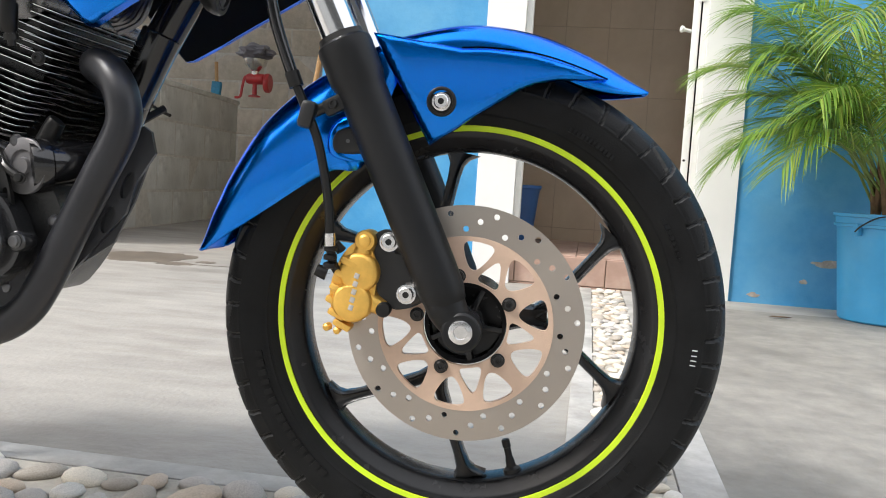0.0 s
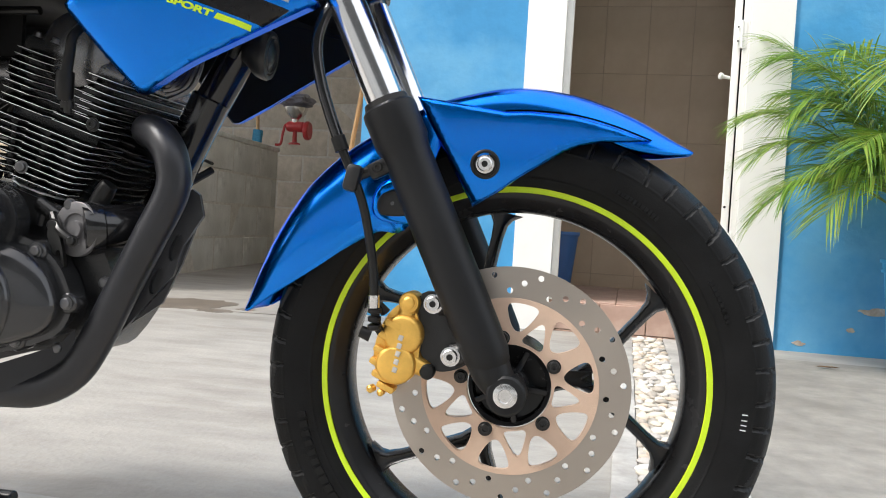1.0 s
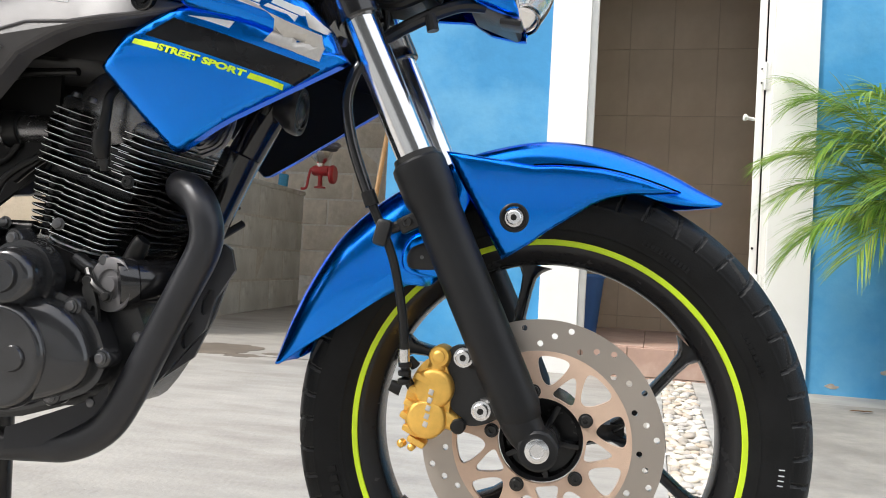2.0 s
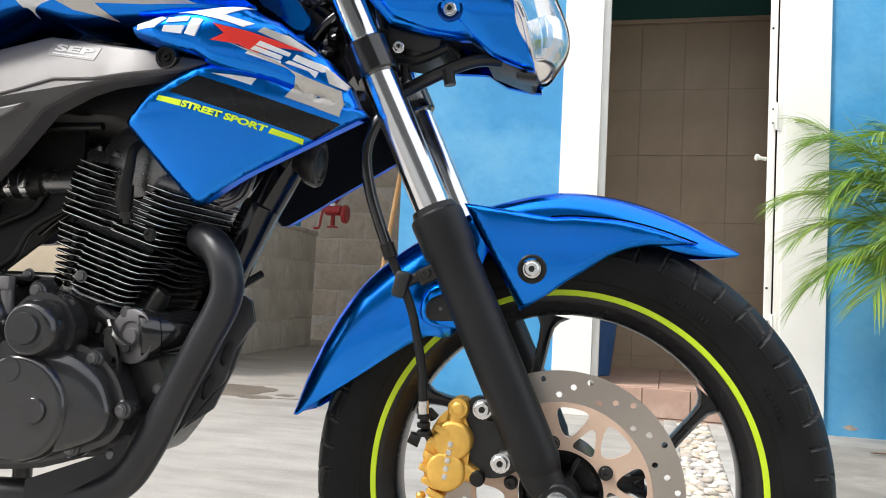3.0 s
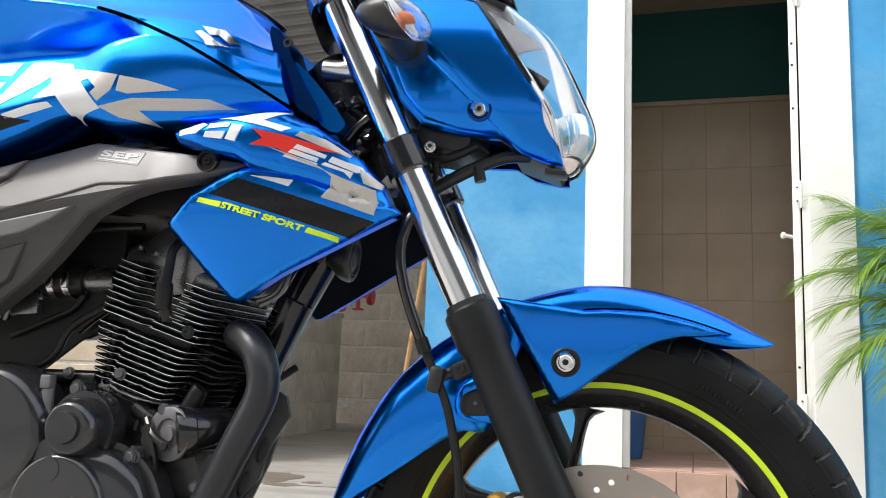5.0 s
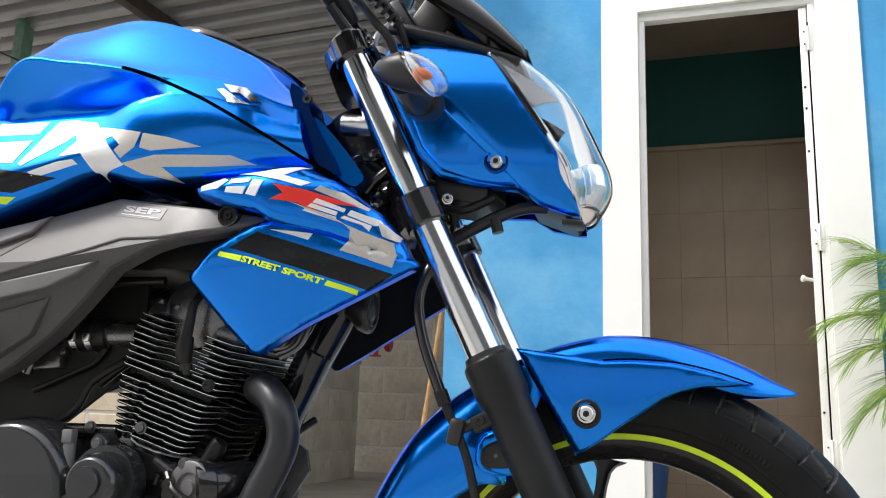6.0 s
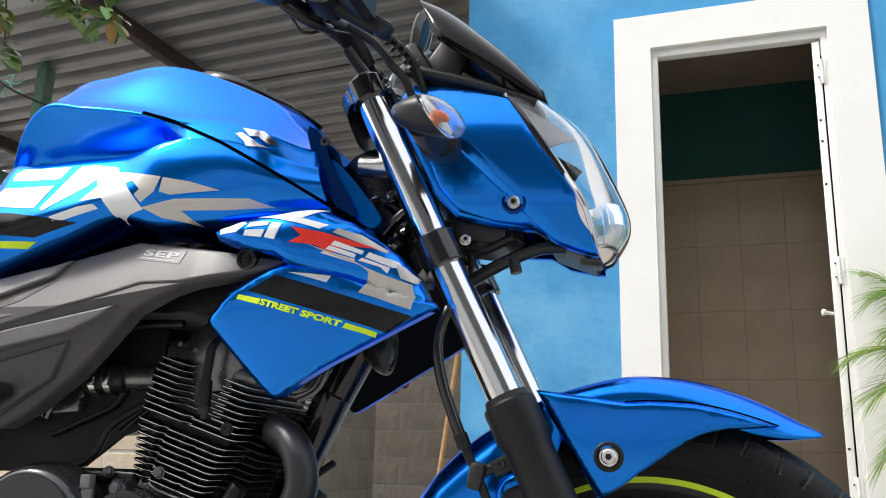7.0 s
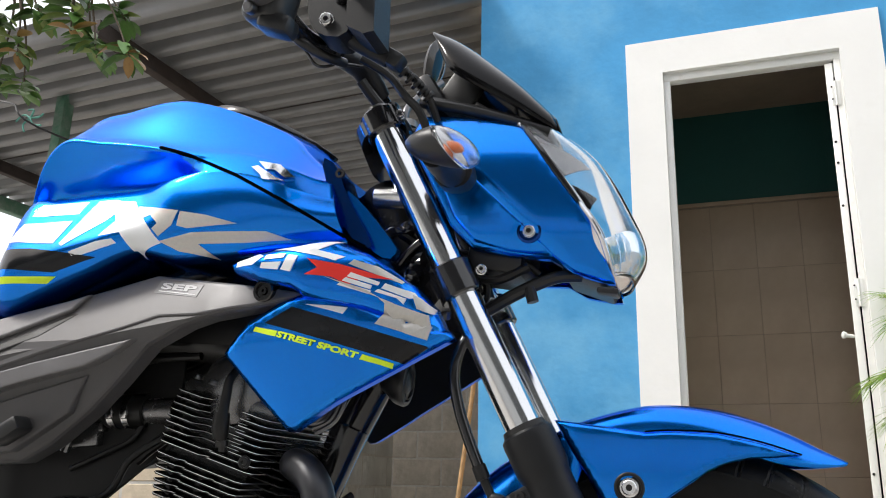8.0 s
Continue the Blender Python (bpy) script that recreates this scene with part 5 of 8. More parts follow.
def build_covers():
    outline = [(-0.595, 0.782), (-0.588, 0.781), (-0.477, 0.7635), (-0.392, 0.751), (-0.396, 0.742), (-0.419, 0.7385), (-0.471, 0.7275), (-0.5078, 0.7225), (-0.5381, 0.7142), (-0.5866, 0.6930), (-0.6360, 0.6491), (-0.6761, 0.6163), (-0.7345, 0.5785),
               (-0.7813, 0.5569), (-0.90, 0.55), (-0.90, 0.715), (-0.7895, 0.741), (-0.707, 0.756)]
    for s in (-1, 1):
        def put(poly, depth, material, name, parent, thick=0.006, edge=0.010, turn=0.008, label="", lines=()):
            bm = bmesh.new()
            panel(bm, poly, depth, 0.03, thick, edge, turn, lines)
            if s > 0:
                bm.transform(Matrix.Diagonal((1, -1, 1, 1)))
            return part(name, bm, material, parent, label, angle=14)
        cov = put(outline, cover_depth, DARKGREY, "side_cover", bike, 0.02, 0.006, 0.005, "dark grey textured plastic side cover", [CREASE])
        put([(-0.595, 0.7815), (-0.588, 0.7805), (-0.477, 0.763), (-0.393, 0.7505), (-0.400, 0.7445), (-0.453, 0.7335), (-0.522, 0.7245), (-0.5726, 0.7249), (-0.6189, 0.7116), (-0.7381, 0.6830), (-0.90, 0.640), (-0.90, 0.714), (-0.7895, 0.7405), (-0.707, 0.7555)],
            lambda a, b: cover_depth(a, b) - 0.0025, GREY, "cover_face", cov, 0.004, 0.004, 0.003)
        # two proud blades: upper faces coloured lighter as if lit, lower faces turned in
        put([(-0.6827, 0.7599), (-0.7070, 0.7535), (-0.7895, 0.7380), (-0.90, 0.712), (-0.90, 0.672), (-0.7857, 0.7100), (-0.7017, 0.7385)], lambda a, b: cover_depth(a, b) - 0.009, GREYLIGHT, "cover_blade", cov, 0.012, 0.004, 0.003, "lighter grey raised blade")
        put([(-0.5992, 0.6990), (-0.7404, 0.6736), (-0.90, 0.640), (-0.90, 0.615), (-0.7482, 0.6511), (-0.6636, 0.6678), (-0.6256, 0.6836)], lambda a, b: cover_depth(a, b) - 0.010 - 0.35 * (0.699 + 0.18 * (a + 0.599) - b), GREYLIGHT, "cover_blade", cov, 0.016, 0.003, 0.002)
        put([(-0.6693, 0.6594), (-0.7528, 0.6381), (-0.90, 0.600), (-0.90, 0.556), (-0.7777, 0.5690), (-0.7484, 0.5857), (-0.6963, 0.6147)], lambda a, b: cover_depth(a, b) - 0.004 - 0.15 * (0.66 - b), DARKGREY, "cover_step", cov, 0.010, 0.003, 0.002)
        put([(-0.690, 0.7350), (-0.740, 0.7060), (-0.90, 0.655), (-0.90, 0.668), (-0.7478, 0.7165), (-0.7035, 0.7370)], lambda a, b: cover_depth(a, b) - 0.003, PLASTIC, "cover_recess", cov, 0.006, 0.003, 0.002)
        bm = bmesh.new()
        a = Vector((-0.4385, s * 0.180, 0.7515))
        turned(bm, [(-0.01, 0.013), (0.008, 0.0128), (0.0095, 0.0115), (0.0095, 0.0090), (0.006, 0.0085), (0.006, 0.0050), (0.008, 0.0045), (0.008, 0.0018), (0.006, 0.001)], a, a + Vector((0, s, 0)), 24)
        part("cover_screw", bm, GLOSSBLACK, cov)
        if s < 0:
            tree = surface_of(cov, *[c for c in cov.children if c.name.startswith("cover_face")])
            decal("badge", [(-0.585, 0.7735), (-0.521, 0.7635), (-0.5265, 0.7480), (-0.5905, 0.7575)], tree, BADGE, cov, 0.0006)
            bm = words("SEP", 0.0108, 0, 0.0004)
            x0, x1 = min(v.co.x for v in bm.verts), max(v.co.x for v in bm.verts)
            for v in bm.verts:
                a_ = (v.co.x - x0) / (x1 - x0)
                v.co = Vector((-0.582 + a_ * 0.052 + v.co.y * 0.25, 0, 0.7625 - a_ * 0.008 + v.co.y))
            lay(bm, tree, 0.0012)
            part("lettering", bm, BADGETYPE, cov, "light grey lettering SEP", smooth=False)
            decal("badge_line", [(-0.583, 0.7600), (-0.529, 0.7515), (-0.5295, 0.7503), (-0.5835, 0.7588)], tree, BADGETYPE, cov, 0.0010)
        bm = bmesh.new()
        box(bm, (-0.762, s * 0.190, 0.592), (0.045, 0.03, 0.020), (0, -30, 0), 0.006)
        part("foot_bracket", bm, PLASTIC, cov)


build_covers()


# ---- seat and rear, out of the shot but for its start ----
def build_tail():
    bm = bmesh.new()
    rows = []
    for x, w, zt, zb in ((-0.815, 0.10, 0.845, 0.76), (-0.90, 0.125, 0.835, 0.74), (-1.05, 0.13, 0.83, 0.75), (-1.20, 0.11, 0.86, 0.80), (-1.38, 0.09, 0.90, 0.85)):
        p = [(0, zb, 0), (-w * 0.9, zb, 0), (-w, (zb + zt) / 2, 0), (-w * 0.8, zt - 0.006, 0), (0, zt, 0), (w * 0.8, zt - 0.006, 0), (w, (zb + zt) / 2, 0), (w * 0.9, zb, 0)]
        rows.append([bm.verts.new((x, q.x, q.y)) for q in spline(p, 4, True)])
    m = len(rows[0])
    for a, b in zip(rows, rows[1:]):
        for j in range(m):
            bm.faces.new((a[j], a[(j + 1) % m], b[(j + 1) % m], b[j]))
    bm.faces.new(rows[0])
    bm.faces.new(rows[-1])
    part("seat", bm, PLASTIC, bike, "black padded seat")
    bm = bmesh.new()
    rows = []
    for x, w, zt, zb in ((-0.90, 0.12, 0.74, 0.66), (-1.10, 0.12, 0.78, 0.69), (-1.30, 0.09, 0.86, 0.78), (-1.45, 0.05, 0.90, 0.85)):
        p = [(-w, zb, 0), (-w, zt, 0), (w, zt, 0), (w, zb, 0)]
        rows.append([bm.verts.new((x, q.x, q.y)) for q in spline(p, 6, True)])
    m = len(rows[0])
    for a, b in zip(rows, rows[1:]):
        for j in range(m):
            bm.faces.new((a[j], a[(j + 1) % m], b[(j + 1) % m], b[j]))
    bm.faces.new(rows[0])
    bm.faces.new(rows[-1])
    part("tail", bm, BLUE, bike, "blue tail fairing")
    bm = bmesh.new()
    prof = [(-0.055, 0.222), (-0.068, 0.245), (-0.068, 0.265), (-0.055, 0.283), (-0.03, 0.293), (0, 0.296), (0.03, 0.293), (0.055, 0.283), (0.068, 0.265), (0.068, 0.245), (0.055, 0.222), (0.03, 0.2), (-0.03, 0.2)]
    turned(bm, prof, (0, 0, 0), (0, 1, 0), 72, closed=True)
    w = part("rear_wheel", bm, RUBBER, bike, "wide black rear tyre on a cast wheel")
    w.location = (-1.33, 0, 0.296)
    for k in range(3):
        bm = bmesh.new()
        a = radians(120 * k + 20)
        box(bm, (0.11 * math.cos(a), 0, 0.11 * math.sin(a)), (0.20, 0.05, 0.03), (0, -math.degrees(a), 0), 0.006)
        part("spoke", bm, SATIN, w)
    bm = bmesh.new()
    for s in (-1, 1):
        tube(bm, [(-0.80, s * 0.10, 0.36), (-1.33, s * 0.11, 0.296)], 0.02, 10, 0)
    part("swing_arm", bm, SATIN, bike)
    for s in (-1, 1):
        bm = bmesh.new()
        rod(bm, (-0.80, s * 0.12, 0.02), (-0.79, s * 0.10, 0.30), 0.014)
        rod(bm, (-0.86, s * 0.17, 0.014), (-0.76, s * 0.17, 0.014), 0.012)
        tube(bm, [(-0.80, s * 0.12, 0.02), (-0.80, s * 0.17, 0.014)], 0.012, 10, 0)
        part("centre_stand", bm, SATIN, bike)


build_tail()


# ---- headlamp cowl, lens, screen, indicators, controls ----
COWL = [(-0.284, 1.004), (-0.238, 0.994), (-0.190, 0.982), (-0.149, 0.968), (-0.128, 0.936), (-0.100, 0.892), (-0.061, 0.830), (-0.052, 0.790), (-0.049, 0.771), (-0.060, 0.772), (-0.096, 0.783), (-0.122, 0.800), (-0.170, 0.805), (-0.214, 0.814), (-0.240, 0.842), (-0.268, 0.906), (-0.297, 0.962)]


def cowl_depth(x, z):
    u = max(0, x + 0.24)
    d = -0.1205 + 0.07 * u + 0.55 * u * u + 0.10 * max(0, -0.27 - x)
    d += 0.7 * (z - 0.88) ** 2 + 4.2 * max(0, z - 0.92) ** 2 + 0.25 * max(0, 0.83 - z)
    # a flank crease running down to the lamp's lower corner
    k = (z - 0.931) - (-1.12) * (x + 0.234)
    d += 0.010 * smoothstep(-0.012, 0.012, -k) * smoothstep(-0.30, -0.24, x)
    return d


def lens_point(s, t):
    rows = [(0.0, -0.158, 0.080, 0.976, -0.120, 0.990), (0.3, -0.114, 0.090, 0.908, -0.064, 0.938), (0.6, -0.066, 0.092, 0.832, -0.025, 0.860), (0.82, -0.055, 0.078, 0.799, -0.014, 0.818), (1.0, -0.050, 0.058, 0.781, -0.031, 0.784)]
    xt, yt, zt, xc, zc = lerp_rows(rows, s)
    phi = t * math.pi / 2
    k = math.cos(phi) ** 0.9 if abs(t) < 1 else 0
    return Vector((xt + (xc - xt) * k, math.sin(phi) * yt, zt + (zc - zt) * k))


def build_front():
    for s in (-1, 1):
        bm = bmesh.new()
        panel(bm, COWL, cowl_depth, 0.011, 0.004, 0.008, 0.006)
        if s > 0:
            bm.transform(Matrix.Diagonal((1, -1, 1, 1)))
        cw = part("headlamp_cowl", bm, BLUE, bike, "metallic blue headlamp cowl", angle=50)
        bm = bmesh.new()
        turned(bm, [(0, 0.0145), (0.003, 0.0145), (0.0035, 0.0118), (0.0012, 0.011), (0.001, 0.004)], (-0.143, s * 0.1015, 0.829), (-0.143, s * 1, 0.829), 28)
        part("bolt_dish", bm, NAVY, cw)
        bolt(cw, (-0.143, s * 0.1025, 0.829), (0, s, 0), 0.0072, STEEL, 1.1, 0.005)
        # raised lower flank
        bm = bmesh.new()
        panel(bm, [(-0.228, 0.925), (-0.205, 0.897), (-0.140, 0.828), (-0.106, 0.792), (-0.125, 0.803), (-0.170, 0.809), (-0.210, 0.820), (-0.234, 0.850), (-0.250, 0.890)], lambda a, b: cowl_depth(a, b) - 0.004, 0.012, 0.006, 0.008, 0.005)
        if s > 0:
            bm.transform(Matrix.Diagonal((1, -1, 1, 1)))
        part("cowl_flank", bm, BLUE, cw, angle=50)
        # dark strip along the lamp, from the lens edge onto the cowl
        bm = bmesh.new()
        rows = []
        left = [(0.0, -0.1560, 0.9715), (0.3, -0.1365, 0.9390), (0.55, -0.1140, 0.9010), (0.8, -0.0855, 0.8600), (1.0, -0.0630, 0.8320)]
        edge = [(0.0, -0.150, 0.9690), (0.22, -0.1275, 0.936), (0.50, -0.0995, 0.892), (0.80, -0.076, 0.853), (1.0, -0.0605, 0.830)]
        for i in range(31):
            a_, b_ = lerp_rows(left, i / 30), lerp_rows(edge, i / 30)
            row = []
            for k in range(6):
                x_, z_ = a_[0] + (b_[0] - a_[0]) * k / 5, a_[1] + (b_[1] - a_[1]) * k / 5
                row.append(bm.verts.new((x_, s * -(cowl_depth(x_, z_) - (0.0016 if k else 0.0004)), z_)))
            rows.append(row)
        for a_, b_ in zip(rows, rows[1:]):
            for k in range(5):
                bm.faces.new((a_[k], a_[k + 1], b_[k + 1], b_[k]))
        ls = part("lamp_surround", bm, GLOSSBLACK, cw, angle=60)
        sm = ls.modifiers.new("wall", "SOLIDIFY")
        sm.thickness = 0.0015
    # inner back of the cowl
    bm = bmesh.new()
    rows = []
    for x, z0, z1, w in ((-0.285, 0.95, 0.985, 0.085), (-0.22, 0.86, 0.965, 0.095), (-0.14, 0.835, 0.945, 0.085), (-0.10, 0.81, 0.88, 0.075)):
        rows.append([bm.verts.new((x, y, z)) for y, z in ((-w, z0), (-w, z1), (w, z1), (w, z0))])
    for a, b in zip(rows, rows[1:]):
        for j in range(4):
            bm.faces.new((a[j], a[(j + 1) % 4], b[(j + 1) % 4], b[j]))
    bm.faces.new(rows[0])
    bm.faces.new(rows[-1])
    lamp = part("headlamp", bm, PLASTIC, bike, "clear faceted headlamp in a black housing")
    bm = bmesh.new()
    g = [[bm.verts.new(lens_point(i / 40, 2 * j / 40 - 1)) for j in range(41)] for i in range(41)]
    for i in range(40):
        for j in range(40):
            bm.faces.new((g[i][j], g[i][j + 1], g[i + 1][j + 1], g[i + 1][j]))
    ln = part("lens", bm, CLEAR, lamp, "clear polycarbonate headlamp lens", angle=60)
    sm = ln.modifiers.new("wall", "SOLIDIFY")
    sm.thickness, sm.offset = 0.003, -1
    ln.visible_shadow = False
    # reflector bowl, lower facets and bulb
    bm = bmesh.new()
    g = []
    for i in range(17):
        s = 0.04 + 0.92 * i / 16
        row = []
        for j in range(25):
            t = (2 * j / 24 - 1) * 0.97
            p = lens_point(s, t)
            e = lens_point(s, 1.0)
            depth = 0.050 * math.sin(math.pi * min(1, max(0, s))) ** 0.7 * (1 - abs(t) ** 3)
            row.append(bm.verts.new((min(p.x, e.x + 0.004) - depth * 0.8, p.y, e.z + (p.z - e.z) * 0.25 - depth * 0.2)))
        g.append(row)
    for i in range(16):
        for j in range(24):
            bm.faces.new((g[i][j], g[i][j + 1], g[i + 1][j + 1], g[i + 1][j]))
    part("reflector", bm, REFLECTOR, lamp, "bright aluminised reflector", angle=70)
    bm = bmesh.new()
    turned(bm, [(0, 0.013), (0.006, 0.014), (0.026, 0.011), (0.032, 0.006)], (-0.105, 0, 0.868), (0.3, 0, 0.80), 20)
    part("bulb", bm, GLOSSBLACK, lamp)
    # faceted side cups of the reflector, just under the lens
    for side_ in (-1, 1):
        bm = bmesh.new()
        g = []
        for i in range(6):
            row = []
            for j in range(5):
                q = lens_point(0.07 + 0.27 * i / 5, side_ * (0.95 - (0.16 + 0.07 * i) * j / 4))
                row.append(bm.verts.new((q.x - 0.007 - 0.002 * (j % 2), q.y * 0.93, q.z - 0.004)))
            g.append(row)
        for i in range(5):
            for j in range(4):
                bm.faces.new((g[i][j], g[i][j + 1], g[i + 1][j + 1], g[i + 1][j]))
        cup = part("reflector_cup", bm, HEADMET, lamp, "satin silver faceted reflector cup", smooth=False)
        sm = cup.modifiers.new("wall", "SOLIDIFY")
        sm.thickness = 0.0015
    # fluted clear block that fills the lamp's lower end
    bm = bmesh.new()
    rows = []
    for i in range(5):
        s = 0.69 + 0.27 * i / 4
        row = []
        for j in range(33):
            p = lens_point(s, (2 * j / 32 - 1) * 0.97)
            c = lens_point(s, 1.0)
            k = 0.93 if j % 2 else 0.84
            row.append(bm.verts.new((c.x + (p.x - c.x) * k - 0.002, p.y * 0.94, p.z)))
        row.append(bm.verts.new((row[-1].co.x - 0.012, row[-1].co.y, row[-1].co.z)))
        row.append(bm.verts.new((row[0].co.x - 0.012, row[0].co.y, row[0].co.z)))
        rows.append(row)
    for a, b in zip(rows, rows[1:]):
        for j in range(35):
            bm.faces.new((a[j], a[(j + 1) % 35], b[(j + 1) % 35], b[j]))
    bm.faces.new(rows[0])
    bm.faces.new(rows[-1])
    part("flutes", bm, FROST, lamp, "clear fluted lower end of the lens", smooth=False)
    for s in (-1, 1):
        bm = bmesh.new()
        tube(bm, [tuple(lens_point(k / 12, s * 0.985) + Vector((-0.002, s * 0.002, 0))) for k in range(13)], 0.0030, 8, 3)
        part("bezel", bm, REFLECTOR, lamp)
    # underside fittings
    bm = bmesh.new()
    box(bm, (-0.084, 0, 0.786), (0.06, 0.11, 0.012), (0, 22, 0), 0.004)
    part("lamp_tray", bm, PLASTIC, lamp)
    bm = bmesh.new()
    box(bm, (-0.058, -0.05, 0.763), (0.026, 0.03, 0.008), (0, 8, 0), 0.003)
    part("lamp_clip", bm, PLASTIC, lamp)
    for pts, r in (([(-0.23, -0.06, 0.79), (-0.19, -0.07, 0.78), (-0.15, -0.07, 0.795)], 0.006), ([(-0.24, -0.05, 0.81), (-0.20, -0.07, 0.80), (-0.17, -0.06, 0.81), (-0.14, -0.05, 0.79)], 0.004),
                   ([(-0.25, -0.03, 0.83), (-0.215, -0.06, 0.81), (-0.205, -0.05, 0.77), (-0.22, -0.03, 0.75)], 0.004)):
        bm = bmesh.new()
        tube(bm, pts, r, 8)
        part("lamp_cable", bm, HOSE, lamp)
    bm = bmesh.new()
    tube(bm, [(-0.215, -0.05, 0.742), (-0.165, -0.06, 0.765), (-0.120, -0.06, 0.782), (-0.09, -0.05, 0.785)], 0.008, 10)
    tube(bm, [(-0.150, -0.065, 0.770), (-0.146, -0.065, 0.752)], 0.007, 10, 0)
    part("lamp_bracket", bm, PLASTIC, lamp)
    bm = bmesh.new()
    box(bm, (-0.19, -0.02, 0.815), (0.07, 0.11, 0.05), (0, 10, 0), 0.006)
    part("lamp_back", bm, PLASTIC, lamp)
    # screen
    bm = bmesh.new()
    rows = []
    for i in range(25):
        k = i / 24
        xc, zc, xe, ze, w = lerp_rows([(0.0, -0.290, 1.153, -0.268, 1.101, 0.075), (0.25, -0.2476, 1.131, -0.2515, 1.065, 0.088), (0.5, -0.200, 1.091, -0.2255, 1.041, 0.094), (0.75, -0.156, 1.047, -0.162, 0.998, 0.090), (1.0, -0.1186, 1.002, -0.112, 0.968, 0.072)], k)
        rows.append([bm.verts.new((xe + (xc - xe) * math.cos(t * math.pi / 2), w * math.sin(t * math.pi / 2), ze + (zc - ze) * math.cos(t * math.pi / 2) ** 0.8)) for t in (j / 10 - 1 for j in range(21))])
    for a, b in zip(rows, rows[1:]):
        for j in range(20):
            bm.faces.new((a[j], a[j + 1], b[j + 1], b[j]))
    sc = part("screen", bm, SMOKED, bike, "small gloss black fly screen", angle=60)
    sm = sc.modifiers.new("wall", "SOLIDIFY")
    sm.thickness = 0.003
    bm = bmesh.new()
    rows = []
    for i in range(17):
        k = i / 16
        x = -0.285 + 0.165 * k
        z = 1.018 - 0.030 * k - 0.02 * k * k
        w = 0.098 - 0.02 * k
        rows.append([bm.verts.new((x, y * w, z + 0.022 * math.sqrt(max(0, 1 - y * y)) * (1 - 0.4 * k))) for y in (j / 8 - 1 for j in range(17))])
    for a, b in zip(rows, rows[1:]):
        for j in range(16):
            bm.faces.new((a[j], a[j + 1], b[j + 1], b[j]))
    ob = part("screen_base", bm, PLASTIC, sc, "matte black screen base", angle=60)
    sm = ob.modifiers.new("wall", "SOLIDIFY")
    sm.thickness = 0.012
    bm = bmesh.new()
    box(bm, (-0.245, -0.045, 1.045), (0.05, 0.012, 0.05), (0, 35, 0), 0.004)
    part("screen_mount", bm, PLASTIC, sc)
    bm = bmesh.new()
    box(bm, (-0.245, 0.045, 1.045), (0.05, 0.012, 0.05), (0, 35, 0), 0.004)
    part("screen_mount", bm, PLASTIC, sc)
    bm = bmesh.new()
    box(bm, (-0.285, 0, 1.045), (0.03, 0.13, 0.06), (0, -30, 0), 0.01)
    part("instrument", bm, PLASTIC, bike, "black instrument cluster")
    # indicators
    for s in (-1, 1):
        bm = bmesh.new()
        q = rounded([(-0.2534, 0.8946), (-0.2421, 0.8800), (-0.2169, 0.8785), (-0.2040, 0.8927), (-0.2060, 0.912), (-0.245, 0.914)], 1)
        plate(bm, q, [], lambda a, b, h: (a, s * h, b), 0.108, 0.136)
        base = part("indicator", bm, PLASTIC, bike, "black indicator with a clear lens and orange bulb")
        # stalk widening into the shell behind the lens
        way = Vector((0.99, 0.06 * s, -0.04)).normalized()
        c = Vector((-0.212, s * 0.210, 0.8985))
        e1, e2 = Vector((-0.34, 0.93 * s, 0.06)).normalized(), Vector((0.50, 0, -0.86))

        def ring(bm_, o, a_, b_, n_=32):
            return [bm_.verts.new(o + e1 * a_ * math.cos(w_) + e2 * b_ * math.sin(w_)) for w_ in (2 * math.pi * j / n_ for j in range(n_))]

        def skin(bm_, rows_, caps=True):
            n_ = len(rows_[0])
            for r0, r1 in zip(rows_, rows_[1:]):
                for j in range(n_):
                    bm_.faces.new((r0[j], r0[(j + 1) % n_], r1[(j + 1) % n_], r1[j]))
            if caps:
                bm_.faces.new(rows_[0][::-1])
                bm_.faces.new(rows_[-1])
        bm = bmesh.new()
        skin(bm, [ring(bm, c + way * d, a_, b_) for d, a_, b_ in ((-0.047, 0.004, 0.006), (-0.044, 0.009, 0.012), (-0.034, 0.016, 0.019), (-0.018, 0.0220, 0.0255), (0.000, 0.0255, 0.0295), (0.001, 0.023, 0.027))])
        tube(bm, [(-0.228, s * 0.130, 0.896), (-0.232, s * 0.165, 0.894), (-0.232, s * 0.195, 0.898)], [0.017, 0.0145, 0.017], 14, 4)
        part("shell", bm, PLASTIC, base)
        bm = bmesh.new()
        skin(bm, [ring(bm, c + way * d, a_, b_) for d, a_, b_ in ((-0.001, 0.0258, 0.0300), (0.008, 0.0250, 0.0288), (0.017, 0.0215, 0.0250), (0.024, 0.0155, 0.0180), (0.028, 0.0075, 0.009), (0.029, 0.001, 0.001))], False)
        le = part("lens", bm, FROST, base, "clear indicator lens")
        le.visible_shadow = False
        sm = le.modifiers.new("wall", "SOLIDIFY")
        sm.thickness, sm.offset = 0.0018, -1
        bm = bmesh.new()
        skin(bm, [ring(bm, c + way * d, a_, b_, 20) for d, a_, b_ in ((0.0015, 0.0225, 0.0262), (0.0022, 0.0225, 0.0262))])
        part("backing", bm, LAMPBACK, base)
        bm = bmesh.new()
        skin(bm, [ring(bm, c + way * d, a_, b_, 16) for d, a_, b_ in ((0.002, 0.0050, 0.0085), (0.009, 0.0055, 0.0090), (0.014, 0.0045, 0.0065), (0.016, 0.0015, 0.002))])
        part("bulb", bm, AMBER, base, "orange bulb")
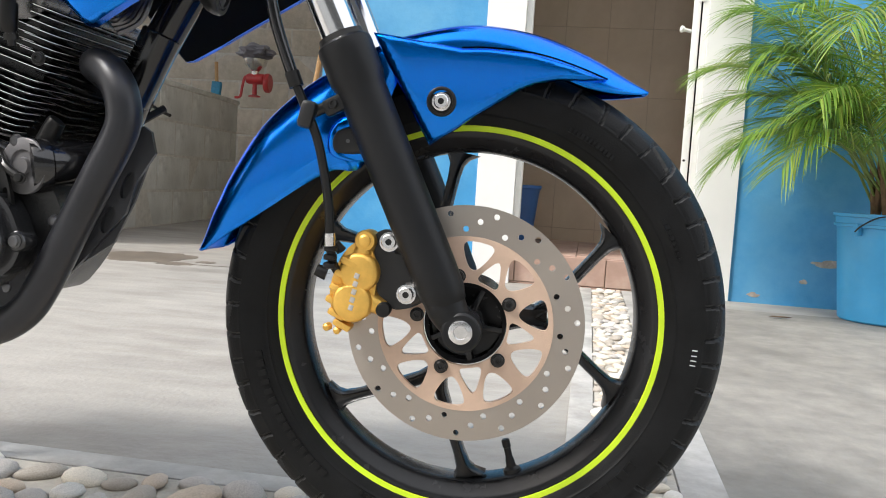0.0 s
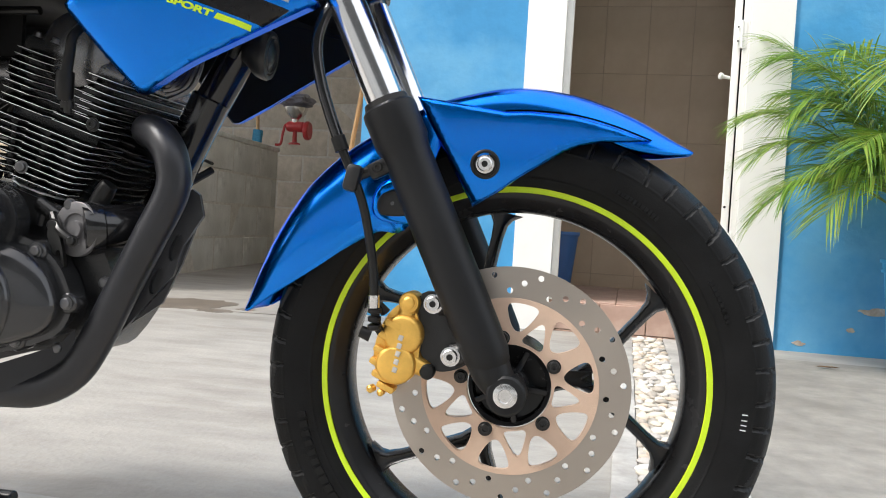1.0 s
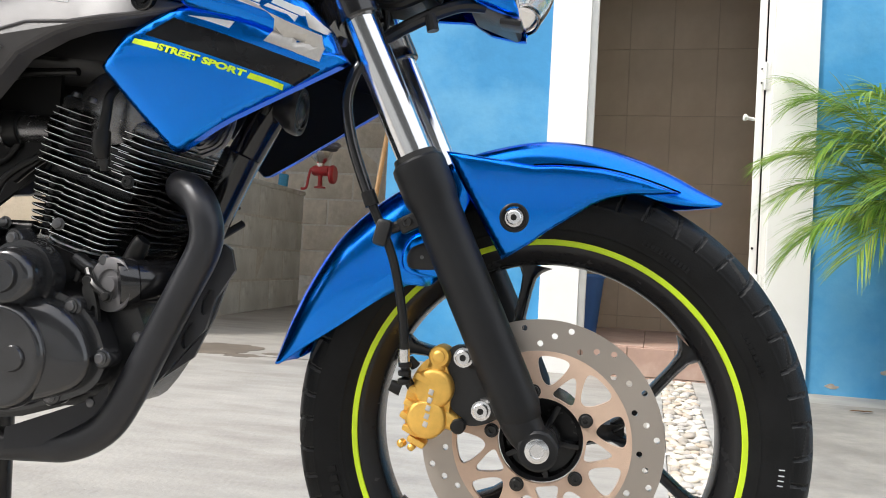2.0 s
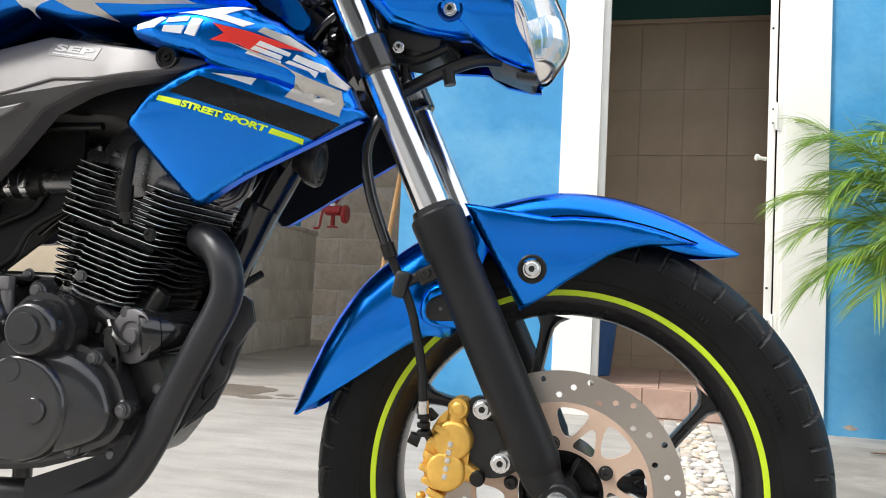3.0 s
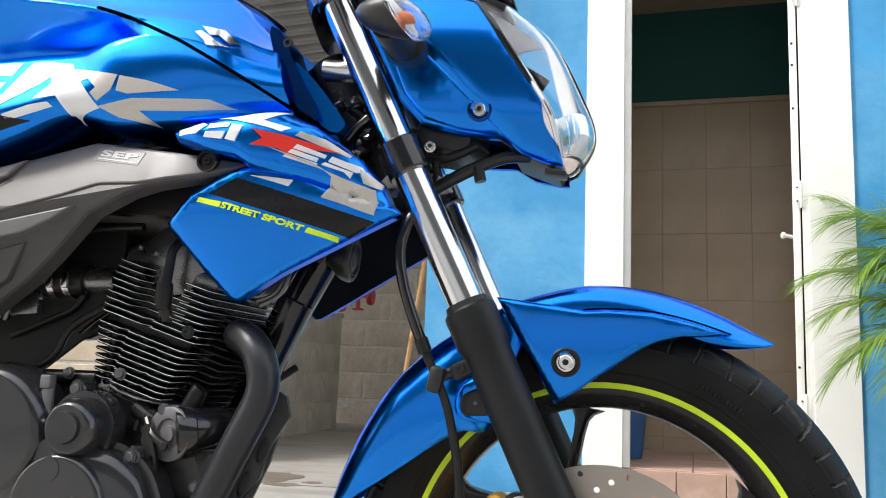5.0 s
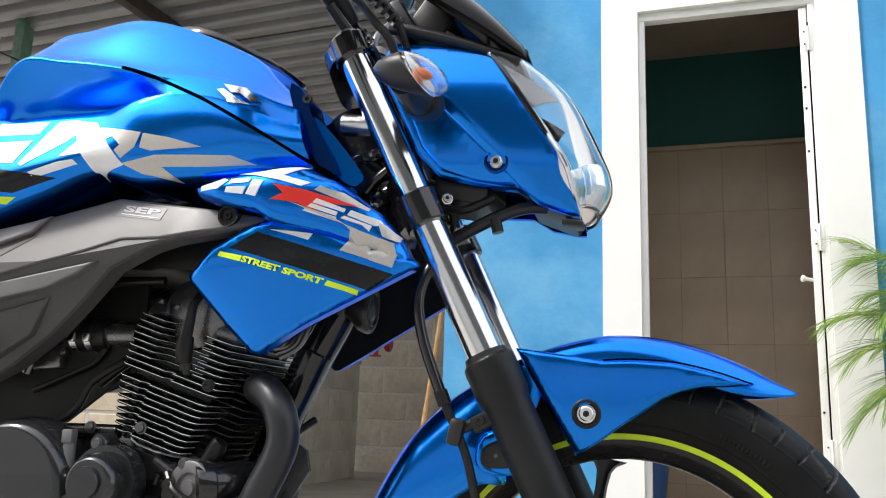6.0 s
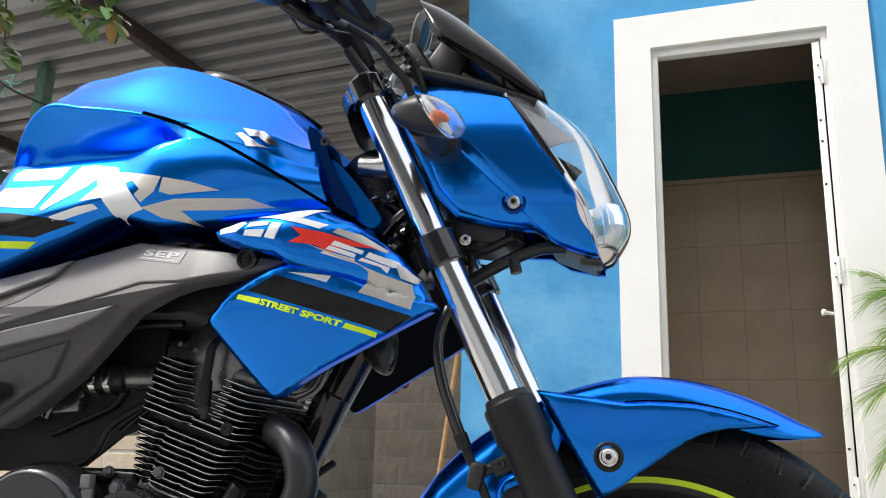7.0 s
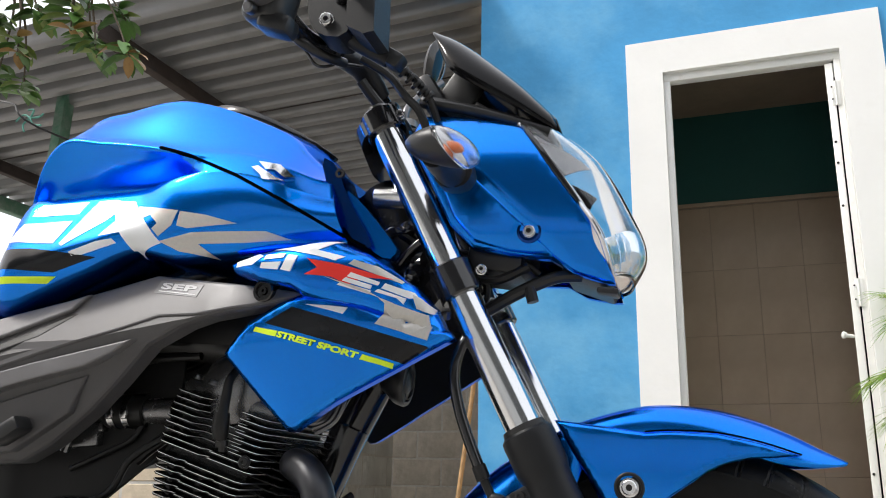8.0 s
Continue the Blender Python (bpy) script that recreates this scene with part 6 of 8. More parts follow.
    # bars
    pts = [(-0.345, 0.0, 1.030), (-0.350, 0.05, 1.035), (-0.367, 0.10, 1.070), (-0.3815, 0.16, 1.066), (-0.387, 0.22, 1.050), (-0.388, 0.27, 1.048), (-0.384, 0.31, 1.047), (-0.380, 0.44, 1.045)]
    bm = bmesh.new()
    tube(bm, [(x, -y, z) for x, y, z in pts[::-1]] + pts[1:], 0.0112, 14)
    bars = part("handlebar", bm, SATIN, bike, "black steel handlebar")
    for s in (-1, 1):
        bm = bmesh.new()
        tube(bm, [(-0.353, s * 0.062, 1.044), (-0.367, s * 0.10, 1.070), (-0.3805, s * 0.155, 1.067)], [0.014, 0.0165, 0.0155], 16, 5)
        part("bar_sleeve", bm, PLASTIC, bars)
        bm = bmesh.new()
        turned(bm, [(-0.004, 0.0125), (-0.004, 0.0150), (0.004, 0.0150), (0.004, 0.0125)], (-0.382, s * 0.168, 1.065), (-0.386, s * 0.21, 1.053), 20, closed=True)
        part("collar", bm, BOLTGREY, bars)
        bm = bmesh.new()
        tube(bm, [(-0.381, s * 0.37, 1.046), (-0.379, s * 0.47, 1.045)], 0.0175, 18, 0)
        part("grip", bm, HOSE, bars)
        bm = bmesh.new()
        turned(bm, [(-0.016, 0.016), (-0.016, 0.0225), (-0.012, 0.0240), (0.010, 0.0240), (0.014, 0.0215), (0.014, 0.016)], (-0.382, s * 0.355, 1.046), (-0.381, s * 0.37, 1.046), 28, closed=True)
        part("throttle_drum", bm, GREY, bars)
        bm = bmesh.new()
        box(bm, (-0.384, s * 0.318, 1.040), (0.052, 0.046, 0.056), (0, 14, 8 * s), 0.014, 3)
        box(bm, (-0.372, s * 0.322, 1.008), (0.040, 0.030, 0.022), (0, 20, 0), 0.007)
        part("switch_pod", bm, PLASTIC, bars)
        bm = bmesh.new()
        rod(bm, (-0.392, s * 0.340, 1.020), (-0.394, s * 0.352, 1.018), 0.007, 14)
        part("switch_button", bm, BOLTGREY, bars)
        # lever perch, its pivot, and the fluid box
        bm = bmesh.new()
        plate(bm, rounded([(-0.384, 1.112), (-0.325, 1.112), (-0.322, 1.064), (-0.332, 1.036), (-0.365, 1.043), (-0.380, 1.064)], 1), [], lambda a, b, h: (a, s * h, b), 0.195, 0.238)
        tube(bm, [(-0.340, s * 0.215, 1.055), (-0.318, s * 0.205, 1.040), (-0.291, s * 0.198, 1.022)], [0.014, 0.012, 0.010], 12, 4)
        part("lever_perch", bm, MATTE, bars)
        bm = bmesh.new()
        box(bm, (-0.286, s * 0.196, 1.022), (0.026, 0.022, 0.020), (0, 35, 0), 0.004)
        part("lever_switch", bm, PLASTIC, bars)
        bolt(bars, (-0.3553, s * 0.238, 1.0612), (0.1, s, -0.2), 0.0075, STEEL, 1.2, 0.007)
        bm = bmesh.new()
        plate(bm, rounded([(-0.321, 1.105), (-0.287, 1.105), (-0.2865, 1.024), (-0.300, 1.023), (-0.3205, 1.036)], 0), [], lambda a, b, h: (a, s * h, b), 0.212, 0.262)
        box(bm, (-0.303, s * 0.237, 1.108), (0.048, 0.060, 0.010), (0, 3, 0), 0.003)
        part("fluid_box", bm, MATTE, bars)
        bm = bmesh.new()
        tube(bm, [(-0.345, s * 0.225, 1.085), (-0.318, s * 0.27, 1.088), (-0.318, s * 0.34, 1.080), (-0.330, s * 0.45, 1.074)], [0.009, 0.007, 0.007, 0.006], 12)
        part("lever", bm, SATIN, bars)
        bm = bmesh.new()
        box(bm, (-0.348, s * 0.045, 1.020), (0.032, 0.026, 0.044), (0, 0, 0), 0.006)
        part("riser", bm, SATIN, bars)
        bm = bmesh.new()
        if s < 0:
            tube(bm, [(-0.350, -0.235, 1.10), (-0.375, -0.255, 1.16), (-0.405, -0.275, 1.235)], 0.0055, 10)
        else:
            tube(bm, [(-0.352, 0.22, 1.205), (-0.376, 0.18, 1.165), (-0.392, 0.15, 1.120), (-0.390, 0.16, 1.06)], 0.0062, 12)
        part("mirror_stem", bm, BOLTGREY if s > 0 else SATIN, bars)
        bm = bmesh.new()
        cx, cy, cz = (-0.370, 0.235, 1.245) if s > 0 else (-0.412, -0.31, 1.285)
        rows = []
        for d, f in ((-0.012, 0.72), (-0.010, 0.92), (-0.002, 1.0), (0.008, 0.86), (0.016, 0.5), (0.019, 0.1)):
            rows.append([bm.verts.new((cx + 0.65 * d + 0.24 * 0.05 * f * math.sin(a), cy + 0.040 * f * math.cos(a) * (1 + 0.15 * math.sin(a)), cz + 0.046 * f * math.sin(a))) for a in (2 * math.pi * j / 32 for j in range(32))])
        for a, b in zip(rows, rows[1:]):
            for j in range(32):
                bm.faces.new((a[j], a[(j + 1) % 32], b[(j + 1) % 32], b[j]))
        bm.faces.new(rows[-1])
        bm.faces.new(rows[0])
        part("mirror", bm, GLOSSBLACK, bars, "black rear view mirror")
    # bent steel guide of the throttle cable
    bm = bmesh.new()
    tube(bm, [(-0.420, -0.27, 1.105), (-0.409, -0.24, 1.079), (-0.402, -0.24, 1.057), (-0.388, -0.24, 1.038), (-0.365, -0.22, 1.026), (-0.352, -0.19, 1.030)], 0.0062, 12)
    part("cable_guide", bm, DARKSTEEL, bars)
    # cables
    for nm, pts, r in (("throttle_cable", [(-0.372, -0.30, 1.030), (-0.400, -0.21, 1.052), (-0.388, -0.20, 1.030), (-0.373, -0.20, 1.023), (-0.358, -0.19, 1.030), (-0.345, -0.15, 1.045)], 0.0020),
                       ("brake_line", [(-0.351, -0.14, 1.062), (-0.319, -0.125, 1.042), (-0.2965, -0.12, 1.012), (-0.2755, -0.115, 0.984), (-0.262, -0.09, 0.92), (-0.240, -0.07, 0.80)], 0.0055),
                       ("switch_cable", [(-0.365, -0.105, 1.050), (-0.352, -0.09, 1.030), (-0.335, -0.08, 1.010), (-0.315, -0.075, 0.995), (-0.300, -0.06, 0.96)], 0.0075),
                       ("lever_cable", [(-0.290, -0.19, 1.020), (-0.300, -0.15, 1.040), (-0.285, -0.12, 1.0355), (-0.269, -0.11, 1.012), (-0.262, -0.09, 0.985)], 0.0052),
                       ("clutch_cable", [(-0.33, 0.21, 1.085), (-0.29, 0.15, 1.06), (-0.27, 0.08, 1.0), (-0.30, 0.05, 0.88), (-0.36, 0.06, 0.76)], 0.0045),
                       ("loom", [(-0.300, -0.055, 0.90), (-0.290, -0.070, 0.86), (-0.296, -0.068, 0.81), (-0.310, -0.05, 0.75)], 0.010),
                       ("loom", [(-0.270, -0.04, 0.90), (-0.262, -0.065, 0.85), (-0.250, -0.065, 0.80), (-0.262, -0.045, 0.74)], 0.008),
                       ("loom", [(-0.310, -0.08, 0.845), (-0.275, -0.075, 0.815), (-0.268, -0.07, 0.775), (-0.285, -0.05, 0.72)], 0.007)):
        bm = bmesh.new()
        tube(bm, pts, r, 10)
        part(nm, bm, HOSE if nm != "loom" else GLOSSBLACK, bike)
    # crinkled taped wiring behind the fork leg, and the stay beside it
    rnd = random.Random(5)
    for pts, r in (([(-0.327, -0.085, 0.843), (-0.310, -0.085, 0.847), (-0.292, -0.085, 0.853), (-0.285, -0.085, 0.859)], 0.0075), ([(-0.282, -0.075, 0.826), (-0.287, -0.075, 0.809), (-0.293, -0.075, 0.791), (-0.300, -0.075, 0.774), (-0.307, -0.075, 0.759)], 0.011), ([(-0.269, -0.080, 0.799), (-0.261, -0.080, 0.781), (-0.253, -0.080, 0.767)], 0.007)):
        path = spline(pts, 9)
        path = [q + Vector((rnd.uniform(-1, 1), rnd.uniform(-1, 1), rnd.uniform(-1, 1))) * 0.0012 for q in path]
        bm = bmesh.new()
        tube(bm, path, [r * rnd.uniform(0.72, 1.15) for _ in path], 9, 0)
        for v in bm.verts:
            v.co += Vector((rnd.uniform(-1, 1), rnd.uniform(-1, 1), rnd.uniform(-1, 1))) * 0.0013
        part("taped_loom", bm, GLOSSBLACK, bike, smooth=False)
    bm = bmesh.new()
    tube(bm, [(-0.279, -0.085, 0.833), (-0.296, -0.085, 0.819), (-0.310, -0.085, 0.802)], 0.0055, 12)
    part("wiring_stay", bm, GLOSSBLACK, bike)
    for k in range(6):
        bm = bmesh.new()
        a = Vector((-0.300, -0.145, 1.043)).lerp(Vector((-0.269, -0.112, 1.013)), k / 5)
        turned(bm, [(-0.003, 0.0055), (-0.002, 0.0085), (0.002, 0.0085), (0.003, 0.0055)], a, a + Vector((0.03, 0.03, -0.03)), 14)
        part("cable_bellows", bm, HOSE, bike)
    bm = bmesh.new()
    rod(bm, (-0.345, -0.085, 0.892), (-0.295, -0.085, 0.888), 0.014, 20)
    part("ignition_barrel", bm, STEEL, bike)


build_front()


# ---- engine ----
EO = Vector((-0.562, 0, 0.490))          # foot of the barrel
EU = Vector((0.954, 0, -0.300))          # ahead, square to the bore
EW = Vector((0.300, 0, 0.954))           # up the bore


def eng(u, y, w):
    return EO + EU * u + EW * w + Vector((0, y, 0))


def fin(parent, w, u0, u1, y0, y1, t=0.0022, cuts=()):
    """One cooling fin: a thin plate with clipped corners; its edge catches the light."""
    bm = bmesh.new()
    c = 0.007
    q = [(u0 + c, y0), (u1 - c, y0), (u1, y0 + c), (u1, y1 - c), (u1 - c, y1), (u0 + c, y1), (u0, y1 - c), (u0, y0 + c)]
    for a, b, deep in reversed(cuts):
        q = q[:1] + [(a - 0.003, y0), (a, y0 + deep), (b, y0 + deep), (b + 0.003, y0)] + q[1:]
    lo = [bm.verts.new(eng(u, y, w - t / 2)) for u, y in q]
    mid = [bm.verts.new(eng(u, y, w + t * 0.16)) for u, y in q]
    cu, cy = (u0 + u1) / 2, (y0 + y1) / 2
    hi = [bm.verts.new(eng(u + 0.0002 * (1 if u < cu else -1), y + 0.0002 * (1 if y < cy else -1), w + t / 2)) for u, y in q]
    n = len(q)
    bm.faces.new(lo[::-1])
    bm.faces.new(hi)
    for a, b, k in ((lo, mid, 0), (mid, hi, 1)):
        for i in range(n):
            f = bm.faces.new((a[i], a[(i + 1) % n], b[(i + 1) % n], b[i]))
            f.material_index = k
    return part("fin", bm, [BLOCKMET, BAREEDGE], parent, smooth=False)


def build_engine():
    # barrel core and head core
    bm = bmesh.new()
    for (w0, a0, b0), (w1, a1, b1) in (((-0.01, -0.034, 0.034), (0.066, -0.062, 0.044)), ((0.066, -0.068, 0.046), (0.148, -0.070, 0.046))):
        lo = [bm.verts.new(eng(u, y, w0)) for u, y in ((a0, -0.085), (b0, -0.085), (b0, 0.085), (a0, 0.085))]
        hi = [bm.verts.new(eng(u, y, w1)) for u, y in ((a1, -0.085), (b1, -0.085), (b1, 0.085), (a1, 0.085))]
        bm.faces.new(lo[::-1])
        bm.faces.new(hi)
        for i in range(4):
            bm.faces.new((lo[i], lo[(i + 1) % 4], hi[(i + 1) % 4], hi[i]))
    cyl = part("cylinder", bm, BLOCKMET, bike, "black finned air-cooled cylinder", smooth=False)
    for k in range(9):
        w = 0.004 + 0.0078 * k
        s = k / 8
        fin(cyl, w, -0.050 - 0.019 * s, 0.048 + 0.010 * s, -0.120, 0.105, 0.0022, [(-0.030, -0.024, 0.008)] + ([(0.018, 0.021, 0.005)] if k % 2 else []))
    for k in range(9):
        w = 0.0805 + 0.0080 * k
        fin(cyl, w, -0.0715 + 0.003 * abs(k - 4) / 4, 0.0665, -0.122, 0.105, 0.0022, [(-0.027, 0.028, 0.030)] if k > 1 else [(-0.003, 0.003, 0.012)])
    # foot of the barrel: gasket, stud bosses and their nuts
    bm = bmesh.new()
    q = rounded([(-0.050, -0.112), (0.050, -0.112), (0.054, 0.10), (-0.05, 0.10)], 2)
    plate(bm, q, [], lambda a_, b_, h: tuple(eng(a_, b_, h)), -0.0055, -0.0035)
    part("gasket", bm, BAREEDGE, cyl)
    bm = bmesh.new()
    q = rounded([(-0.048, -0.110), (0.047, -0.110), (0.05, 0.09), (-0.048, 0.09)], 2)
    plate(bm, q, [], lambda a_, b_, h: tuple(eng(a_, b_, h)), -0.042, -0.006)
    part("barrel_foot", bm, CASTING, cyl, angle=50)
    for u in (-0.043, -0.020, 0.030, 0.046):
        bm = bmesh.new()
        rod(bm, eng(u, -0.113, -0.040), eng(u, -0.113, -0.008), 0.0075, 14)
        part("stud_boss", bm, SATIN, cyl)
    # front fins seen past the corner
    for k in range(15):
        w = 0.004 + 0.0088 * k
        bm = bmesh.new()
        s = min(1, k / 7)
        c = eng(0.050 + 0.014 * s, 0.0, w)
        m = Matrix((( *EU, ), (0, 1, 0), (*EW,))).transposed().to_4x4()
        bmesh.ops.create_cube(bm, size=1, matrix=Matrix.Translation(c) @ m @ Matrix.Diagonal((0.06, 0.175, 0.0022, 1)))
        bmesh.ops.bevel(bm, geom=list(bm.edges), offset=0.0008, segments=1, affect="EDGES")
        part("fin", bm, BLOCKMET, cyl, smooth=False)
    # through studs in the fin recess
    for u in (-0.052, -0.006, 0.030):
        bm = bmesh.new()
        rod(bm, eng(u * 0.7, -0.100, -0.005), eng(u, -0.100, 0.068), 0.0052, 10)
        part("stud_boss", bm, BLOCKMET, cyl)
    # cam cover
    bm = bmesh.new()
    turned(bm, [(-0.100, 0.030), (-0.092, 0.044), (-0.06, 0.050), (0.06, 0.050), (0.092, 0.044), (0.1, 0.03)], eng(-0.012, 0, 0.165), eng(-0.012, 1, 0.165), 36)
    box(bm, tuple(eng(-0.01, 0, 0.152)), (0.135, 0.19, 0.022), (0, 17.5, 0), 0.006)
    part("cam_cover", bm, HEADMET, cyl, "satin grey cam cover")
    for u, y in ((-0.066, -0.088), (0.046, -0.090), (0.040, -0.06), (-0.035, -0.098)):
        o = eng(u, y, 0.162)
        bolt(cyl, o, EW, 0.0055, BOLTGREY, 1.2, 0.006, False)
    bolt(cyl, eng(0.056, -0.122, 0.092), (0, -1, 0), 0.0062, DARKSTEEL, 1.3, 0.005)
    # spark plug, cap and lead
    bm = bmesh.new()
    tube(bm, [(-0.5115, -0.128, 0.588), (-0.5118, -0.131, 0.600), (-0.5110, -0.131, 0.618)], [0.0085, 0.0105, 0.0095], 16, 4)
    tube(bm, [(-0.5110, -0.131, 0.612), (-0.5080, -0.130, 0.640), (-0.5050, -0.128, 0.660), (-0.500, -0.10, 0.685)], [0.0068, 0.006, 0.0055, 0.005], 12)
    part("plug_cap", bm, HOSE, cyl, "black rubber spark plug cap")
    bm = bmesh.new()
    turned(bm, [(0, 0.0045), (0.006, 0.0045), (0.006, 0.0080), (0.013, 0.0080), (0.013, 0.006), (0.02, 0.006)], (-0.5105, -0.124, 0.573), (-0.5115, -0.129, 0.600), 12)
    part("spark_plug", bm, DARKSTEEL, cyl)
    # intake stub with two clamps, and the throttle body
    bm = bmesh.new()
    a, b = Vector((-0.602, -0.085, 0.6245)), Vector((-0.700, -0.085, 0.6245))
    turned(bm, [(0, 0.018), (0.012, 0.0165), (0.046, 0.0165)], a, b, 24)
    part("intake_stub", bm, HEADMET, cyl)
    bm = bmesh.new()
    o = a + (b - a).normalized() * 0.043
    turned(bm, [(0, 0.017), (0, 0.021), (0.004, 0.022), (0.054, 0.0225), (0.058, 0.021), (0.059, 0.017), (0.09, 0.017)], o, o + (b - a), 24)
    part("intake_sleeve", bm, HOSE, cyl)
    for d in (0.060, 0.082):
        bm = bmesh.new()
        o = a + (b - a).normalized() * d
        turned(bm, [(0, 0.0225), (0, 0.0245), (0.009, 0.0245), (0.009, 0.0225)], o, o + (b - a), 28)
        box(bm, (o.x, -0.112, o.z - 0.006), (0.010, 0.008, 0.012), (0, 0, 0), 0.002)
        part("clamp", bm, STEEL, cyl, "bright steel hose clamp")
    bm = bmesh.new()
    box(bm, (-0.752, -0.060, 0.640), (0.060, 0.070, 0.070), (0, -6, 0), 0.012)
    box(bm, (-0.732, -0.092, 0.592), (0.048, 0.016, 0.028), (0, -4, 0), 0.004)
    tube(bm, [(-0.756, -0.098, 0.572), (-0.750, -0.098, 0.590)], 0.006, 10, 0)
    box(bm, (-0.712, -0.090, 0.604), (0.016, 0.014, 0.012), (0, 0, 0), 0.002)
    part("throttle_body", bm, HEADMET, cyl, "grey cast throttle body")
    bm = bmesh.new()
    box(bm, (-0.82, 0, 0.68), (0.16, 0.2, 0.12), (0, 0, 0), 0.02)
    part("airbox", bm, VOID, bike)
    bm = bmesh.new()
    plate(bm, rounded([(-0.98, 0.50), (-0.735, 0.505), (-0.70, 0.512), (-0.617, 0.575), (-0.60, 0.60), (-0.60, 0.70), (-0.98, 0.70)], 0), [], side, -0.084, -0.078)
    part("inner_panel", bm, VOID, bike)
    bm = bmesh.new()
    box(bm, (-0.64, 0.0, 0.735), (0.34, 0.20, 0.05), (0, 4, 0), 0.01)
    part("tank_underside", bm, VOID, bike)

    # crankcase
    bm = bmesh.new()
    q = rounded([(-0.62, 0.500), (-0.53, 0.470), (-0.485, 0.445), (-0.455, 0.41), (-0.450, 0.37), (-0.470, 0.33), (-0.500, 0.292), (-0.513, 0.300), (-0.538, 0.302), (-0.573, 0.291), (-0.61, 0.280), (-0.74, 0.270), (-0.79, 0.34), (-0.78, 0.44), (-0.72, 0.50)], 1)
    plate(bm, q, [], side, -0.118, 0.02)
    case = part("crankcase", bm, BLOCKMET, bike, "black engine crankcase", angle=30)
    for x0, z0, x1, z1, r in ((-0.68, 0.503, -0.60, 0.503, 0.009), (-0.545, 0.470, -0.520, 0.455, 0.010)):
        bm = bmesh.new()
        tube(bm, [(x0, -0.115, z0), (x1, -0.115, z1)], r, 12, 0)
        part("case_rib", bm, BLOCKMET, case)
    bm = bmesh.new()
    plate(bm, rounded([(-0.62, 0.48), (-0.54, 0.45), (-0.52, 0.40), (-0.53, 0.32), (-0.62, 0.31), (-0.74, 0.31), (-0.76, 0.42)], 2), [], side, 0.02, 0.115)
    part("generator_case", bm, BLOCKMET, case)
    # clutch cover: flange, wall, face
    flange = rounded([(-0.60, 0.440), (-0.56, 0.436), (-0.524, 0.428), (-0.495, 0.403), (-0.482, 0.375), (-0.478, 0.352), (-0.492, 0.326), (-0.525, 0.312), (-0.555, 0.303), (-0.59, 0.293), (-0.66, 0.288), (-0.72, 0.32), (-0.73, 0.37), (-0.70, 0.43)], 2)
    bm = bmesh.new()
    plate(bm, flange, [], side, -0.150, -0.120)
    cc = part("clutch_cover", bm, CASTING, bike, "dark grey cast clutch cover with raised rounds", angle=30)

    def dome(name, cx, cz, r, y0, y1, r1, n=40, label="", face=0.0):
        b_ = bmesh.new()
        h = y0 - y1
        turned(b_, [(0, r), (h * 0.35, r), (h * 0.62, r * 0.97), (h * 0.86, (r + r1) / 2), (h, r1), (h + face, r1 * 0.96), (h + face, r1 * 0.2)], (cx, y0, cz), (cx, y0 - 1, cz), n)
        return part(name, b_, CASTING, cc, label, angle=50)
    def raised(name, outline, cx, cz, levels):
        b_ = bmesh.new()
        rings = [[b_.verts.new((cx + (a - cx) * k, y, cz + (b - cz) * k)) for a, b in outline] for k, y in levels]
        n_ = len(outline)
        for r0, r1 in zip(rings, rings[1:]):
            for i in range(n_):
                b_.faces.new((r0[i], r0[(i + 1) % n_], r1[(i + 1) % n_], r1[i]))
        b_.faces.new(rings[-1])
        return part(name, b_, CASTING, cc, angle=75)
    raised("cover_dome", flange, -0.59, 0.355, [(0.90, -0.145), (0.895, -0.157), (0.88, -0.163), (0.84, -0.168), (0.74, -0.173), (0.55, -0.176), (0.2, -0.177)])
    dome("cover_round", -0.594, 0.360, 0.0615, -0.160, -0.184, 0.055)
    dome("plug", -0.5695, 0.359, 0.0155, -0.176, -0.188, 0.0135)
    dome("filter_flange", -0.586, 0.447, 0.043, -0.135, -0.158, 0.0415)
    dome("filter_cap", -0.586, 0.447, 0.0345, -0.150, -0.186, 0.026)
    dome("filter_cap_face", -0.587, 0.448, 0.0185, -0.184, -0.1905, 0.0172)
    dome("filter_tail", -0.606, 0.408, 0.030, -0.140, -0.174, 0.0285)
    dome("plug", -0.603, 0.402, 0.0145, -0.170, -0.185, 0.0130)
    dome("cover_big", -0.702, 0.436, 0.083, -0.130, -0.180, 0.070)
    bm = bmesh.new()
    tube(bm, [(-0.634, -0.158, 0.490), (-0.630, -0.160, 0.43)], 0.007, 12, 0)
    box(bm, (-0.634, -0.16, 0.497), (0.014, 0.012, 0.016), (0, 0, 0), 0.002)
    part("oil_line", bm, GREYLIGHT, cc)
    for x, z in ((-0.600, 0.490), (-0.577, 0.408), (-0.522, 0.417), (-0.483, 0.362), (-0.543, 0.316)):
        b_ = bmesh.new()
        turned(b_, [(-0.02, 0.012), (0.0, 0.012), (0.003, 0.010), (0.0035, 0.004)], (x, -0.150, z), (x, -1, z), 20)
        part("bolt_boss", b_, CASTING, cc)
        bolt(cc, (x, -0.1535, z), (0, -1, 0), 0.0056, BOLTGREY, 1.3, 0.005, False)
    for x, z, y in ((-0.630, 0.508, -0.128), (-0.560, 0.509, -0.13), (-0.459, 0.384, -0.118), (-0.512, 0.306, -0.118), (-0.502, 0.470, -0.124)):
        bolt(case, (x, y, z), (0, -1, 0), 0.0058, BOLTGREY, 1.3, 0.006, False)
    # starter motor and clutch arm
    bm = bmesh.new()
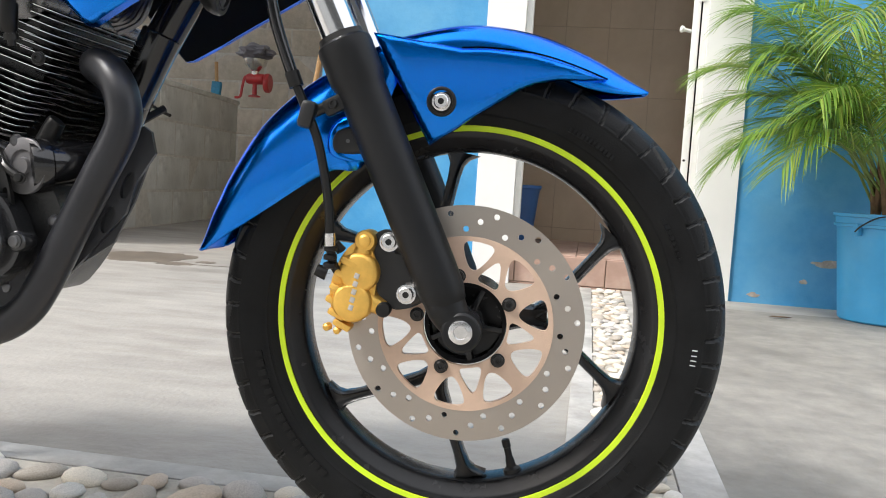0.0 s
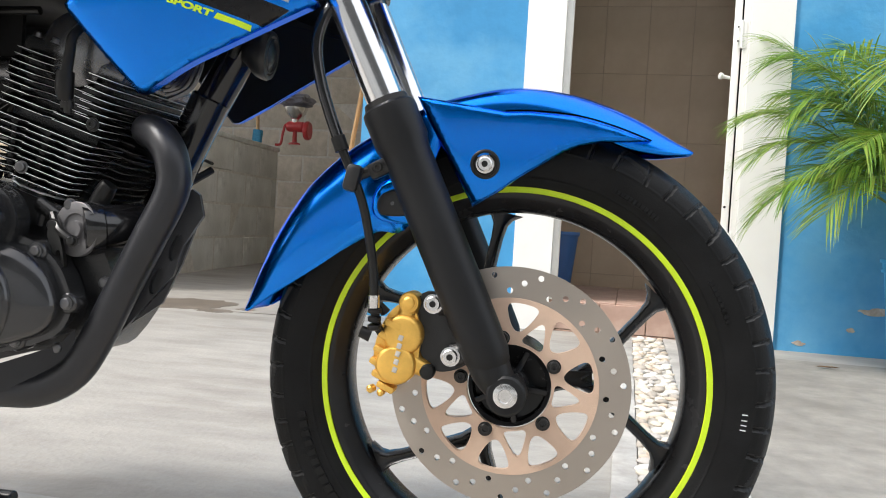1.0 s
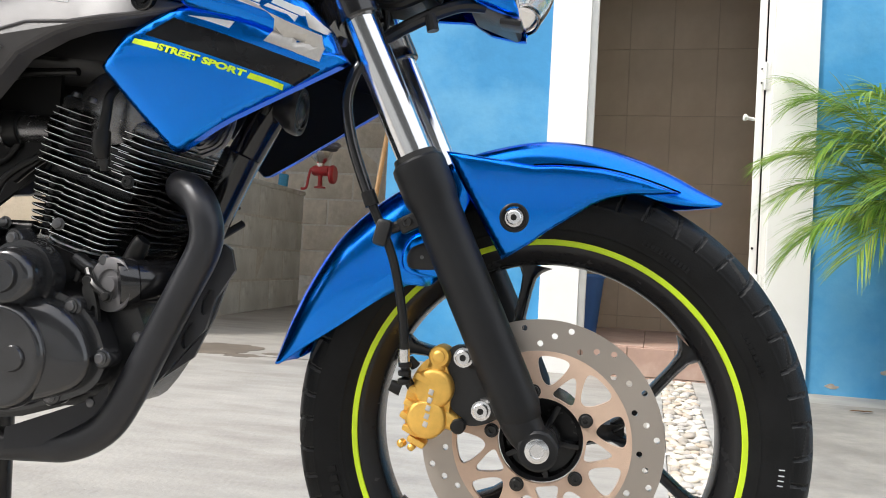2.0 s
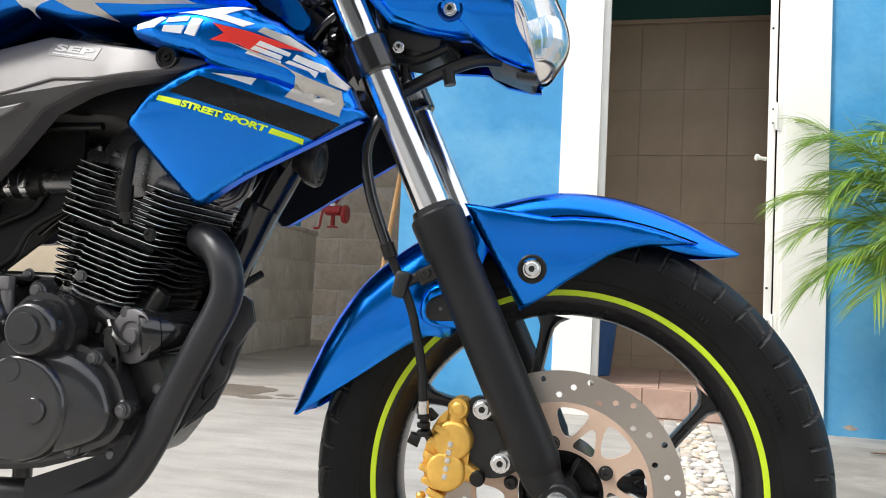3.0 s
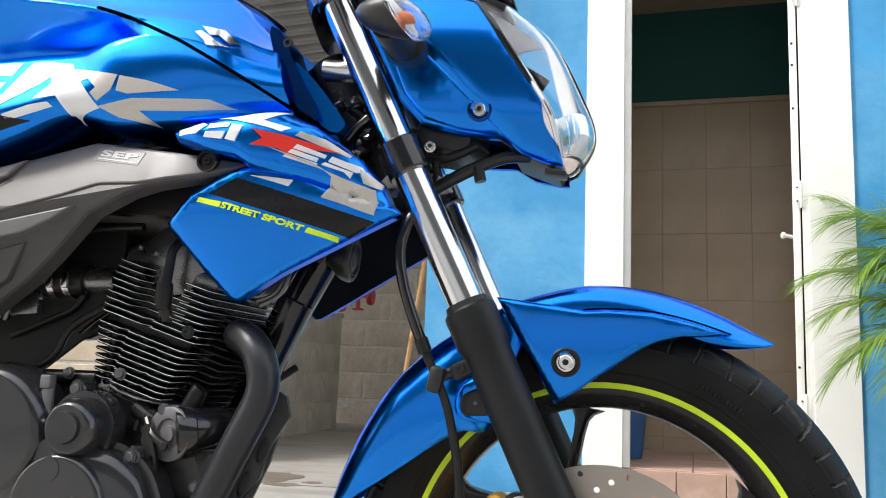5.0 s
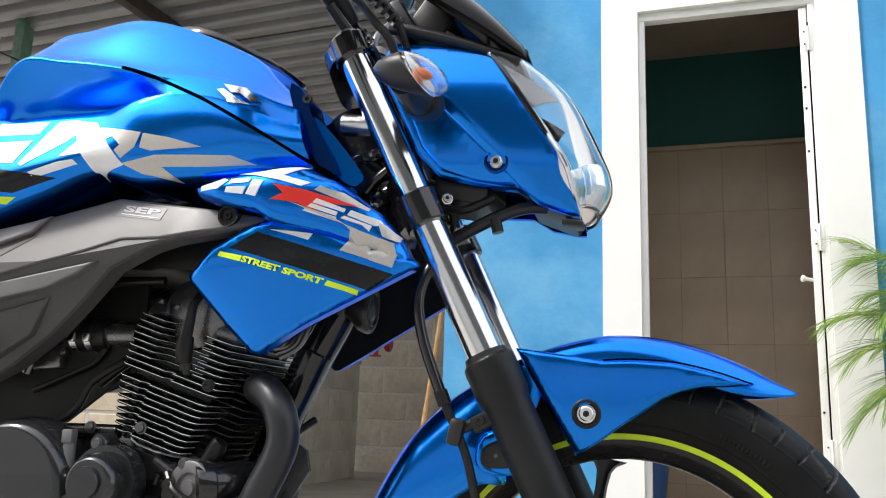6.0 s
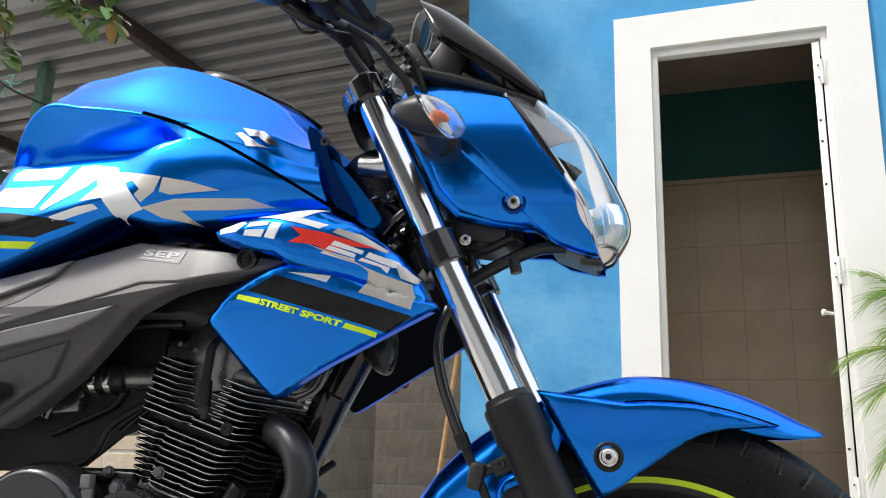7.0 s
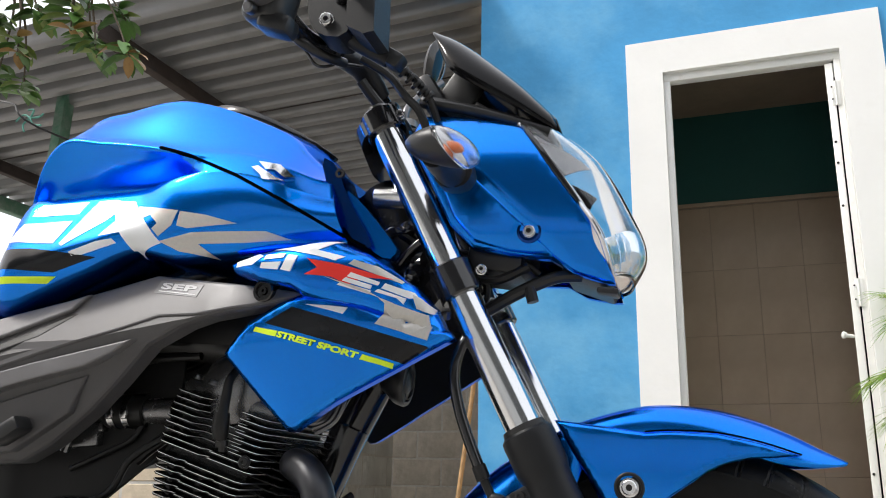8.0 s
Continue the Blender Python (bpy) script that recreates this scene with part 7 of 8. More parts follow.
    turned(bm, [(0, 0.010), (0, 0.028), (0.004, 0.030), (0.020, 0.030), (0.022, 0.027), (0.085, 0.027), (0.09, 0.024)], (-0.488, -0.124, 0.443), (-0.39, -0.03, 0.456), 36)
    st = part("starter_motor", bm, GLOSSBLACK, bike, "black starter motor with grey end plate")
    bm = bmesh.new()
    o, d = Vector((-0.490, -0.130, 0.443)), Vector((-0.22, -0.95, 0)).normalized()
    turned(bm, [(-0.004, 0.031), (0.001, 0.031), (0.002, 0.0295), (0.002, 0.018), (0.0, 0.017), (0.0, 0.010), (0.004, 0.009)], o, o + d, 36)
    part("end_plate", bm, GREYLIGHT, st)
    bm = bmesh.new()
    tube(bm, [(-0.486, -0.100, 0.466), (-0.474, -0.100, 0.490), (-0.470, -0.100, 0.496)], [0.012, 0.011, 0.009], 14, 3)
    part("terminal_boot", bm, HOSE, st)
    bm = bmesh.new()
    q = rounded([(-0.520, 0.440), (-0.508, 0.448), (-0.498, 0.420), (-0.494, 0.392), (-0.502, 0.384), (-0.512, 0.392), (-0.512, 0.420)], 2)
    plate(bm, q, [rounded([(-0.506, 0.420), (-0.500, 0.418), (-0.500, 0.402), (-0.506, 0.402)], 2)], side, -0.142, -0.136)
    tube(bm, [(-0.522, -0.125, 0.458), (-0.506, -0.138, 0.442), (-0.490, -0.140, 0.432)], 0.005, 10, 3)
    part("clutch_arm", bm, DARKSTEEL, st)
    bolt(st, (-0.5025, -0.142, 0.392), (0, -1, 0), 0.0052, BOLTGREY, 1.3, 0.005, False)
    bolt(st, (-0.514, -0.136, 0.446), (0, -1, 0), 0.0055, DARKSTEEL, 1.4, 0.006, False)
    bolt(st, (-0.488, -0.140, 0.430), (0, -1, 0), 0.0050, DARKSTEEL, 1.4, 0.006, False)

    # exhaust header
    bm = bmesh.new()
    tube(bm, [eng(0.075, -0.030, 0.086), eng(0.115, -0.060, 0.094), (-0.430, -0.092, 0.560), (-0.404, -0.112, 0.551), (-0.385, -0.122, 0.527), (-0.381, -0.125, 0.492), (-0.404, -0.126, 0.440), (-0.436, -0.126, 0.374), (-0.464, -0.124, 0.318),
              (-0.490, -0.122, 0.280), (-0.530, -0.120, 0.257), (-0.582, -0.118, 0.251), (-0.75, -0.118, 0.246), (-0.86, -0.13, 0.25)], 0.0190, 28, 8)
    ex = part("exhaust_header", bm, EXHAUST, bike, "matte black exhaust header pipe")
    bm = bmesh.new()
    turned(bm, [(0, 0.03), (0.009, 0.03), (0.010, 0.024)], eng(0.070, -0.028, 0.088), eng(0.125, -0.070, 0.094), 24)
    part("flange", bm, DARKSTEEL, ex)
    bm = bmesh.new()
    tube(bm, [(-0.86, -0.13, 0.245), (-0.95, -0.16, 0.27), (-1.05, -0.18, 0.32), (-1.4, -0.19, 0.45)], [0.022, 0.04, 0.055, 0.055], 24)
    part("silencer", bm, EXHAUST, ex)
    # pierced guard beside the pipe
    bm = bmesh.new()
    q = [(-0.400, 0.480), (-0.376, 0.496), (-0.368, 0.490), (-0.363, 0.466), (-0.372, 0.450), (-0.382, 0.432), (-0.392, 0.396), (-0.424, 0.354), (-0.469, 0.298), (-0.52, 0.262), (-0.60, 0.250), (-0.60, 0.275), (-0.51, 0.31), (-0.45, 0.38), (-0.42, 0.44)]
    holes = [[(x + 0.0062 * math.cos(a) + 0.010 * math.sin(a) * 0.40, z + 0.0155 * math.sin(a)) for a in (2 * math.pi * j / 16 for j in range(16))] for x, z in ((-0.391, 0.428), (-0.410, 0.388))]
    plate(bm, q, holes, lambda a, b, h: (a, h + 0.28 * (a + 0.40), b), -0.092, -0.086)
    plate(bm, [(-0.400, 0.470), (-0.380, 0.475), (-0.374, 0.450), (-0.386, 0.41), (-0.406, 0.362), (-0.46, 0.32), (-0.46, 0.37)], [], lambda a, b, h: (a, h + 0.28 * (a + 0.40), b), -0.084, -0.080)
    g = part("engine_guard", bm, EXHAUST, bike, "black pierced engine guard", angle=30)
    bm = bmesh.new()
    tube(bm, [(-0.458, -0.02, 0.475), (-0.430, 0.0, 0.500), (-0.405, 0.03, 0.525)], 0.005, 10)
    part("breather_hose", bm, HOSE, bike)
    for pts, r in (([(-0.605, -0.105, 0.590), (-0.630, -0.11, 0.575), (-0.651, -0.11, 0.558), (-0.666, -0.11, 0.530), (-0.690, -0.11, 0.514), (-0.74, -0.10, 0.510)], 0.0045),
                   ([(-0.590, -0.10, 0.600), (-0.622, -0.10, 0.580), (-0.645, -0.10, 0.562)], 0.0075),
                   ([(-0.644, -0.09, 0.615), (-0.661, -0.09, 0.589), (-0.693, -0.09, 0.574), (-0.749, -0.09, 0.551)], 0.004),
                   ([(-0.70, -0.10, 0.66), (-0.64, -0.11, 0.685), (-0.56, -0.11, 0.690)], 0.005)):
        bm = bmesh.new()
        tube(bm, pts, r, 10)
        part("hose", bm, HOSE, bike)
    for k in range(5):
        bm = bmesh.new()
        tube(bm, [(-0.430 + 0.006 * k, -0.07 - 0.006 * k, 0.62 - 0.006 * k), (-0.412 + 0.007 * k, -0.085, 0.612), (-0.395 + 0.005 * k, -0.08, 0.628 + 0.003 * k), (-0.392, -0.05, 0.66)], 0.0028, 6, 5)
        part("sensor_lead", bm, BOLTGREY, cyl)


build_engine()


# ==== pebble strips let into the concrete ====
YARD = Matrix.Rotation(radians(-3.7), 4, "Z")      # the paving follows the house wall
STONE = []
for k, c in enumerate(((0.60, 0.54, 0.45), (0.48, 0.45, 0.42), (0.70, 0.64, 0.54), (0.40, 0.36, 0.31), (0.66, 0.63, 0.58), (0.52, 0.43, 0.34))):
    STONE.append(mat("river pebble", c, 0.6, 0, 0, 0.22, 30, 0.15, 90, 0.4, tuple(v * 0.6 for v in c), 16, 0.5, 0.5, 0.7))


def pebble_mesh(seed, material):
    bm = bmesh.new()
    bmesh.ops.create_icosphere(bm, subdivisions=2, radius=0.5)
    o = Vector((seed * 3.7, seed * 1.3, 0))
    for v in bm.verts:
        d = 1 + 0.22 * noise.noise(v.co * 1.7 + o)
        v.co = Vector((v.co.x * d, v.co.y * d, v.co.z * d * (1.0 if v.co.z > 0 else 0.6)))
        v.co.x = math.copysign(abs(v.co.x) ** 0.9, v.co.x)
    me = bpy.data.meshes.new("pebble")
    bm.to_mesh(me)
    bm.free()
    me.materials.append(material)
    me.shade_smooth()
    return me


PEBBLES = [pebble_mesh(k, STONE[k % len(STONE)]) for k in range(12)]


def pebble_strip(name, label, u0, u1, v0, v1, size, seed, limit):
    bm = bmesh.new()
    box(bm, ((u0 + u1) / 2, (v0 + v1) / 2, -0.004), (u1 - u0, v1 - v0, 0.012))
    for v in bm.verts:
        v.co.z += SLOPE * v.co.y
    bm.transform(YARD)
    strip = finish(name, bm, MORTAR, smooth=False)
    tagged(strip, label, "paving", kind="structure")
    r2 = random.Random(seed)
    placed = []
    tries = 0
    while len(placed) < limit and tries < 16000:
        tries += 1
        w = r2.uniform(*size)
        u, v = r2.uniform(u0 + w * 0.35, u1 - w * 0.35), r2.uniform(v0 + w * 0.3, v1 - w * 0.3)
        if any((u - a) ** 2 + (v - b) ** 2 < (0.47 * (w + c)) ** 2 for a, b, c in placed):
            continue
        placed.append((u, v, w))
        sx, sy = w * r2.uniform(0.95, 1.2), w * r2.uniform(0.7, 0.95)
        m = YARD @ pose(u, v, SLOPE * v + 0.002 + 0.06 * w, r2.uniform(-8, 8), r2.uniform(-8, 8), r2.uniform(0, 360)) @ Matrix.Diagonal((sx, sy, w * r2.uniform(0.45, 0.6), 1))
        piece("pebble", r2.choice(PEBBLES), strip, m)
    return strip


pebble_strip("paving_pebbles_front", "band of rounded river pebbles set in mortar", -1.5, 0.22, -0.32, 0.112, (0.042, 0.075), 11, 290)
pebble_strip("paving_pebbles_side", "narrow band of pebbles leading to the step", 0.175, 0.300, 0.17, 2.74, (0.026, 0.048), 12, 290)
for nm, u0, u1, v0, v1 in (("border", -3.5, 0.12, 0.114, 0.172), ("border", 0.302, 0.375, -2.0, 2.78), ("border", 0.122, 0.173, 0.174, 2.78)):
    bm = bmesh.new()
    box(bm, ((u0 + u1) / 2, (v0 + v1) / 2, -0.004), (u1 - u0, v1 - v0, 0.016), (0, 0, 0), 0.003)
    for v in bm.verts:
        v.co.z += SLOPE * v.co.y
    bm.transform(YARD)
    tagged(finish(nm, bm, BORDER), "smooth grey cement edging beside the pebbles", "edging", kind="structure")

# the greyer slab beyond the pebble band
SLAB = mat("grey trowelled concrete slab", (0.265, 0.250, 0.226), 0.62, 0, 0, 0.24, 12.0, 0.5, 60, 0.4, (0.14, 0.13, 0.115), 2.0, 0.6, 0.48, 0.68)
bm = bmesh.new()
box(bm, (2.88, -0.3, -0.006), (5.0092, 5.6, 0.010))
for v in bm.verts:
    v.co.z += SLOPE * v.co.y
bm.transform(YARD)
tagged(finish("pavement", bm, SLAB, smooth=False), "grey trowelled concrete slab beside the pebble band", "pavement", kind="structure")

# damp patch and slab joint
DAMP = mat("damp stained concrete", (0.15, 0.125, 0.10), 0.55, 0, 0, 0.25, 6, 0.2, 40)
r2 = random.Random(5)
for cx, cy, a, b in ((-1.72, 2.80, 0.22, 0.22), (-1.50, 2.60, 0.10, 0.06), (-1.40, 2.72, 0.05, 0.04)):
    bm = bmesh.new()
    pts = [(cx + a * math.cos(t) * r2.uniform(0.7, 1.15), cy + b * math.sin(t) * r2.uniform(0.7, 1.15)) for t in (2 * math.pi * j / 22 for j in range(22))]
    plate(bm, rounded(pts, 2), [], lambda x, y, h: (x, y, SLOPE * y + h), -0.008, -0.0045)
    tagged(finish("damp_patch", bm, DAMP, smooth=False), "dark damp patch on the concrete", "stain", kind="structure")
bm = bmesh.new()
box(bm, (-2.1, 2.56, SLOPE * 2.56 - 0.006), (2.6, 0.010, 0.004), (0, 0, 4))
tagged(finish("slab_joint", bm, DAMP, smooth=False), "narrow dark joint between concrete slabs", "joint", kind="structure")

# ==== potted palm ====
BUCKET = mat("blue bucket plastic", (0.045, 0.32, 0.62), 0.42, 0, 0, 0.08, 6, 0.1, 60, 0.5, (0.10, 0.36, 0.60), 5, 0.6, 0.45, 0.7)
SOIL = mat("dark potting soil", (0.05, 0.035, 0.025), 0.95, 0, 0, 0.3, 40, 0.8, 80)
bucket = thing("bucket", "large faded blue plastic bucket used as a pot", "bucket", at=(1.455, 2.42, 0.027))
bm = bmesh.new()
turned(bm, [(0.0, 0.0), (0.0, 0.160), (0.006, 0.166), (0.36, 0.198), (0.362, 0.208), (0.372, 0.210), (0.374, 0.204), (0.398, 0.206), (0.400, 0.214), (0.412, 0.215), (0.414, 0.203), (0.41, 0.198), (0.34, 0.192)], (0, 0, 0), (0, 0, 1), 56)
part("shell", bm, BUCKET, bucket)
bm = bmesh.new()
box(bm, (-0.172, -0.118, 0.352), (0.030, 0.02, 0.045), (0, 0, 35), 0.004)
part("handle_lug", bm, BUCKET, bucket)
bm = bmesh.new()
tube(bm, [(-0.185, -0.125, 0.345), (-0.17, -0.15, 0.37), (-0.13, -0.175, 0.40), (-0.09, -0.19, 0.41)], 0.003, 8)
part("handle", bm, DARKSTEEL, bucket)
bm = bmesh.new()
turned(bm, [(0, 0.190), (0.012, 0.188), (0.02, 0.10), (0.024, 0.02)], (0, 0, 0.375), (0, 0, 1), 32)
part("soil", bm, SOIL, bucket)

PALMLEAF = []
for c in ((0.19, 0.33, 0.05), (0.11, 0.22, 0.035), (0.30, 0.42, 0.075), (0.25, 0.31, 0.065)):
    m = mat("palm leaflet", c, 0.42, 0, 0, 0.25, 14, 0.1, 90, 0.45, (0.30, 0.26, 0.06), 7, 0.5, 0.6, 0.8)
    lp, mo = m.node_tree.nodes["Principled BSDF"], m.node_tree.nodes["Material Output"]
    glow = m.node_tree.nodes.new("ShaderNodeBsdfTranslucent")
    glow.inputs["Color"].default_value = (c[0] * 1.3, c[1] * 1.3, c[2], 1)
    both = m.node_tree.nodes.new("ShaderNodeMixShader")
    both.inputs[0].default_value = 0.35
    m.node_tree.links.new(lp.outputs[0], both.inputs[1])
    m.node_tree.links.new(glow.outputs[0], both.inputs[2])
    m.node_tree.links.new(both.outputs[0], mo.inputs[0])
    PALMLEAF.append(m)
STEM = mat("palm stem", (0.16, 0.22, 0.05), 0.5, 0, 0, 0.2, 20)
HUSK = mat("dry palm sheath", (0.16, 0.095, 0.05), 0.85, 0, 0, 0.35, 40, 0.4, 120)


def blade(bm, o, way, up, L, w, droop, mi):
    """One leaflet: a narrow folded blade that droops."""
    way = way.normalized()
    s = way.cross(up).normalized()
    rows = []
    for t in (0.0, 0.25, 0.5, 0.78, 1.0):
        c = o + way * L * t + Vector((0, 0, -droop * L * t * t))
        ww = w * (0.5 + 1.6 * t) * (1 - t) ** 0.75 * 1.3 if t < 1 else 0.0003
        if t == 0:
            ww = w * 0.35
        rows.append([bm.verts.new(c - s * ww + up * ww * 0.45), bm.verts.new(c), bm.verts.new(c + s * ww + up * ww * 0.45)])
    for a, b in zip(rows, rows[1:]):
        for j in range(2):
            f = bm.faces.new((a[j], a[j + 1], b[j + 1], b[j]))
            f.material_index = mi
            f.smooth = True


def frond(parent, base, az, lift, L, droop, seed):
    rr = random.Random(seed)
    pts = []
    d = Vector((math.cos(az), math.sin(az), 0))
    n = 26
    for i in range(n + 1):
        t = i / n
        h = lift * t - droop * t ** 2.2
        pts.append(base + d * (L * (t - 0.10 * t * t)) + Vector((0, 0, h * L)))
    bm = bmesh.new()
    tube(bm, pts, [0.0055, 0.004, 0.0025, 0.0012], 6, 0)
    for f in bm.faces:
        f.material_index = 4
    for i in range(7, n):
        t = i / n
        c = pts[i]
        ax = (pts[min(i + 1, n)] - pts[i - 1]).normalized()
        for sgn in (-1, 1):
            for half in (0, 0.34, 0.67):
                o = c + (pts[min(i + 1, n)] - c) * half
                s = ax.cross(Vector((0, 0, 1)))
                if s.length < 0.05:
                    s = Vector((d.y, -d.x, 0))
                s = s.normalized() * sgn
                up = s.cross(ax) if sgn > 0 else ax.cross(s)
                up = up.normalized()
                if up.z < 0:
                    up = -up
                LL = 0.40 * L * math.sin(math.pi * (0.18 + 0.74 * t)) ** 0.7 * rr.uniform(0.85, 1.12)
                way = ax * (0.75 + 0.55 * t) + s * rr.uniform(0.75, 1.0) + up * rr.uniform(0.05, 0.35)
                blade(bm, o, way, up, LL, 0.0029 * rr.uniform(0.8, 1.15), rr.uniform(0.25, 0.65), rr.choice((0, 0, 1, 1, 2, 3)))
    return part("frond", bm, PALMLEAF + [STEM], parent, smooth=False)


palm = thing("potted_palm", "green areca palm with arching feathery fronds in a bucket", "plant", at=(1.455, 2.42, 0.41))
rr = random.Random(21)
for k in range(30):
    az = radians(180 + (k * 137.5) % 360)
    lift = rr.uniform(1.5, 2.2) if k % 3 else rr.uniform(2.0, 3.0)
    frond(palm, Vector((rr.uniform(-0.07, 0.07), rr.uniform(-0.07, 0.07), 0.06)), az, lift, rr.uniform(0.50, 0.72), lift * rr.uniform(0.40, 0.75), 100 + k)
# the fronds that reach over the yard
for k, (az, lift, L, dr) in enumerate(((180, 1.35, 0.80, 0.75), (190, 1.20, 0.78, 0.78), (202, 1.05, 0.76, 0.80), (172, 1.10, 0.72, 0.95), (214, 1.15, 0.68, 1.00), (224, 1.5, 0.66, 1.0), (198, 1.75, 0.66, 1.05), (160, 1.9, 0.66, 1.0), (186, 2.0, 0.72, 1.05), (212, 2.1, 0.66, 1.1))):
    frond(palm, Vector((-0.03, -0.02, 0.07)), radians(az), lift, L, dr, 300 + k)
for k in range(9):
    bm = bmesh.new()
    a = rr.uniform(0, 6.28)
    x, y = rr.uniform(-0.09, 0.09), rr.uniform(-0.09, 0.06)
    tube(bm, [(x, y, -0.03), (x + 0.02 * math.cos(a), y + 0.02 * math.sin(a), 0.10), (x + 0.05 * math.cos(a), y + 0.05 * math.sin(a), rr.uniform(0.2, 0.32))], [0.014, 0.011, 0.004], 8, 4)
    part("sheath", bm, HUSK, palm)

# dry leaf on the ground
bm = bmesh.new()
for j in range(3):
    blade(bm, Vector((0.985 + 0.018 * j, 2.285 - 0.004 * j, 0.030)), Vector((1, -0.2 + 0.25 * j, 0.05)), Vector((0, 0, 1)), 0.055, 0.008, 0.05, 0)
tagged(part("dry_leaf", bm, HUSK, None), "small curled brown leaf lying on the concrete", "leaf")

# blue bucket in the washroom
b2 = thing("bucket", "dark blue plastic bucket standing on the washroom floor", "bucket", at=(-0.02, 3.30, 0.168))
DARKBLUE = mat("dark blue plastic", (0.02, 0.09, 0.26), 0.45, 0, 0, 0.1, 10)
bm = bmesh.new()
turned(bm, [(0, 0.0), (0, 0.085), (0.005, 0.09), (0.28, 0.118), (0.29, 0.126), (0.305, 0.126), (0.305, 0.116), (0.25, 0.11)], (0, 0, 0), (0, 0, 1), 40)
part("shell", bm, DARKBLUE, b2)

# ==== on and beside the washing stand ====
MILLRED = mat("chipped red enamel", (0.42, 0.025, 0.03), 0.4, 0, 0.2, 0.2, 25, 0.1, 80, 0.5, (0.1, 0.04, 0.03), 14, 0.6, 0.6, 0.75)
CLOTH = mat("grey plastic bag", (0.16, 0.16, 0.19), 0.5, 0, 0, 0.2, 14)
mill = thing("hand_mill", "red cast iron hand mill covered with a grey bag", "grain mill", at=(-2.30, 5.90, 1.072))
bm = bmesh.new()
turned(bm, [(0, 0.05), (0.01, 0.05), (0.02, 0.02), (0.10, 0.018), (0.12, 0.03)], (0, 0, 0), (0, 0, 1), 24)
turned(bm, [(-0.02, 0.035), (0, 0.045), (0.12, 0.045), (0.13, 0.03)], (-0.05, 0, 0.15), (1, 0, 0.15), 24)
part("body", bm, MILLRED, mill)
bm = bmesh.new()
turned(bm, [(0, 0.075), (0.012, 0.08), (0.03, 0.08), (0.042, 0.07)], (0.09, 0, 0.12), (1, 0, 0.12), 28)
part("grinding_head", bm, MILLRED, mill)
bm = bmesh.new()
turned(bm, [(0, 0.03), (0.03, 0.035), (0.08, 0.085), (0.13, 0.10)], (0, 0, 0.18), (0, 0, 1), 28)
part("hopper", bm, STEEL, mill)
bm = bmesh.new()
tube(bm, [(-0.06, 0, 0.15), (-0.08, -0.02, 0.16), (-0.10, -0.02, 0.08), (-0.115, -0.02, 0.0), (-0.16, -0.02, -0.01)], 0.011, 10)
part("crank", bm, MILLRED, mill)
bm = bmesh.new()
bmesh.ops.create_icosphere(bm, subdivisions=4, radius=1)
for v in bm.verts:
    d = 1 + 0.28 * noise.noise(v.co * 2.3) + 0.10 * noise.noise(v.co * 6)
    v.co = Vector((v.co.x * 0.15 * d, v.co.y * 0.14 * d, 0.36 + v.co.z * (0.075 if v.co.z > 0 else 0.055) * d))
part("cover_bag", bm, CLOTH, mill, "crumpled grey plastic bag over the hopper")
brush = thing("brush", "scrubbing brush with blue bristles and wooden handle", "brush", at=(-2.61, 5.85, 1.07))
WOODM = mat("pale wooden handle", (0.46, 0.28, 0.13), 0.6, 0, 0, 0.2, 20, 0.1, 80)
bm = bmesh.new()
tube(bm, [(0, 0, 0.10), (-0.01, 0, 0.27)], 0.015, 12, 0)
part("handle", bm, WOODM, brush)
bm = bmesh.new()
box(bm, (0, 0, 0.055), (0.08, 0.05, 0.11), (0, 4, 0), 0.012)
part("bristles", bm, mat("blue bristles", (0.05, 0.25, 0.42), 0.8, 0, 0, 0.3, 90), brush)
broom = thing("broom", "broom with a long wooden stick leaning on the wall", "broom", at=(-1.28, 3.5, 0.04))
bm = bmesh.new()
tube(bm, [(0.03, 0, 0.12), (0.21, 0, 1.45)], 0.0125, 14, 0)
part("stick", bm, WOODM, broom)
bm = bmesh.new()
box(bm, (0.018, 0, 0.06), (0.09, 0.26, 0.12), (0, 8, 0), 0.015)
part("head", bm, mat("green broom bristles", (0.06, 0.18, 0.12), 0.9, 0, 0, 0.3, 60), broom)
# tap pipe standing out of the washing stand
bm = bmesh.new()
tube(bm, [(-2.47, 4.30, 0.86), (-2.32, 4.18, 0.80), (-2.22, 4.10, 0.77)], 0.011, 10)
tap = tagged(finish("tap_pipe", bm, DARKSTEEL), "thin dark pipe standing out of the block wall", "pipe")

# ==== tree branch hanging before the roof ====
LEAF = []
for c in ((0.065, 0.14, 0.03), (0.09, 0.19, 0.04), (0.15, 0.21, 0.04), (0.30, 0.17, 0.05)):
    LEAF.append(mat("broad tree leaf", c, 0.4, 0, 0, 0.25, 20, 0.1, 60, 0.5))
BARK = mat("twig bark", (0.11, 0.085, 0.06), 0.9, 0, 0, 0.3, 30, 0.4, 80)
branch = thing("tree_branch", "tree branch with whorls of oval green leaves", "tree branch", at=(-2.6, 1.6, 2.75))


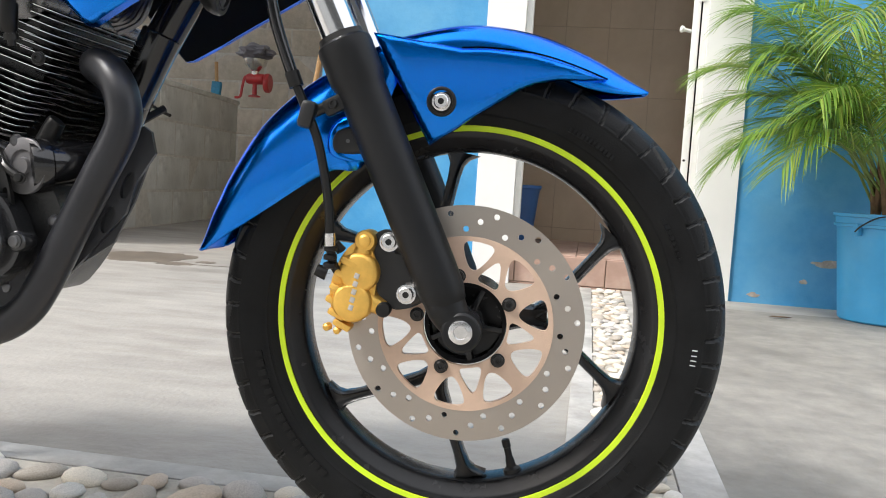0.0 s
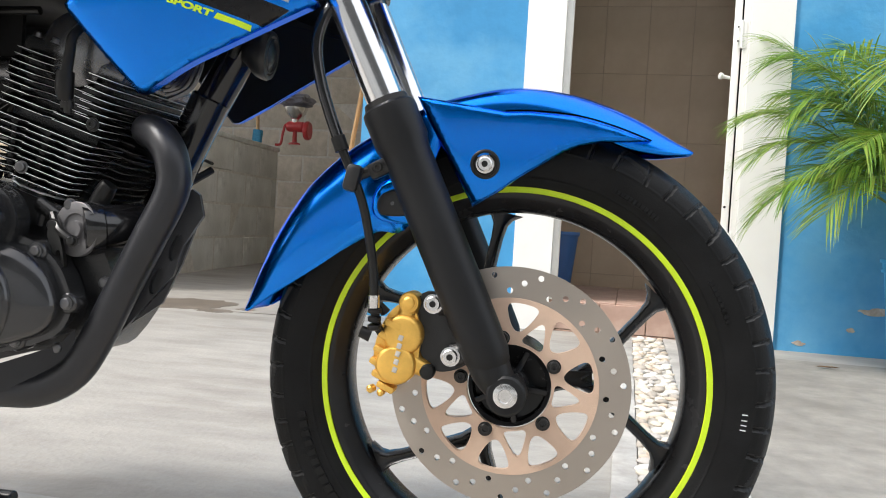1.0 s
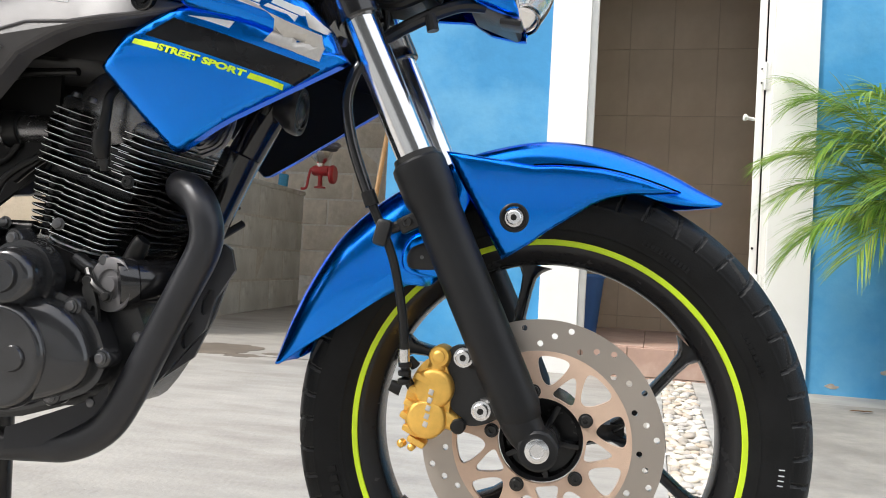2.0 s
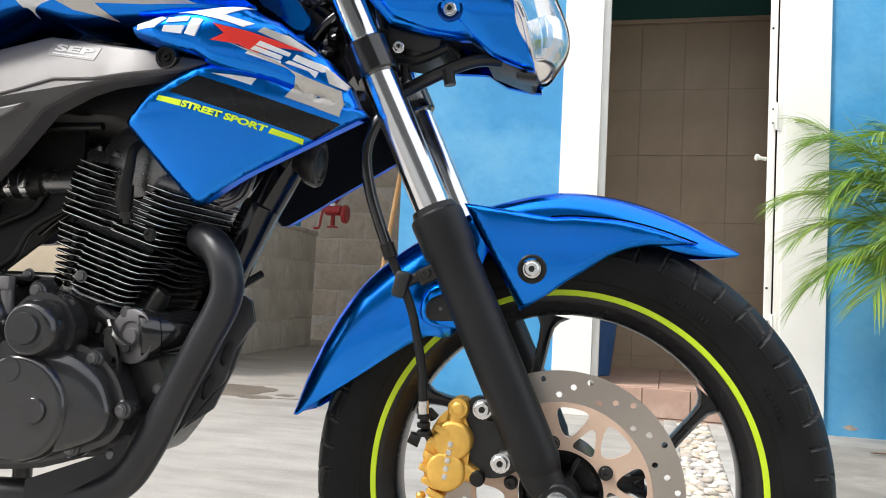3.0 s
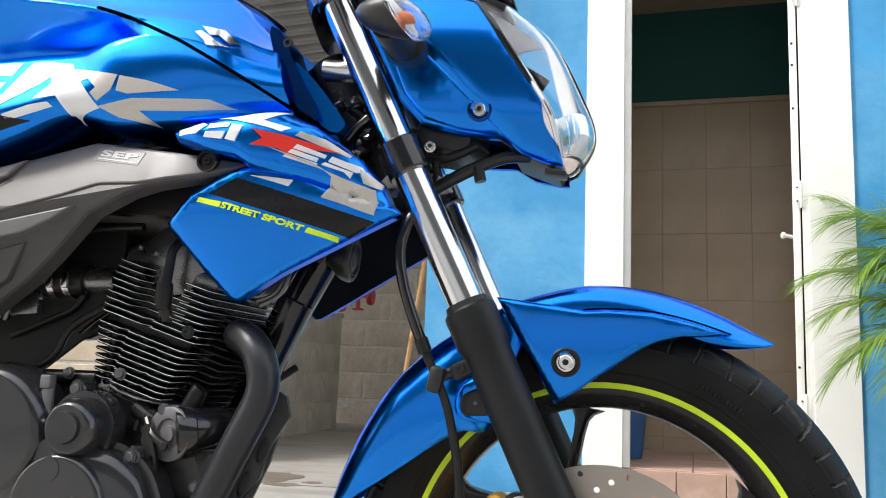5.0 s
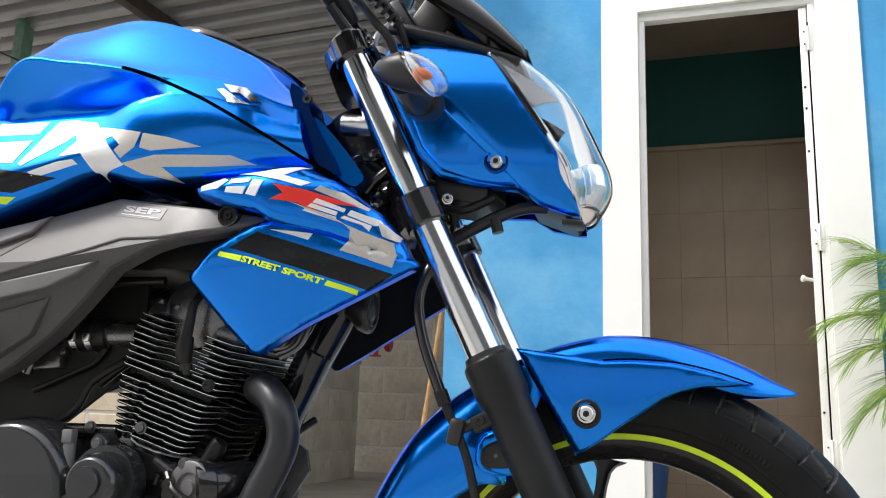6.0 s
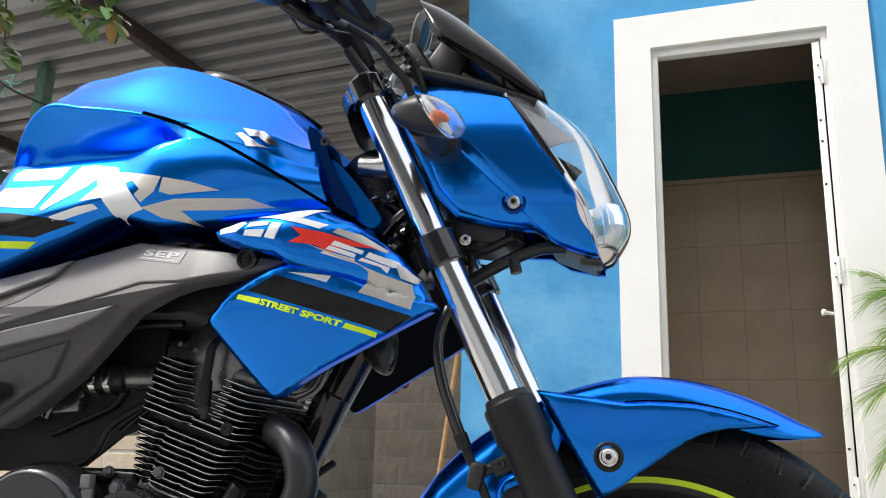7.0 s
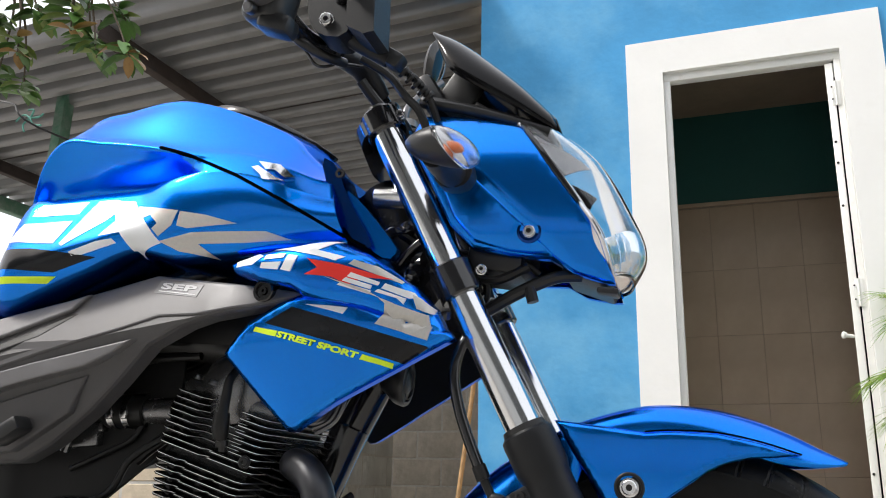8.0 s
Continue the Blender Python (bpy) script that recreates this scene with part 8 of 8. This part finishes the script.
def leaf_blade(bm, o, way, L, w, mi, curl):
    way = way.normalized()
    s = way.cross(Vector((0, 0, 1)))
    s = s.normalized() if s.length > 0.05 else Vector((1, 0, 0))
    up = s.cross(way).normalized()
    rows = []
    for t, k in ((0, 0.08), (0.18, 0.5), (0.42, 0.95), (0.66, 1.0), (0.86, 0.62), (1.0, 0.04)):
        c = o + way * L * t - up * curl * L * t * t
        rows.append([bm.verts.new(c - s * w * k + up * w * k * 0.3), bm.verts.new(c), bm.verts.new(c + s * w * k + up * w * k * 0.3)])
    for a, b in zip(rows, rows[1:]):
        for j in range(2):
            f = bm.faces.new((a[j], a[j + 1], b[j + 1], b[j]))
            f.material_index = mi
            f.smooth = True


rb = random.Random(8)
TIPS = [(-0.25, 0.0, -0.10), (-0.05, 0.05, -0.25), (0.16, 0.0, -0.27), (0.21, -0.05, -0.40), (0.48, 0.0, -0.53), (-0.10, 0.0, -0.45), (-0.09, 0.06, -0.62), (0.19, 0.1, -0.42), (0.37, 0.08, -0.30), (-0.22, -0.05, -0.32), (0.02, -0.1, -0.10), (0.28, -0.1, -0.12), (-0.3, 0.1, -0.5), (0.30, 0.02, -0.50), (-0.4, 0.0, -0.2)]
hub = [Vector((-0.05, 0, 0.05)), Vector((0.15, 0.02, -0.02)), Vector((-0.2, 0.02, -0.05))]
for k, tip in enumerate(TIPS):
    tip = Vector(tip)
    src = min(hub, key=lambda h: (h - tip).length)
    bm = bmesh.new()
    tube(bm, [src, (src + tip) / 2 + Vector((rb.uniform(-0.03, 0.03), 0, 0.04)), tip], [0.007, 0.005, 0.003], 7, 5)
    tw = part("twig", bm, BARK, branch)
    bm = bmesh.new()
    n = 15
    for j in range(n):
        a = 2 * math.pi * j / n * 1.618 * 3
        el = rb.uniform(-0.7, 0.5)
        way = Vector((math.cos(a) * math.cos(el), math.sin(a) * math.cos(el), math.sin(el) * 0.7 - 0.1))
        back = (tip - src).normalized() * rb.uniform(0, 0.10)
        leaf_blade(bm, tip - back, way, rb.uniform(0.085, 0.14), rb.uniform(0.018, 0.028), 3 if (k in (3, 4, 5) and j < 4) else rb.choice((0, 0, 1, 1, 2)), rb.uniform(0.05, 0.45))
    part("leaf_whorl", bm, LEAF, tw, smooth=False)
bm = bmesh.new()
tube(bm, [(-3.3, 0.2, -2.74), (-3.2, 0.2, -1.0), (-2.9, 0.2, 0.4), (-1.2, 0.15, 0.45), (-0.2, 0.02, -0.05), (-0.05, 0, 0.05), (0.15, 0.02, -0.02)], [0.09, 0.08, 0.06, 0.03, 0.012, 0.01, 0.006], 10)
part("limb", bm, BARK, branch)

# washing line
bm = bmesh.new()
tube(bm, [(-5.6, 3.2, 3.15), (-3.8, 2.6, 2.68), (-3.34, 2.6, 2.41), (-2.2, 4.2, 2.2), (-1.16, 5.0, 2.3)], 0.006, 8)
line = finish("cable", bm, HOSE)
tagged(line, "thin black cable slung under the carport roof", "cable")
bm = bmesh.new()
for j in range(5):
    a = 1.3 * j
    tube(bm, [(-3.56, 2.6, 2.545), (-3.56 + 0.06 * math.cos(a), 2.6, 2.545 + 0.05 * math.sin(a)), (-3.56 + 0.10 * math.cos(a + 0.5), 2.6, 2.53 + 0.07 * math.sin(a + 0.5))], 0.006, 6, 4)
knot = finish("tied_string", bm, mat("green string", (0.08, 0.25, 0.2), 0.7, 0, 0, 0.2, 40))
tagged(knot, "knotted scrap of green string on the cable", "string")
